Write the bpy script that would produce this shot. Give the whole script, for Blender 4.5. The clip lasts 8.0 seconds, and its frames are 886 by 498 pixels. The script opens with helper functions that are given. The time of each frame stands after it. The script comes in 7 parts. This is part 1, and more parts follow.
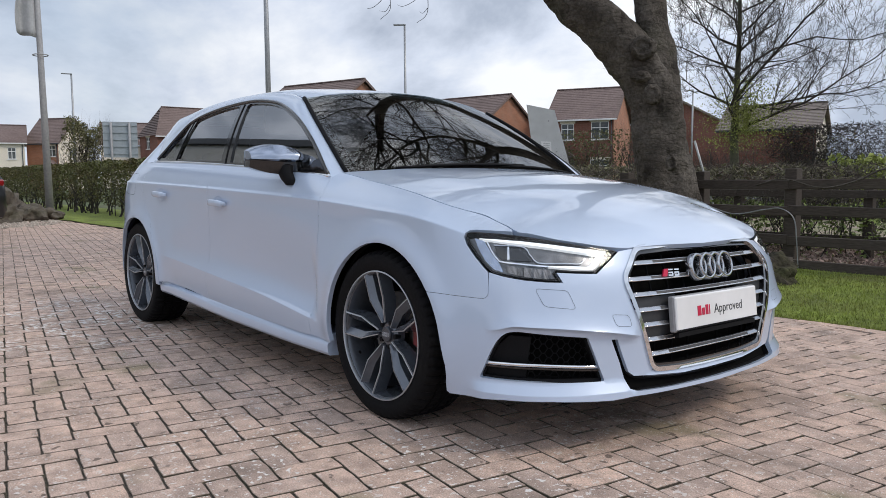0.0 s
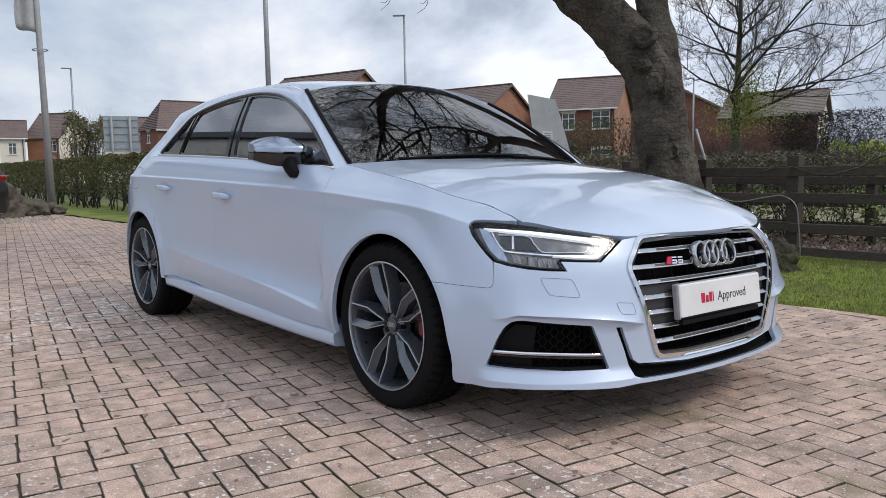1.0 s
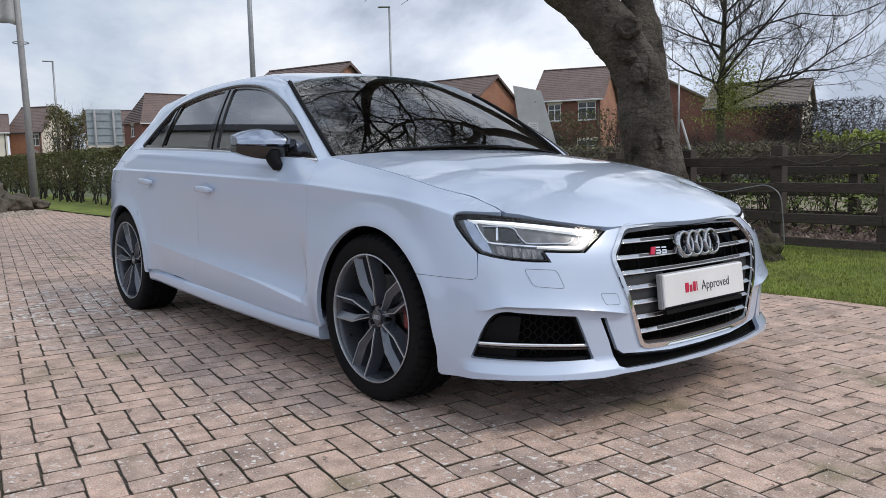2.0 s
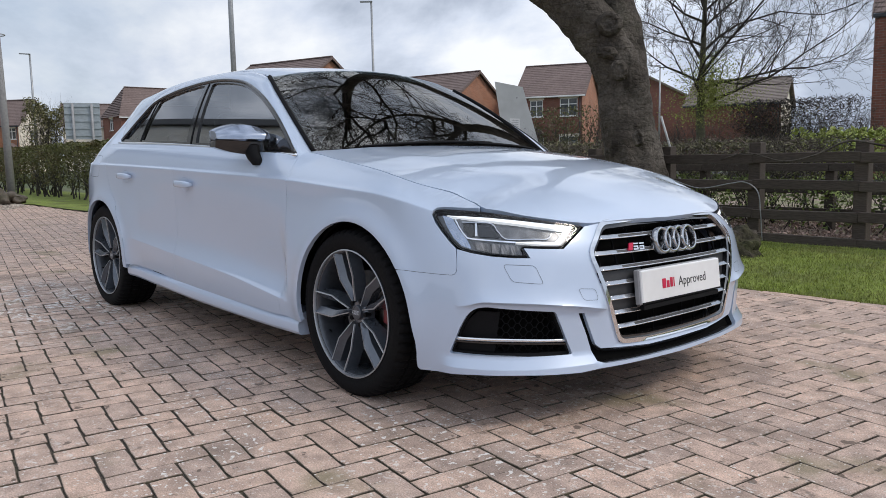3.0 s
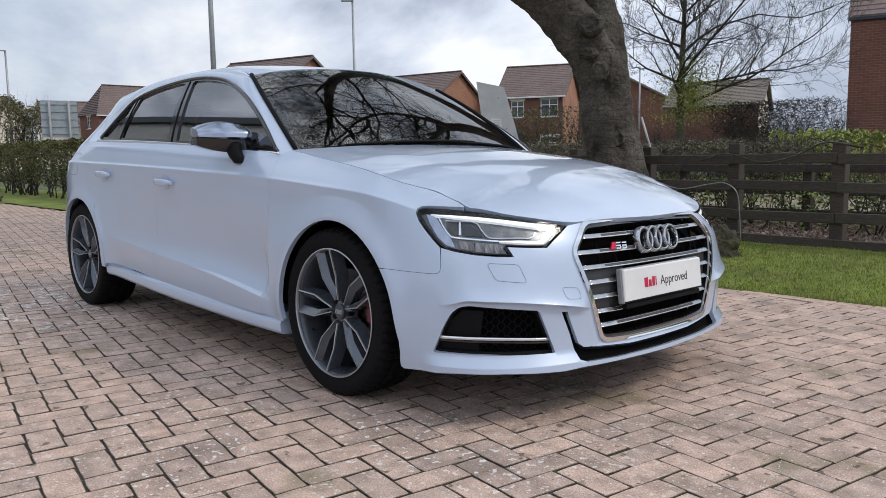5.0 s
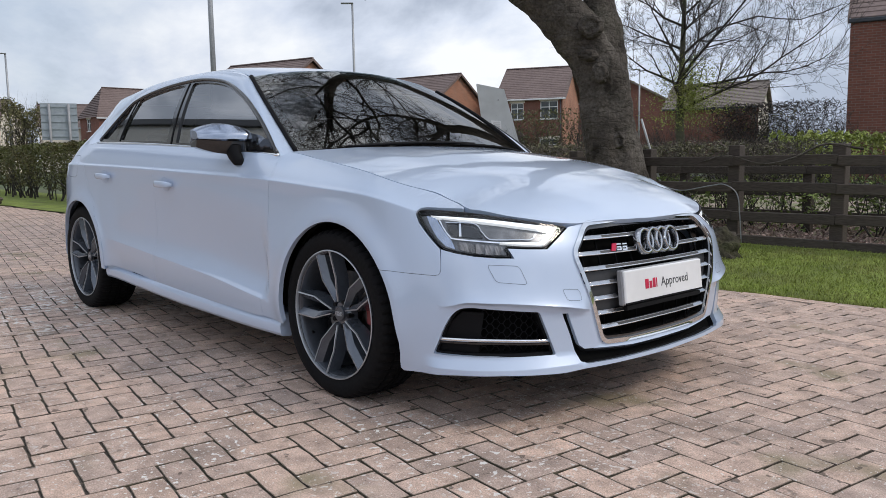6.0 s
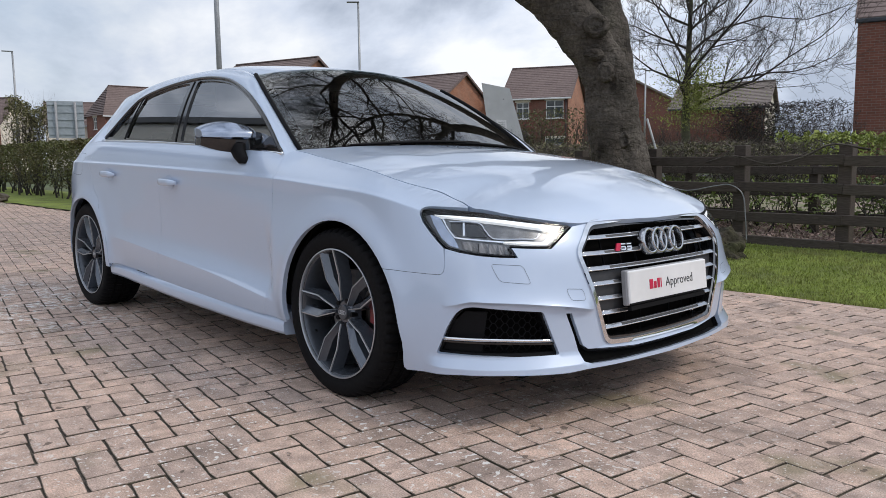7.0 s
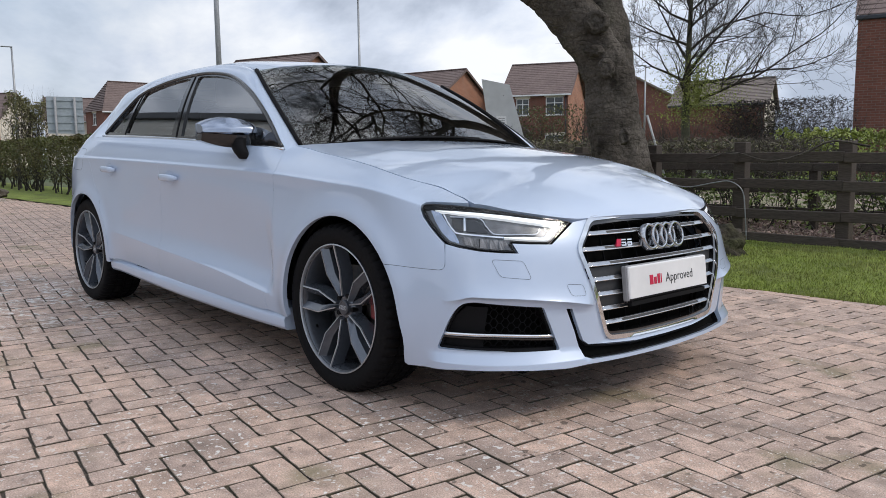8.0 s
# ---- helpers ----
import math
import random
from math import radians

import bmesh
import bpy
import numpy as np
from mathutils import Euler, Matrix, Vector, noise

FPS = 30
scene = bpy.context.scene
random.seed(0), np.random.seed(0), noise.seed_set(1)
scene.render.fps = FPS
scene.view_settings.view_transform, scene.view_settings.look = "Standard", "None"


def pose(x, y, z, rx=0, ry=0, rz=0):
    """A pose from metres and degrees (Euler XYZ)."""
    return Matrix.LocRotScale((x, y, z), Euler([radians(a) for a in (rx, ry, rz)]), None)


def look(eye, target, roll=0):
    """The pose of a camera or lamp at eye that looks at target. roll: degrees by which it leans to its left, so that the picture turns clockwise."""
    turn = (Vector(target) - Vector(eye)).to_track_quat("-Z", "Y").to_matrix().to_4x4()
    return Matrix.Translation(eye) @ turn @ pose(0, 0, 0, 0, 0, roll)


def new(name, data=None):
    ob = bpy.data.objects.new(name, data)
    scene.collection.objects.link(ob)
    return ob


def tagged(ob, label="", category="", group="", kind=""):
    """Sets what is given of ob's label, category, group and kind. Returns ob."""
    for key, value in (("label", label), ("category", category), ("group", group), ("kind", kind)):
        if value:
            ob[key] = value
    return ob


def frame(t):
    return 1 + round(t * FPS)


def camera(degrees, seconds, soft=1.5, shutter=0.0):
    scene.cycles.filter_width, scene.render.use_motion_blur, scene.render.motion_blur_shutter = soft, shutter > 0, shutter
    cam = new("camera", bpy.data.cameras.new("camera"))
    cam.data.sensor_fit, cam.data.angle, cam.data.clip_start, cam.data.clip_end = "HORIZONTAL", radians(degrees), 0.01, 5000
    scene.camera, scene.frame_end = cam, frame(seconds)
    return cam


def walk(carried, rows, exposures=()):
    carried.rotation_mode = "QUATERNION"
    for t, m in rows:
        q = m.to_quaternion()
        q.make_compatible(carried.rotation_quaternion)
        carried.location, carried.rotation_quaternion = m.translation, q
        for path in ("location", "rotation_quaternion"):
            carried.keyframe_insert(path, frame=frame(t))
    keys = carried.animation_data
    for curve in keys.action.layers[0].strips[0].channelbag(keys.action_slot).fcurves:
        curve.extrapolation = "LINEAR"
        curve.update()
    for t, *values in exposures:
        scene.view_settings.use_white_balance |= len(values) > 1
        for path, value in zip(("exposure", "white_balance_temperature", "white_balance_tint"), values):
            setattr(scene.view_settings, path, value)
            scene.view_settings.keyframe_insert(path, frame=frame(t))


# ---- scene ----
cam = camera(59.4, 8.0, soft=0.6)
PATH = [
    (0, (2.342, -2.505, 0.898), (0.811, -1.231, 0.714), -0.4),
    (0.5, (2.345, -2.511, 0.896), (0.812, -1.241, 0.705), -0.6),
    (1, (2.347, -2.523, 0.897), (0.815, -1.254, 0.69), -1.0),
    (1.5, (2.345, -2.516, 0.895), (0.822, -1.239, 0.675), -1.3),
    (3, (2.361, -2.509, 0.896), (0.883, -1.184, 0.656), -1.1),
    (3.5, (2.359, -2.513, 0.895), (0.894, -1.173, 0.652), -1.0),
    (4, (2.356, -2.516, 0.893), (0.901, -1.166, 0.648), -0.9),
    (4.5, (2.354, -2.516, 0.893), (0.907, -1.157, 0.648), -0.8),
    (6, (2.349, -2.512, 0.889), (0.904, -1.15, 0.654), -0.9),
    (6.5, (2.345, -2.51, 0.892), (0.895, -1.153, 0.656), -0.9),
    (7, (2.347, -2.504, 0.888), (0.893, -1.151, 0.651), -0.7),
    (7.5, (2.348, -2.508, 0.888), (0.893, -1.157, 0.646), -0.6),
    (8, (2.348, -2.511, 0.885), (0.896, -1.158, 0.639), -0.6),
]
walk(cam, [(t, look(eye, target, roll)) for t, eye, target, roll in PATH])

# ---- daylight: broken cloud, weak sun ----
SUN_EL, SUN_AZ = 44, 30        # degrees above the horizon; compass angle from +x towards +y
world = bpy.data.worlds.new("cloudy_sky")
scene.world = world
world.use_nodes = True
wn, wl = world.node_tree.nodes, world.node_tree.links
wn.clear()
w_out = wn.new("ShaderNodeOutputWorld")
w_bg = wn.new("ShaderNodeBackground")
w_sky = wn.new("ShaderNodeTexSky")
w_sky.sky_type, w_sky.sun_disc = "NISHITA", False
w_sky.sun_elevation, w_sky.sun_rotation = radians(SUN_EL), radians(90 - SUN_AZ)
w_co = wn.new("ShaderNodeTexCoord")
w_map = wn.new("ShaderNodeMapping")
w_map.inputs["Scale"].default_value = (1.0, 1.0, 2.0)
w_map.inputs["Location"].default_value = (0.37, 0.1, 0.2)
w_noise = wn.new("ShaderNodeTexNoise")
w_noise.inputs["Scale"].default_value, w_noise.inputs["Detail"].default_value = 2.3, 7.0
w_noise.inputs["Roughness"].default_value, w_noise.inputs["Distortion"].default_value = 0.57, 0.2
w_ramp = wn.new("ShaderNodeValToRGB")
els = w_ramp.color_ramp.elements
els[0].position, els[0].color = 0.42, (4.1, 4.7, 5.8, 1)
els[1].position, els[1].color = 0.63, (9.1, 9.4, 9.9, 1)
mid = els.new(0.52)
mid.color = (6.5, 7.15, 8.4, 1)
w_cover = wn.new("ShaderNodeTexNoise")
w_cover.inputs["Scale"].default_value, w_cover.inputs["Detail"].default_value = 1.6, 5.0
w_cr = wn.new("ShaderNodeMapRange")
w_cr.inputs["From Min"].default_value, w_cr.inputs["From Max"].default_value = 0.30, 0.46
w_cr.inputs["To Min"].default_value, w_cr.inputs["To Max"].default_value = 0.62, 1.0
w_mix = wn.new("ShaderNodeMix")
w_mix.data_type = "RGBA"
wl.new(w_co.outputs["Generated"], w_map.inputs["Vector"])
wl.new(w_map.outputs["Vector"], w_noise.inputs["Vector"])
wl.new(w_map.outputs["Vector"], w_cover.inputs["Vector"])
wl.new(w_noise.outputs["Fac"], w_ramp.inputs["Fac"])
wl.new(w_cover.outputs["Fac"], w_cr.inputs["Value"])
wl.new(w_cr.outputs["Result"], w_mix.inputs["Factor"])
wl.new(w_sky.outputs["Color"], w_mix.inputs["A"])
wl.new(w_ramp.outputs["Color"], w_mix.inputs["B"])
w_sep = wn.new("ShaderNodeSeparateXYZ")      # an overcast sky brightens towards the zenith
w_zen = wn.new("ShaderNodeMapRange")
w_zen.inputs["From Min"].default_value, w_zen.inputs["From Max"].default_value = 0.12, 1.0
w_zen.inputs["To Min"].default_value, w_zen.inputs["To Max"].default_value = 1.0, 1.34
w_up = wn.new("ShaderNodeVectorMath")
w_up.operation = "SCALE"
wl.new(w_co.outputs["Generated"], w_sep.inputs["Vector"])
wl.new(w_sep.outputs["Z"], w_zen.inputs["Value"])
wl.new(w_mix.outputs["Result"], w_up.inputs[0])
wl.new(w_zen.outputs["Result"], w_up.inputs["Scale"])
w_dot = wn.new("ShaderNodeVectorMath")      # and, more weakly, towards the veiled sun
w_dot.operation = "DOT_PRODUCT"
w_dot.inputs[1].default_value = (math.cos(radians(SUN_AZ)), math.sin(radians(SUN_AZ)), 0)
w_side = wn.new("ShaderNodeMapRange")
w_side.inputs["From Min"].default_value, w_side.inputs["From Max"].default_value = -0.6, 0.6
w_side.inputs["To Min"].default_value, w_side.inputs["To Max"].default_value = 0.97, 1.22
w_glow = wn.new("ShaderNodeVectorMath")
w_glow.operation = "SCALE"
wl.new(w_co.outputs["Generated"], w_dot.inputs[0])
wl.new(w_dot.outputs["Value"], w_side.inputs["Value"])
wl.new(w_up.outputs["Vector"], w_glow.inputs[0])
wl.new(w_side.outputs["Result"], w_glow.inputs["Scale"])
wl.new(w_glow.outputs["Vector"], w_bg.inputs["Color"])
w_bg.inputs["Strength"].default_value = 0.103
wl.new(w_bg.outputs["Background"], w_out.inputs["Surface"])

sun = new("sun", bpy.data.lights.new("sun", "SUN"))
sun.data.energy, sun.data.angle, sun.data.color = 1.25, radians(14), (1.0, 0.90, 0.78)
sun.matrix_world = look((0, 0, 20), (-20 * math.cos(radians(SUN_EL)) * math.cos(radians(SUN_AZ)),
                                     -20 * math.cos(radians(SUN_EL)) * math.sin(radians(SUN_AZ)), 20 - 20 * math.sin(radians(SUN_EL))))

# ---- materials ----
MATS = {}


def nodes_of(name):
    m = bpy.data.materials.new(name)
    m.use_nodes = True
    return m, m.node_tree.nodes, m.node_tree.links, m.node_tree.nodes["Principled BSDF"]


def mat(name, color, rough=0.6, metal=0.0, vary=0.15, scale=30.0, bump=0.0, bump_scale=None, coat=0.0, coat_rough=0.03,
        spec=0.5, second=None, second_scale=3.0, second_amount=0.5, per_object=0.0, per_island=0.0, rough_vary=0.1, stretch=None):
    """A surface with grain at one scale, stains towards a second colour at another, and fine relief."""
    if name in MATS:
        return MATS[name]
    m, n, l, b = nodes_of(name)
    co = n.new("ShaderNodeTexCoord")
    vec = co.outputs["Object"]
    if stretch:
        mp = n.new("ShaderNodeMapping")
        mp.inputs["Scale"].default_value = stretch
        l.new(vec, mp.inputs["Vector"])
        vec = mp.outputs["Vector"]
    fine = n.new("ShaderNodeTexNoise")
    fine.inputs["Scale"].default_value, fine.inputs["Detail"].default_value = scale, 6.0
    l.new(vec, fine.inputs["Vector"])
    rng = n.new("ShaderNodeMapRange")
    rng.inputs["From Min"].default_value, rng.inputs["From Max"].default_value = 0.3, 0.7
    rng.inputs["To Min"].default_value, rng.inputs["To Max"].default_value = 1 - vary, 1 + vary
    l.new(fine.outputs["Fac"], rng.inputs["Value"])
    base = n.new("ShaderNodeMix")
    base.data_type = "RGBA"
    base.inputs["A"].default_value = (*color, 1)
    base.inputs["B"].default_value = (*(second or [c * 0.8 for c in color]), 1)
    big = n.new("ShaderNodeTexNoise")
    big.inputs["Scale"].default_value, big.inputs["Detail"].default_value = second_scale, 4.0
    l.new(vec, big.inputs["Vector"])
    br = n.new("ShaderNodeMapRange")
    br.inputs["From Min"].default_value, br.inputs["From Max"].default_value = 0.42, 0.68
    br.inputs["To Max"].default_value = second_amount
    l.new(big.outputs["Fac"], br.inputs["Value"])
    l.new(br.outputs["Result"], base.inputs["Factor"])
    mul = n.new("ShaderNodeMix")
    mul.data_type, mul.blend_type = "RGBA", "MULTIPLY"
    mul.inputs["Factor"].default_value = 1.0
    l.new(base.outputs["Result"], mul.inputs["A"])
    l.new(rng.outputs["Result"], mul.inputs["B"])
    out = mul.outputs["Result"]
    for amount, node, socket in ((per_object, "ShaderNodeObjectInfo", "Random"), (per_island, "ShaderNodeNewGeometry", "Random Per Island")):
        if amount:
            o = n.new(node)
            r2 = n.new("ShaderNodeMapRange")
            r2.inputs["To Min"].default_value, r2.inputs["To Max"].default_value = 1 - amount, 1 + amount
            l.new(o.outputs[socket], r2.inputs["Value"])
            m2 = n.new("ShaderNodeMix")
            m2.data_type, m2.blend_type = "RGBA", "MULTIPLY"
            m2.inputs["Factor"].default_value = 1.0
            l.new(out, m2.inputs["A"])
            l.new(r2.outputs["Result"], m2.inputs["B"])
            out = m2.outputs["Result"]
    l.new(out, b.inputs["Base Color"])
    b.inputs["Metallic"].default_value = metal
    b.inputs["Specular IOR Level"].default_value = spec
    rr = n.new("ShaderNodeMapRange")
    rr.inputs["From Min"].default_value, rr.inputs["From Max"].default_value = 0.3, 0.7
    rr.inputs["To Min"].default_value, rr.inputs["To Max"].default_value = max(0.0, rough - rough_vary * rough), min(1.0, rough + rough_vary * rough)
    l.new(big.outputs["Fac"], rr.inputs["Value"])
    l.new(rr.outputs["Result"], b.inputs["Roughness"])
    if coat:
        b.inputs["Coat Weight"].default_value, b.inputs["Coat Roughness"].default_value = coat, coat_rough
    if bump:
        bp = n.new("ShaderNodeBump")
        bp.inputs["Strength"].default_value, bp.inputs["Distance"].default_value = 1.0, bump
        if bump_scale:
            bn = n.new("ShaderNodeTexNoise")
            bn.inputs["Scale"].default_value, bn.inputs["Detail"].default_value = bump_scale, 5.0
            l.new(vec, bn.inputs["Vector"])
            l.new(bn.outputs["Fac"], bp.inputs["Height"])
        else:
            l.new(fine.outputs["Fac"], bp.inputs["Height"])
        l.new(bp.outputs["Normal"], b.inputs["Normal"])
    MATS[name] = m
    return m


def glass_mat(name, tint=(0.9, 0.95, 0.93), gloss=1.5):
    """Thin pane: tinted see-through, with a mirror gloss that grows towards grazing angles."""
    if name in MATS:
        return MATS[name]
    m, n, l, b = nodes_of(name)
    n.remove(b)
    tr, gl, mx, fr = n.new("ShaderNodeBsdfTransparent"), n.new("ShaderNodeBsdfGlossy"), n.new("ShaderNodeMixShader"), n.new("ShaderNodeFresnel")
    tr.inputs["Color"].default_value = (*tint, 1)
    gl.inputs["Roughness"].default_value = 0.0
    fr.inputs["IOR"].default_value = gloss
    l.new(fr.outputs["Fac"], mx.inputs["Fac"])
    l.new(tr.outputs["BSDF"], mx.inputs[1])
    l.new(gl.outputs["BSDF"], mx.inputs[2])
    l.new(mx.outputs["Shader"], n["Material Output"].inputs["Surface"])
    MATS[name] = m
    return m


def lamp_mat(name, color, strength):
    if name in MATS:
        return MATS[name]
    m, n, l, b = nodes_of(name)
    b.inputs["Base Color"].default_value = (*[min(0.9, c) for c in color], 1)
    b.inputs["Emission Color"].default_value = (*color, 1)
    b.inputs["Emission Strength"].default_value = strength
    MATS[name] = m
    return m


def brick_mat(name, color, mortar, scale=1.0, rough=0.85, dark=0.75):
    if name in MATS:
        return MATS[name]
    m, n, l, b = nodes_of(name)
    co, mp = n.new("ShaderNodeTexCoord"), n.new("ShaderNodeMapping")
    l.new(co.outputs["UV"], mp.inputs["Vector"])
    br = n.new("ShaderNodeTexBrick")
    br.inputs["Color1"].default_value = (*color, 1)
    br.inputs["Color2"].default_value = (*[c * dark for c in color], 1)
    br.inputs["Mortar"].default_value = (*mortar, 1)
    br.inputs["Scale"].default_value = 1.0
    br.inputs["Brick Width"].default_value, br.inputs["Row Height"].default_value = 0.225 * scale, 0.075 * scale
    br.inputs["Mortar Size"].default_value = 0.006 * scale
    l.new(mp.outputs["Vector"], br.inputs["Vector"])
    nz = n.new("ShaderNodeTexNoise")
    nz.inputs["Scale"].default_value, nz.inputs["Detail"].default_value = 0.8, 6.0
    l.new(co.outputs["Object"], nz.inputs["Vector"])
    rg = n.new("ShaderNodeMapRange")
    rg.inputs["From Min"].default_value, rg.inputs["From Max"].default_value, rg.inputs["To Min"].default_value, rg.inputs["To Max"].default_value = 0.3, 0.7, 0.82, 1.15
    l.new(nz.outputs["Fac"], rg.inputs["Value"])
    mu = n.new("ShaderNodeMix")
    mu.data_type, mu.blend_type = "RGBA", "MULTIPLY"
    mu.inputs["Factor"].default_value = 1.0
    l.new(br.outputs["Color"], mu.inputs["A"])
    l.new(rg.outputs["Result"], mu.inputs["B"])
    l.new(mu.outputs["Result"], b.inputs["Base Color"])
    b.inputs["Roughness"].default_value = rough
    bp = n.new("ShaderNodeBump")
    bp.inputs["Distance"].default_value = 0.006
    bp.invert = True
    l.new(br.outputs["Fac"], bp.inputs["Height"])
    l.new(bp.outputs["Normal"], b.inputs["Normal"])
    MATS[name] = m
    return m


PAINT = mat("glacier_white_paint", (0.485, 0.575, 0.72), 0.36, 0.12, vary=0.012, scale=900, second=(0.475, 0.565, 0.71), second_scale=2.0, coat=1.0, coat_rough=0.045, rough_vary=0.05)
BLACK_GLOSS = mat("gloss_black_trim", (0.012, 0.012, 0.013), 0.12, vary=0.1, coat=0.6)
BLACK_MATT = mat("matt_black_plastic", (0.008, 0.008, 0.009), 0.66, spec=0.12, vary=0.2, scale=300, bump=0.0003)
GAP_GREY = mat("shaded_panel_gap", (0.06, 0.065, 0.075), 0.8)
# near-black, the shade deep inside openings put into the colour
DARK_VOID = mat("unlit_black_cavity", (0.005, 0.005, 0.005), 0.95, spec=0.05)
CHROME = mat("bright_chrome", (0.78, 0.79, 0.80), 0.09, 1.0, vary=0.02, scale=40)
SATIN = mat("brushed_satin_aluminium", (0.36, 0.40, 0.48), 0.20, 1.0, vary=0.02, scale=60, stretch=(1, 8, 8), rough_vary=0.03)
GREY_BLADE = mat("dark_grey_grille_metal", (0.050, 0.051, 0.055), 0.5, 0.25, vary=0.1, scale=60)
RIM_CUT = mat("machined_alloy_face", (0.50, 0.52, 0.55), 0.38, 0.75, vary=0.05, scale=90)
RIM_GREY = mat("grey_painted_alloy", (0.115, 0.130, 0.155), 0.22, 0.55, vary=0.08, scale=60, coat=0.6)
RIM_BARREL = mat("shadow_grey_rim_barrel", (0.085, 0.094, 0.11), 0.26, 0.5, vary=0.1, scale=60)
RUBBER = mat("black_tyre_rubber", (0.007, 0.007, 0.008), 0.72, spec=0.10, vary=0.25, scale=90, bump=0.0006, second=(0.014, 0.013, 0.012), second_scale=9, second_amount=0.4)
DISC_STEEL = mat("brake_disc_steel", (0.30, 0.29, 0.28), 0.35, 1.0, vary=0.2, scale=40, second=(0.2, 0.13, 0.09), second_scale=14)
CALIPER_RED = mat("red_caliper_paint", (0.20, 0.012, 0.016), 0.45, coat=0.3)
WINDSCREEN = glass_mat("windscreen_glass", (0.42, 0.50, 0.48), 3.1)
SIDE_GLASS = glass_mat("side_window_glass", (0.88, 0.97, 0.95), 5.6)
CHROME_SOFT = mat("soft_grey_chrome", (0.52, 0.53, 0.55), 0.16, 1.0, vary=0.02, scale=40)
LENS = glass_mat("clear_lamp_cover", (0.93, 0.95, 0.97), 1.35)
LAMP_BOWL = mat("lamp_housing_grey", (0.20, 0.203, 0.212), 0.30, 0.4, vary=0.35, scale=30, second=(0.11, 0.112, 0.118), second_scale=14, second_amount=0.8)
LAMP_DARK = mat("lamp_bezel_black", (0.010, 0.010, 0.012), 0.5, spec=0.3)
LED_WHITE = lamp_mat("led_light_guide", (0.92, 0.96, 1.0), 0.55)
AMBER = mat("pale_indicator_lens", (0.34, 0.33, 0.335), 0.15, vary=0.5, scale=40, second=(0.10, 0.10, 0.105), second_scale=22, second_amount=0.9, stretch=(1, 3, 0.3))
LINING = mat("dark_cabin_trim", (0.010, 0.010, 0.011), 0.7, vary=0.15, scale=200, bump=0.0004)
HEADLINING = mat("grey_headlining_cloth", (0.42, 0.43, 0.43), 0.9)
SEAT_CLOTH = mat("black_leather_seat", (0.014, 0.013, 0.013), 0.5, vary=0.2, scale=160, bump=0.0005)
PLATE_WHITE = mat("white_acrylic_plate", (0.80, 0.80, 0.80), 0.18, vary=0.02)
PLATE_EDGE = mat("grey_plate_edge", (0.30, 0.30, 0.31), 0.35, vary=0.1)
RED_PRINT = mat("red_print", (0.55, 0.012, 0.06), 0.4)
DARK_PRINT = mat("charcoal_print", (0.035, 0.035, 0.04), 0.4)
TAIL_RED = mat("red_tail_lamp", (0.25, 0.01, 0.012), 0.12, coat=0.8)

ROOF_TILE = mat("brown_concrete_roof_tile", (0.170, 0.124, 0.112), 0.85, vary=0.2, scale=6, second=(0.135, 0.10, 0.092), second_scale=0.6, per_object=0.06)
ROOF_GREY = mat("weathered_grey_brown_tile", (0.20, 0.165, 0.145), 0.85, vary=0.2, scale=6, second=(0.155, 0.135, 0.12), second_scale=0.6)
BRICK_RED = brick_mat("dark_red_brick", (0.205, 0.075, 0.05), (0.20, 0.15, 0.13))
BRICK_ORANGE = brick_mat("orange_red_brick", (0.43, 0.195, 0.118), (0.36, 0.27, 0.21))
RENDER_CREAM = mat("cream_render", (0.80, 0.73, 0.62), 0.9, vary=0.06, scale=12, second_scale=0.8)
WINDOW_WHITE = mat("white_upvc", (0.78, 0.78, 0.77), 0.4, vary=0.03)
HOUSE_GLASS = mat("dark_window_glass", (0.05, 0.06, 0.065), 0.06, vary=0.1, second=(0.16, 0.16, 0.15), second_scale=1.5)
DOOR_DARK = mat("dark_painted_door", (0.03, 0.035, 0.045), 0.4)
GALV = mat("galvanised_steel", (0.33, 0.34, 0.35), 0.45, 0.5, vary=0.12, scale=25)
SIGN_BACK = mat("grey_sign_back_aluminium", (0.36, 0.40, 0.43), 0.5, 0.35, vary=0.08, scale=8)
POLE_GREY = mat("weathered_grey_pole_paint", (0.33, 0.33, 0.335), 0.55, vary=0.12, scale=20)
FLAG_GREY = mat("pale_grey_flag_cloth", (0.42, 0.43, 0.44), 0.9, vary=0.1, scale=20)
BOARD_PALE = mat("pale_grey_board", (0.56, 0.575, 0.58), 0.5, vary=0.05, scale=8)
TIMBER = mat("dark_weathered_fence_timber", (0.062, 0.047, 0.038), 0.85, vary=0.3, scale=18, bump=0.003, second=(0.085, 0.075, 0.06), second_scale=2.5, per_object=0.15, stretch=(1, 6, 6))
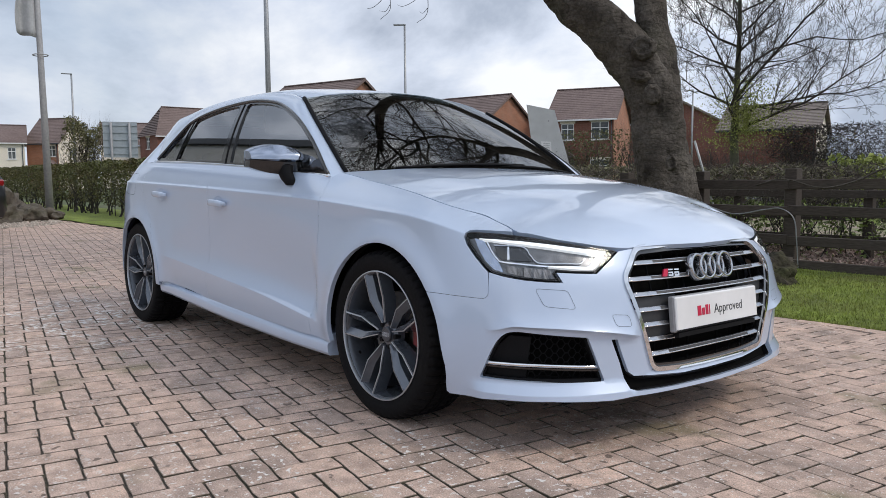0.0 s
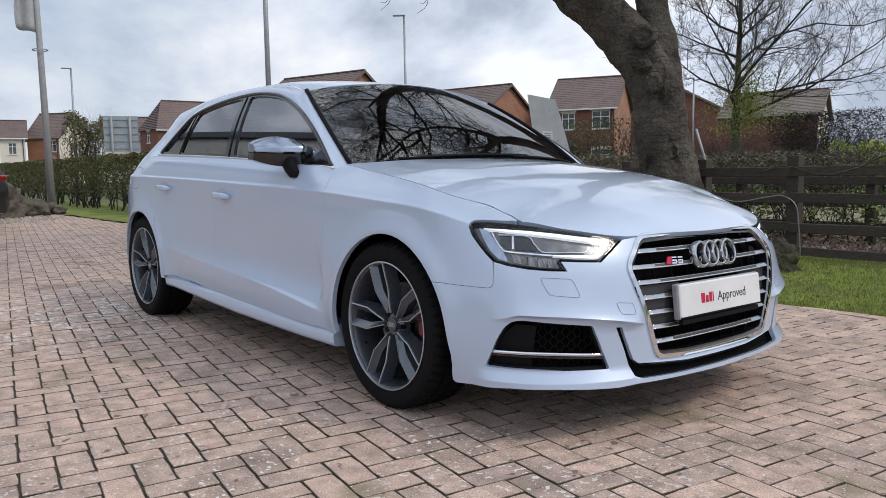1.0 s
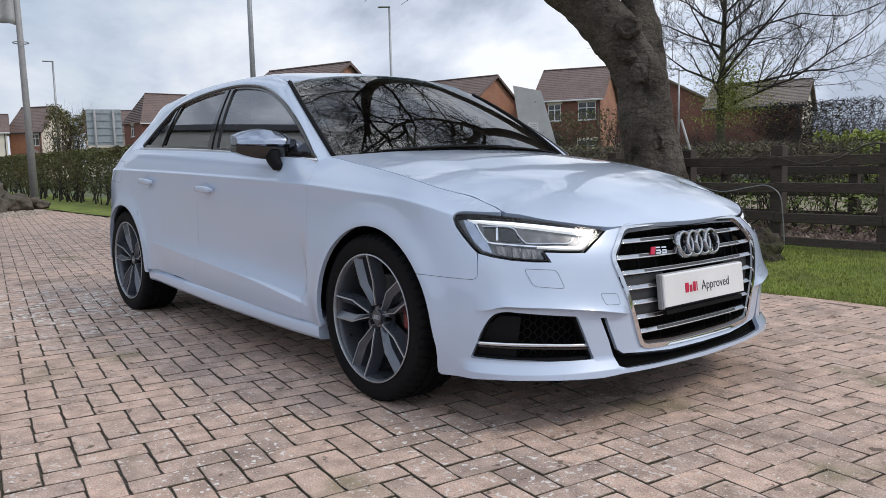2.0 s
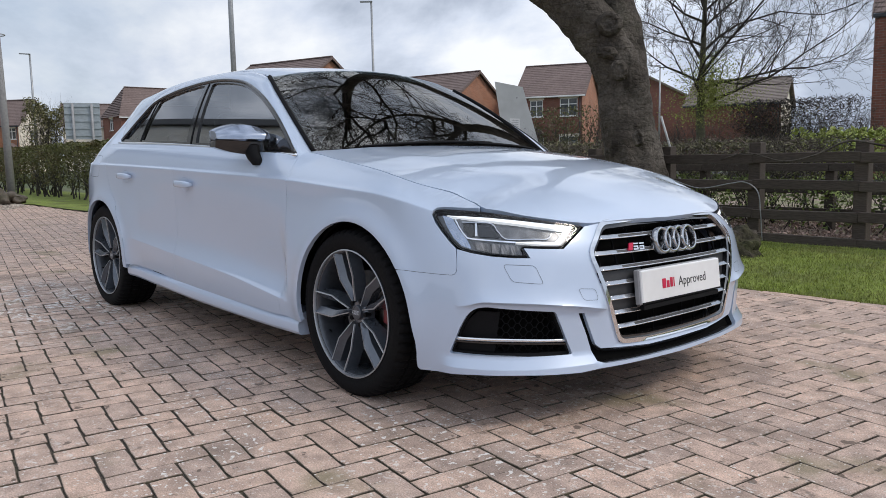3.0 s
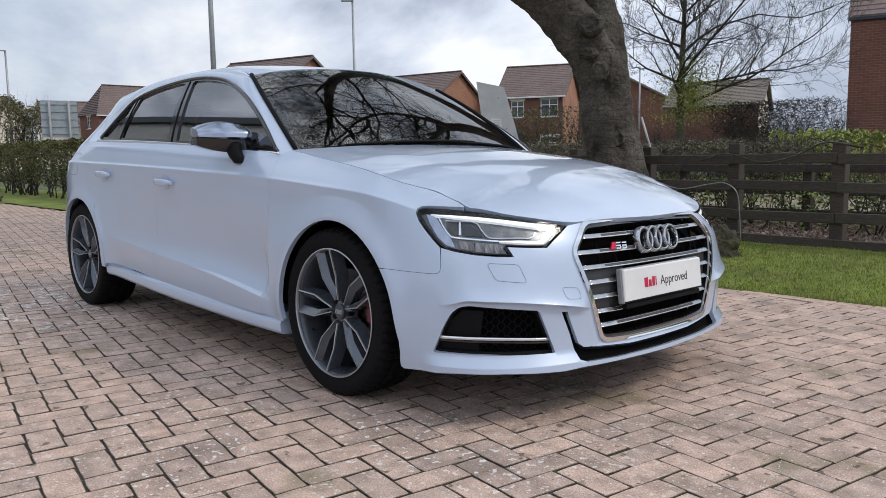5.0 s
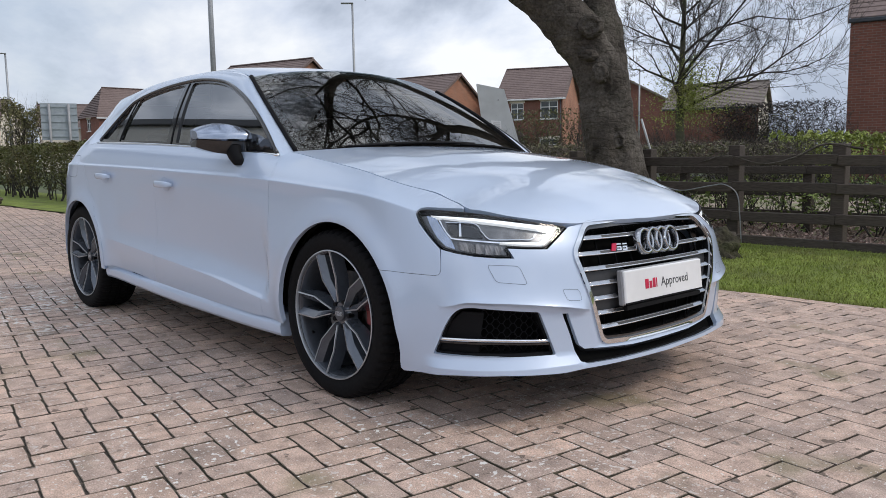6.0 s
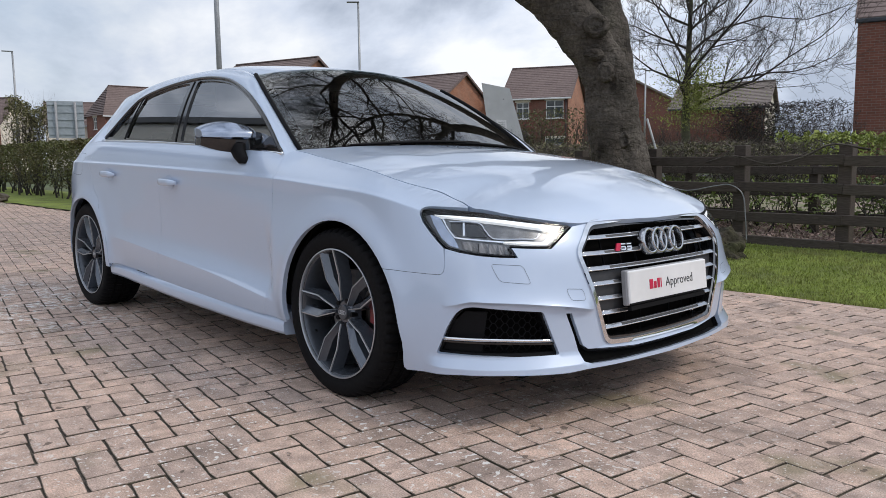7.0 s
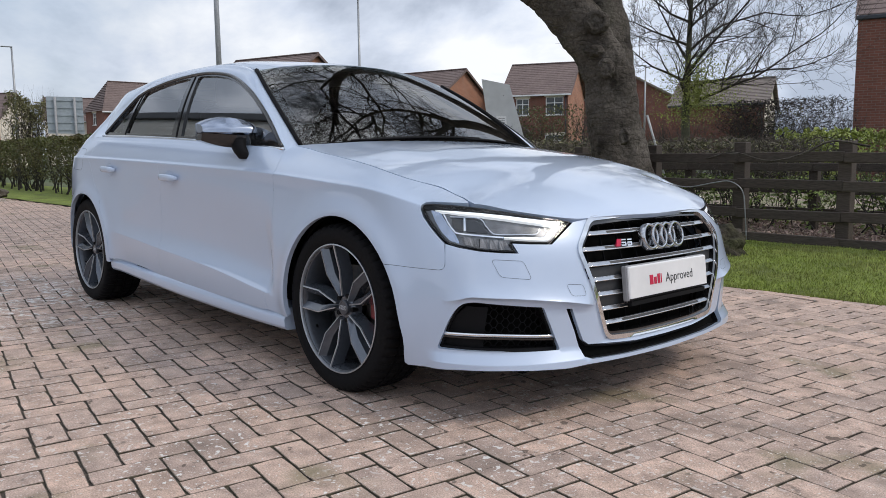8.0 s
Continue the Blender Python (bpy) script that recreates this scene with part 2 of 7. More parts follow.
def beech_bark():
    """Grey brown bark: pale grey blooms, dark wrinkles lying across the stem, fine pits, a little green."""
    m, n, l, b = nodes_of("grey_brown_beech_bark")
    co = n.new("ShaderNodeTexCoord")

    def field(stretch, scale, detail, lo, hi, a, c, ridged=False):
        mp = n.new("ShaderNodeMapping")
        mp.inputs["Scale"].default_value = stretch
        l.new(co.outputs["Object"], mp.inputs["Vector"])
        t = n.new("ShaderNodeTexNoise")
        t.inputs["Scale"].default_value, t.inputs["Detail"].default_value, t.inputs["Distortion"].default_value = scale, detail, 0.25
        l.new(mp.outputs["Vector"], t.inputs["Vector"])
        out = t.outputs["Fac"]
        if ridged:
            d = n.new("ShaderNodeMath")
            d.operation = "SUBTRACT"
            d.inputs[1].default_value = 0.5
            l.new(out, d.inputs[0])
            e = n.new("ShaderNodeMath")
            e.operation = "ABSOLUTE"
            l.new(d.outputs["Value"], e.inputs[0])
            out = e.outputs["Value"]
        r = n.new("ShaderNodeMapRange")
        for key, val in (("From Min", lo), ("From Max", hi), ("To Min", a), ("To Max", c)):
            r.inputs[key].default_value = val
        l.new(out, r.inputs["Value"])
        return r.outputs["Result"]

    def over(fac, x, y, blend="MIX"):
        k = n.new("ShaderNodeMix")
        k.data_type, k.blend_type = "RGBA", blend
        for sock, val in (("Factor", fac), ("A", x), ("B", y)):
            if isinstance(val, tuple):
                k.inputs[sock].default_value = (*val, 1)
            elif isinstance(val, float):
                k.inputs[sock].default_value = val
            else:
                l.new(val, k.inputs[sock])
        return k.outputs["Result"]
    col = over(field((1, 1, 1), 2.6, 6, 0.38, 0.66, 0.0, 1.0), (0.058, 0.049, 0.041), (0.128, 0.112, 0.096))
    col = over(field((1, 1, 0.6), 1.7, 4, 0.55, 0.70, 0.0, 0.55), col, (0.075, 0.078, 0.045))
    crack = field((1, 1, 2.6), 4.6, 7, 0.0, 0.05, 0.24, 0.0, True)
    col = over(crack, col, (0.016, 0.013, 0.011))
    blot = field((1.4, 1.4, 0.8), 5.5, 7, 0.60, 0.68, 0.0, 0.75)
    col = over(blot, col, (0.024, 0.020, 0.016))
    col = over(1.0, col, field((1, 1, 1), 42, 5, 0.3, 0.7, 0.66, 1.30), "MULTIPLY")
    l.new(col, b.inputs["Base Color"])
    b.inputs["Roughness"].default_value, b.inputs["Specular IOR Level"].default_value = 0.92, 0.2
    deep = n.new("ShaderNodeMath")
    deep.operation = "SUBTRACT"
    l.new(field((1, 1, 1), 16, 6, 0.2, 0.8, 0.0, 1.0), deep.inputs[0])
    l.new(crack, deep.inputs[1])
    bp = n.new("ShaderNodeBump")
    bp.inputs["Distance"].default_value = 0.025
    l.new(deep.outputs["Value"], bp.inputs["Height"])
    l.new(bp.outputs["Normal"], b.inputs["Normal"])
    return m


BARK = beech_bark()
BARK_GREEN = mat("mossy_green_brown_bark", (0.065, 0.062, 0.042), 0.9, vary=0.35, scale=12, bump=0.008, second=(0.075, 0.09, 0.03), second_scale=2.5)
TWIG = mat("dark_bare_twigs", (0.034, 0.029, 0.025), 0.9, vary=0.3, per_island=0.3)
LEAF_GREEN = mat("fresh_green_leaves", (0.14, 0.19, 0.04), 0.6, vary=0.25, scale=12, second=(0.06, 0.085, 0.022), second_scale=2.0, per_island=0.4)
LEAF_DARK = mat("olive_hedge_leaves", (0.080, 0.088, 0.023), 0.65, vary=0.3, scale=10, second=(0.105, 0.080, 0.034), second_scale=1.6, second_amount=0.8, per_island=0.4)
LEAF_BRIGHT = mat("bright_spring_leaves", (0.215, 0.265, 0.042), 0.6, vary=0.3, scale=10, second=(0.20, 0.185, 0.06), second_scale=1.6, second_amount=0.75, per_island=0.4)
LEAF_LITTER = mat("dead_leaf_litter", (0.30, 0.22, 0.19), 0.9, vary=0.4, scale=40, per_island=0.5)
STONE = mat("brown_weathered_rock", (0.10, 0.083, 0.066), 0.9, vary=0.35, scale=14, bump=0.03, bump_scale=9, second=(0.07, 0.065, 0.04), second_scale=4, second_amount=0.7)


def paving_mat():
    """Block surface: pink to grey from block to block, fine aggregate, dark stains, moss and lichen specks."""
    m, n, l, b = nodes_of("weathered_pink_grey_block")
    pos = n.new("ShaderNodeNewGeometry")
    oi = n.new("ShaderNodeObjectInfo")

    def noise_at(scale, detail, lo, hi, a, c):
        t = n.new("ShaderNodeTexNoise")
        t.inputs["Scale"].default_value, t.inputs["Detail"].default_value = scale, detail
        l.new(pos.outputs["Position"], t.inputs["Vector"])
        r = n.new("ShaderNodeMapRange")
        for key, val in (("From Min", lo), ("From Max", hi), ("To Min", a), ("To Max", c)):
            r.inputs[key].default_value = val
        l.new(t.outputs["Fac"], r.inputs["Value"])
        return t, r

    def mix(fac, x, y, blend="MIX"):
        k = n.new("ShaderNodeMix")
        k.data_type, k.blend_type = "RGBA", blend
        for sock, val in (("Factor", fac), ("A", x), ("B", y)):
            if isinstance(val, tuple):
                k.inputs[sock].default_value = (*val, 1)
            elif isinstance(val, float):
                k.inputs[sock].default_value = val
            else:
                l.new(val, k.inputs[sock])
        return k.outputs["Result"]
    rnd = n.new("ShaderNodeMath")
    rnd.operation = "ADD"
    l.new(oi.outputs["Random"], rnd.inputs[0])
    l.new(pos.outputs["Random Per Island"], rnd.inputs[1])
    frac = n.new("ShaderNodeMath")
    frac.operation = "FRACT"
    l.new(rnd.outputs["Value"], frac.inputs[0])
    col = mix(frac.outputs["Value"], (0.610, 0.440, 0.350), (0.490, 0.368, 0.306))
    _, grain = noise_at(230, 5, 0.34, 0.66, 0.70, 1.26)
    _, cloud = noise_at(13, 7, 0.32, 0.68, 0.72, 1.18)
    col = mix(1.0, col, grain.outputs["Result"], "MULTIPLY")
    col = mix(1.0, col, cloud.outputs["Result"], "MULTIPLY")
    _, stain = noise_at(2.6, 9, 0.52, 0.70, 0.0, 0.55)
    col = mix(stain.outputs["Result"], col, (0.15, 0.12, 0.10))
    _, blot = noise_at(17, 6, 0.64, 0.69, 0.0, 0.62)
    col = mix(blot.outputs["Result"], col, (0.13, 0.105, 0.085))
    _, pit = noise_at(85, 3, 0.66, 0.72, 0.0, 0.6)
    col = mix(pit.outputs["Result"], col, (0.10, 0.085, 0.07))
    _, moss = noise_at(1.9, 10, 0.60, 0.70, 0.0, 0.6)
    col = mix(moss.outputs["Result"], col, (0.16, 0.155, 0.07))
    def times(x, y, how="MULTIPLY"):
        k = n.new("ShaderNodeMath")
        k.operation, k.use_clamp = how, True
        for sock, val in enumerate((x, y)):
            if isinstance(val, float):
                k.inputs[sock].default_value = val
            else:
                l.new(val, k.inputs[sock])
        return k.outputs["Value"]

    def near(centre, inner, outer):
        k = n.new("ShaderNodeVectorMath")
        k.operation = "DISTANCE"
        k.inputs[1].default_value = centre
        l.new(pos.outputs["Position"], k.inputs[0])
        r = n.new("ShaderNodeMapRange")
        for key, val in (("From Min", inner), ("From Max", outer), ("To Min", 1.0), ("To Max", 0.0)):
            r.inputs[key].default_value = val
        l.new(k.outputs["Value"], r.inputs["Value"])
        return r.outputs["Result"]
    # droppings and lichen: ragged pale splashes, thick in a few places, and single specks everywhere
    _, ragged = noise_at(40, 8, 0.60, 0.62, 0.0, 0.95)
    _, patchy = noise_at(2.6, 4, 0.44, 0.54, 0.0, 1.0)
    strewn = times(near((0.35, -1.25, 0.0), 0.5, 1.7), patchy.outputs["Result"])
    _, fleck = noise_at(95, 4, 0.645, 0.665, 0.0, 0.9)
    _, thick = noise_at(30, 8, 0.51, 0.55, 0.0, 0.95)
    _, broken = noise_at(5.0, 3, 0.46, 0.56, 0.0, 1.0)
    heap = times(near((-3.0, -1.25, 0.0), 0.5, 1.5), broken.outputs["Result"])
    pale = times(times(ragged.outputs["Result"], strewn), times(thick.outputs["Result"], heap), "MAXIMUM")
    pale = times(pale, fleck.outputs["Result"], "MAXIMUM")
    col = mix(pale, col, (0.76, 0.735, 0.70))
    _, drop = noise_at(14, 5, 0.665, 0.68, 0.0, 0.75)
    col = mix(drop.outputs["Result"], col, (0.085, 0.062, 0.048))
    l.new(col, b.inputs["Base Color"])
    b.inputs["Roughness"].default_value = 0.86
    b.inputs["Specular IOR Level"].default_value = 0.35
    t, _ = noise_at(210, 4, 0.3, 0.7, 0, 1)
    bp = n.new("ShaderNodeBump")
    bp.inputs["Distance"].default_value = 0.0024
    l.new(t.outputs["Fac"], bp.inputs["Height"])
    l.new(bp.outputs["Normal"], b.inputs["Normal"])
    return m

# ---- mesh helpers ----
from mathutils.geometry import delaunay_2d_cdt


def link_mesh(name, me, material, parent=None, label=""):
    if material:
        me.materials.append(material)
    ob = new(name, me)
    if parent:
        ob.parent = parent
    if label:
        ob["label"] = label
    return ob


def part(name, bm, material, parent=None, label="", smooth_faces=False, angle=None):
    """Links a bmesh as one mesh object under a thing or a part."""
    me = bpy.data.meshes.new(name)
    if smooth_faces:
        for f in bm.faces:
            f.smooth = True
    bm.to_mesh(me)
    bm.free()
    if smooth_faces and angle:
        me.set_sharp_from_angle(angle=radians(angle))
    return link_mesh(name, me, material, parent, label)


def from_lists(name, verts, faces, material, parent=None, label="", smooth_faces=False):
    me = bpy.data.meshes.new(name)
    me.from_pydata([tuple(v) for v in verts], [], faces)
    if smooth_faces:
        me.shade_smooth()
    me.update()
    return link_mesh(name, me, material, parent, label)


def thing(name, m, label, category, group="", kind=""):
    ob = new(name)
    ob.matrix_world = m
    ob.empty_display_size = 0.1
    return tagged(ob, label, category, group, kind)


def bm_box(bm, size, centre=(0, 0, 0), bevel=0.0, rot=None, segments=1):
    m = Matrix.Translation(centre) @ (rot or Matrix()) @ Matrix.Diagonal((*size, 1))
    r = bmesh.ops.create_cube(bm, size=1.0, matrix=m)
    if bevel:
        vs = set(r["verts"])
        es = [e for e in bm.edges if e.verts[0] in vs and e.verts[1] in vs]
        bmesh.ops.bevel(bm, geom=es, offset=bevel, segments=segments, affect="EDGES", profile=0.6)
    return bm


def box(name, size, centre, material, parent=None, bevel=0.0, rot=None, label="", segments=1):
    return part(name, bm_box(bmesh.new(), size, centre, bevel, rot, segments), material, parent, label)


def ring_frames(points):
    """Parallel-carried frames along a line of points."""
    pts = [Vector(p) for p in points]
    out, side = [], None
    for i, p in enumerate(pts):
        t = (pts[min(i + 1, len(pts) - 1)] - pts[max(i - 1, 0)])
        t = t.normalized() if t.length > 1e-9 else Vector((0, 0, 1))
        if side is None:
            side = t.orthogonal().normalized()
        side = (side - t * side.dot(t))
        side = side.normalized() if side.length > 1e-6 else t.orthogonal().normalized()
        out.append((p, side, t.cross(side)))
    return out


def tube_lists(verts, faces, points, radii, sides=6, closed=False, caps=True):
    base, n = len(verts), len(points)
    for (p, a, b), r in zip(ring_frames(points), radii):
        for k in range(sides):
            w = 2 * math.pi * k / sides
            verts.append(p + (a * math.cos(w) + b * math.sin(w)) * r)
    for i in range(n if closed else n - 1):
        for k in range(sides):
            k2, j = (k + 1) % sides, (i + 1) % n
            faces.append((base + i * sides + k, base + i * sides + k2, base + j * sides + k2, base + j * sides + k))
    if caps and not closed and sides > 3:
        faces.append(tuple(base + k for k in range(sides))[::-1])
        faces.append(tuple(base + (n - 1) * sides + k for k in range(sides)))


def tube(name, points, radius, material, parent=None, sides=8, closed=False, label=""):
    v, f = [], []
    radii = radius if isinstance(radius, (list, tuple)) else [radius] * len(points)
    tube_lists(v, f, points, radii, sides, closed)
    return from_lists(name, v, f, material, parent, label, True)


def spline(points, per=8, closed=False):
    """Catmull-Rom line through points of any dimension."""
    P = [np.array(p, float) for p in points]
    n, out = len(P), []
    for i in range(n if closed else n - 1):
        p0 = P[(i - 1) % n] if closed or i > 0 else 2 * P[0] - P[1]
        p1, p2 = P[i], P[(i + 1) % n]
        p3 = P[(i + 2) % n] if closed or i + 2 < n else 2 * P[-1] - P[-2]
        for k in range(per):
            t = k / per
            out.append(0.5 * (2 * p1 + (p2 - p0) * t + (2 * p0 - 5 * p1 + 4 * p2 - p3) * t * t + (3 * p1 - p0 - 3 * p2 + p3) * t ** 3))
    if not closed:
        out.append(P[-1])
    return [tuple(float(c) for c in p) for p in out]


def dense(points, step, closed=True):
    out, n = [], len(points)
    for i in range(n if closed else n - 1):
        a, b = points[i], points[(i + 1) % n]
        k = max(1, int(math.ceil(math.dist(a, b) / step)))
        out += [tuple(a[c] + (b[c] - a[c]) * j / k for c in range(len(a))) for j in range(k)]
    if not closed:
        out.append(points[-1])
    return out


def round_poly(points, radius, per=4):
    """Rounds the corners of a closed 2D polygon; radius: one number, or one a corner."""
    out, n = [], len(points)
    for i in range(n):
        p, a, b = (np.array(points[j % n], float) for j in (i, i - 1, i + 1))
        r = radius[i] if isinstance(radius, (list, tuple)) else radius
        la, lb = np.linalg.norm(a - p), np.linalg.norm(b - p)
        d = min(r, 0.45 * la, 0.45 * lb)
        if d < 1e-4:
            out.append(tuple(p))
            continue
        s, e = p + (a - p) / la * d, p + (b - p) / lb * d
        out += [tuple((1 - t) ** 2 * s + 2 * t * (1 - t) * p + t * t * e) for t in (k / per for k in range(per + 1))]
    return [tuple(float(c) for c in q) for q in out]


def inside(poly, x, y):
    r, n = False, len(poly)
    j = n - 1
    for i in range(n):
        (xi, yi), (xj, yj) = poly[i], poly[j]
        if (yi > y) != (yj > y) and x < (xj - xi) * (y - yi) / (yj - yi) + xi:
            r = not r
        j = i
    return r


def shrink(poly, d):
    """Moves a closed 2D polygon's edge inwards by d."""
    area = sum(poly[i - 1][0] * poly[i][1] - poly[i][0] * poly[i - 1][1] for i in range(len(poly)))
    sg, out, n = (1 if area > 0 else -1), [], len(poly)
    for i in range(n):
        a, p, b = poly[i - 1], poly[i], poly[(i + 1) % n]
        n1 = np.array((-(p[1] - a[1]), p[0] - a[0]), float)
        n2 = np.array((-(b[1] - p[1]), b[0] - p[0]), float)
        n1 /= np.linalg.norm(n1) or 1
        n2 /= np.linalg.norm(n2) or 1
        m = n1 + n2
        m = m / max(0.6, float(m @ m) / 2) if np.linalg.norm(m) > 1e-6 else n1
        out.append((p[0] + sg * d * m[0], p[1] + sg * d * m[1]))
    return out


def patch(name, surf, poly, material, parent=None, step=0.03, gap=0.0, depth=0.012, lift=0.0, holes=(), mirror=False, label="", flip=False, lines=()):
    """A skin panel: the part of a surface within a 2D polygon, with its edges folded inwards by depth and exact normals.
    lift moves it out along the normal; mirror builds the car's other side."""
    loops = [dense(shrink(poly, gap) if gap else poly, step)]
    loops += [dense(shrink(h, -gap) if gap else h, step) for h in holes]
    co, edges = [], []
    for lp in loops:
        b = len(co)
        co += lp
        edges += [(b + i, b + (i + 1) % len(lp)) for i in range(len(lp))]
    xs, ys = [c[0] for c in loops[0]], [c[1] for c in loops[0]]
    guard = [shrink(loops[0], step * 0.45)] + [shrink(h, -step * 0.45) for h in loops[1:]]
    ny = int((max(ys) - min(ys)) / step) + 1
    nx = int((max(xs) - min(xs)) / step) + 1
    for i in range(nx + 1):
        for j in range(ny + 1):
            x, y = min(xs) + (i + 0.5 * (j % 2)) * step, min(ys) + j * step
            if inside(guard[0], x, y) and not any(inside(g, x, y) for g in guard[1:]):
                co.append((x, y))
    keep, runs = [], []
    for ln in lines:                      # rows of points on either side of a fold keep it crisp
        for off in (-0.014, -0.006, -0.0018, 0.0, 0.0022, 0.0048, 0.0090, 0.015):
            last = None
            for q in dense(ln, step * 0.9, False):
                c = (q[0], q[1] + off)
                if inside(guard[0], *c) and not any(inside(g, *c) for g in guard[1:]):
                    if last is not None:
                        runs.append((last, len(keep)))
                    last = len(keep)
                    keep.append(c)
                else:
                    last = None
    if keep:
        first = sum(len(lp) for lp in loops)
        ka = np.array(keep)
        co = co[:first] + [c for c in co[first:] if float(np.min(np.sum((ka - np.array(c)) ** 2, axis=1))) > (step * 0.5) ** 2]
        edges += [(len(co) + i, len(co) + j) for i, j in runs]
        co += keep
    vs, _, fs, _, _, _ = delaunay_2d_cdt([Vector(c) for c in co], edges, [], 0, 1e-6)
    faces = []
    for f in fs:
        cx, cy = sum(vs[i][0] for i in f) / len(f), sum(vs[i][1] for i in f) / len(f)
        if inside(loops[0], cx, cy) and not any(inside(h, cx, cy) for h in loops[1:]):
            faces.append(tuple(f))
    verts, normals, e = [], [], 1e-3
    sgn = -1 if flip else 1
    for v in vs:
        p = Vector(surf(v[0], v[1]))
        du = Vector(surf(v[0] + e, v[1])) - Vector(surf(v[0] - e, v[1]))
        dv = Vector(surf(v[0], v[1] + e)) - Vector(surf(v[0], v[1] - e))
        nrm = du.cross(dv) * sgn
        nrm = nrm.normalized() if nrm.length > 1e-12 else Vector((0, 0, 1))
        verts.append(p + nrm * lift)
        normals.append(nrm)
    # keep the faces' turning in line with the normals
    good = []
    for f in faces:
        a, b, c = (verts[i] for i in f[:3])
        good.append(f if (b - a).cross(c - a).dot(normals[f[0]]) >= 0 else f[::-1])
    faces = good
    if depth:
        count = {}
        for f in faces:
            for i in range(len(f)):
                k = (f[i], f[(i + 1) % len(f)])
                count[k] = count.get(k, 0) + 1
        rim, top = {}, {}
        for (a, b) in list(count):
            if (b, a) in count:
                continue
            for q in (a, b):
                if q not in rim:
                    top[q] = len(verts)
                    verts.append(verts[q].copy())
                    normals.append(Vector((0, 0, 0)))
                    rim[q] = len(verts)
                    verts.append(verts[q] - normals[q] * depth)
                    normals.append(Vector((0, 0, 0)))
            faces.append((top[b], top[a], rim[a], rim[b]))
    if mirror:
        verts = [Vector((v.x, -v.y, v.z)) for v in verts]
        normals = [Vector((n.x, -n.y, n.z)) for n in normals]
        faces = [f[::-1] for f in faces]
    me = bpy.data.meshes.new(name)
    me.from_pydata([tuple(v) for v in verts], [], faces)
    me.shade_smooth()
    me.update()
    me.normals_split_custom_set_from_vertices([tuple(n) for n in normals])
    return link_mesh(name, me, material, parent, label)


def strip(name, surf, line, width, material, parent=None, lift=0.002, depth=0.004, mirror=False, label="", flip=False):
    """A narrow band that follows a line in a surface's own coordinates."""
    pts = [np.array(p, float) for p in line]
    left, right = [], []
    for i, p in enumerate(pts):
        t = pts[min(i + 1, len(pts) - 1)] - pts[max(0, i - 1)]
        t /= np.linalg.norm(t) or 1
        nn = np.array((-t[1], t[0])) * width / 2
        left.append(tuple(p + nn))
        right.append(tuple(p - nn))
    return patch(name, surf, left + right[::-1], material, parent, step=max(width * 0.8, 0.012), lift=lift, depth=depth, mirror=mirror, label=label, flip=flip)


def loft(name, sections, material, parent=None, label="", closed=False, caps=False, mirror=False, angle=40):
    v, f = [], []
    n = len(sections[0])
    for s in sections:
        v += [(p[0], -p[1] if mirror else p[1], p[2]) for p in s]
    for i in range(len(sections) - 1):
        for k in range(n if closed else n - 1):
            k2 = (k + 1) % n
            q = (i * n + k, i * n + k2, (i + 1) * n + k2, (i + 1) * n + k)
            f.append(q[::-1] if mirror else q)
    if caps:
        a, b = tuple(range(n)), tuple(range((len(sections) - 1) * n, len(sections) * n))
        f.append(a if mirror else a[::-1])
        f.append(b[::-1] if mirror else b)
    bm = bmesh.new()
    bv = [bm.verts.new(p) for p in v]
    for q in f:
        try:
            bm.faces.new([bv[i] for i in q])
        except ValueError:
            pass
    bmesh.ops.recalc_face_normals(bm, faces=bm.faces)
    return part(name, bm, material, parent, label, True, angle)


def lathe(name, profile, material, parent=None, sides=48, axis_y=True, label="", angle=35, centre=(0, 0, 0)):
    """Turns (radius, offset) pairs round the y axis (or z)."""
    bm = bmesh.new()
    rings = []
    for r, o in profile:
        ring = []
        for k in range(sides):
            a = 2 * math.pi * k / sides
            p = (r * math.cos(a), o, r * math.sin(a)) if axis_y else (r * math.cos(a), r * math.sin(a), o)
            ring.append(bm.verts.new(Vector(p) + Vector(centre)))
        rings.append(ring)
    for a, b in zip(rings, rings[1:]):
        for k in range(sides):
            bm.faces.new((a[k], a[(k + 1) % sides], b[(k + 1) % sides], b[k]))
    bmesh.ops.remove_doubles(bm, verts=bm.verts, dist=1e-6)
    bmesh.ops.recalc_face_normals(bm, faces=bm.faces)
    return part(name, bm, material, parent, label, True, angle)


def prism(name, poly, depth, m, material, parent=None, bevel=0.0, label=""):
    """A 2D polygon pushed out along its own z by depth, set at the pose m."""
    bm = bmesh.new()
    f = bm.faces.new([bm.verts.new((x, y, 0)) for x, y in poly])
    r = bmesh.ops.extrude_face_region(bm, geom=[f])
    for g in r["geom"]:
        if isinstance(g, bmesh.types.BMVert):
            g.co.z += depth
    bmesh.ops.recalc_face_normals(bm, faces=bm.faces)
    if bevel:
        bmesh.ops.bevel(bm, geom=list(bm.edges), offset=bevel, segments=1, affect="EDGES")
    bm.transform(m)
    return part(name, bm, material, parent, label)


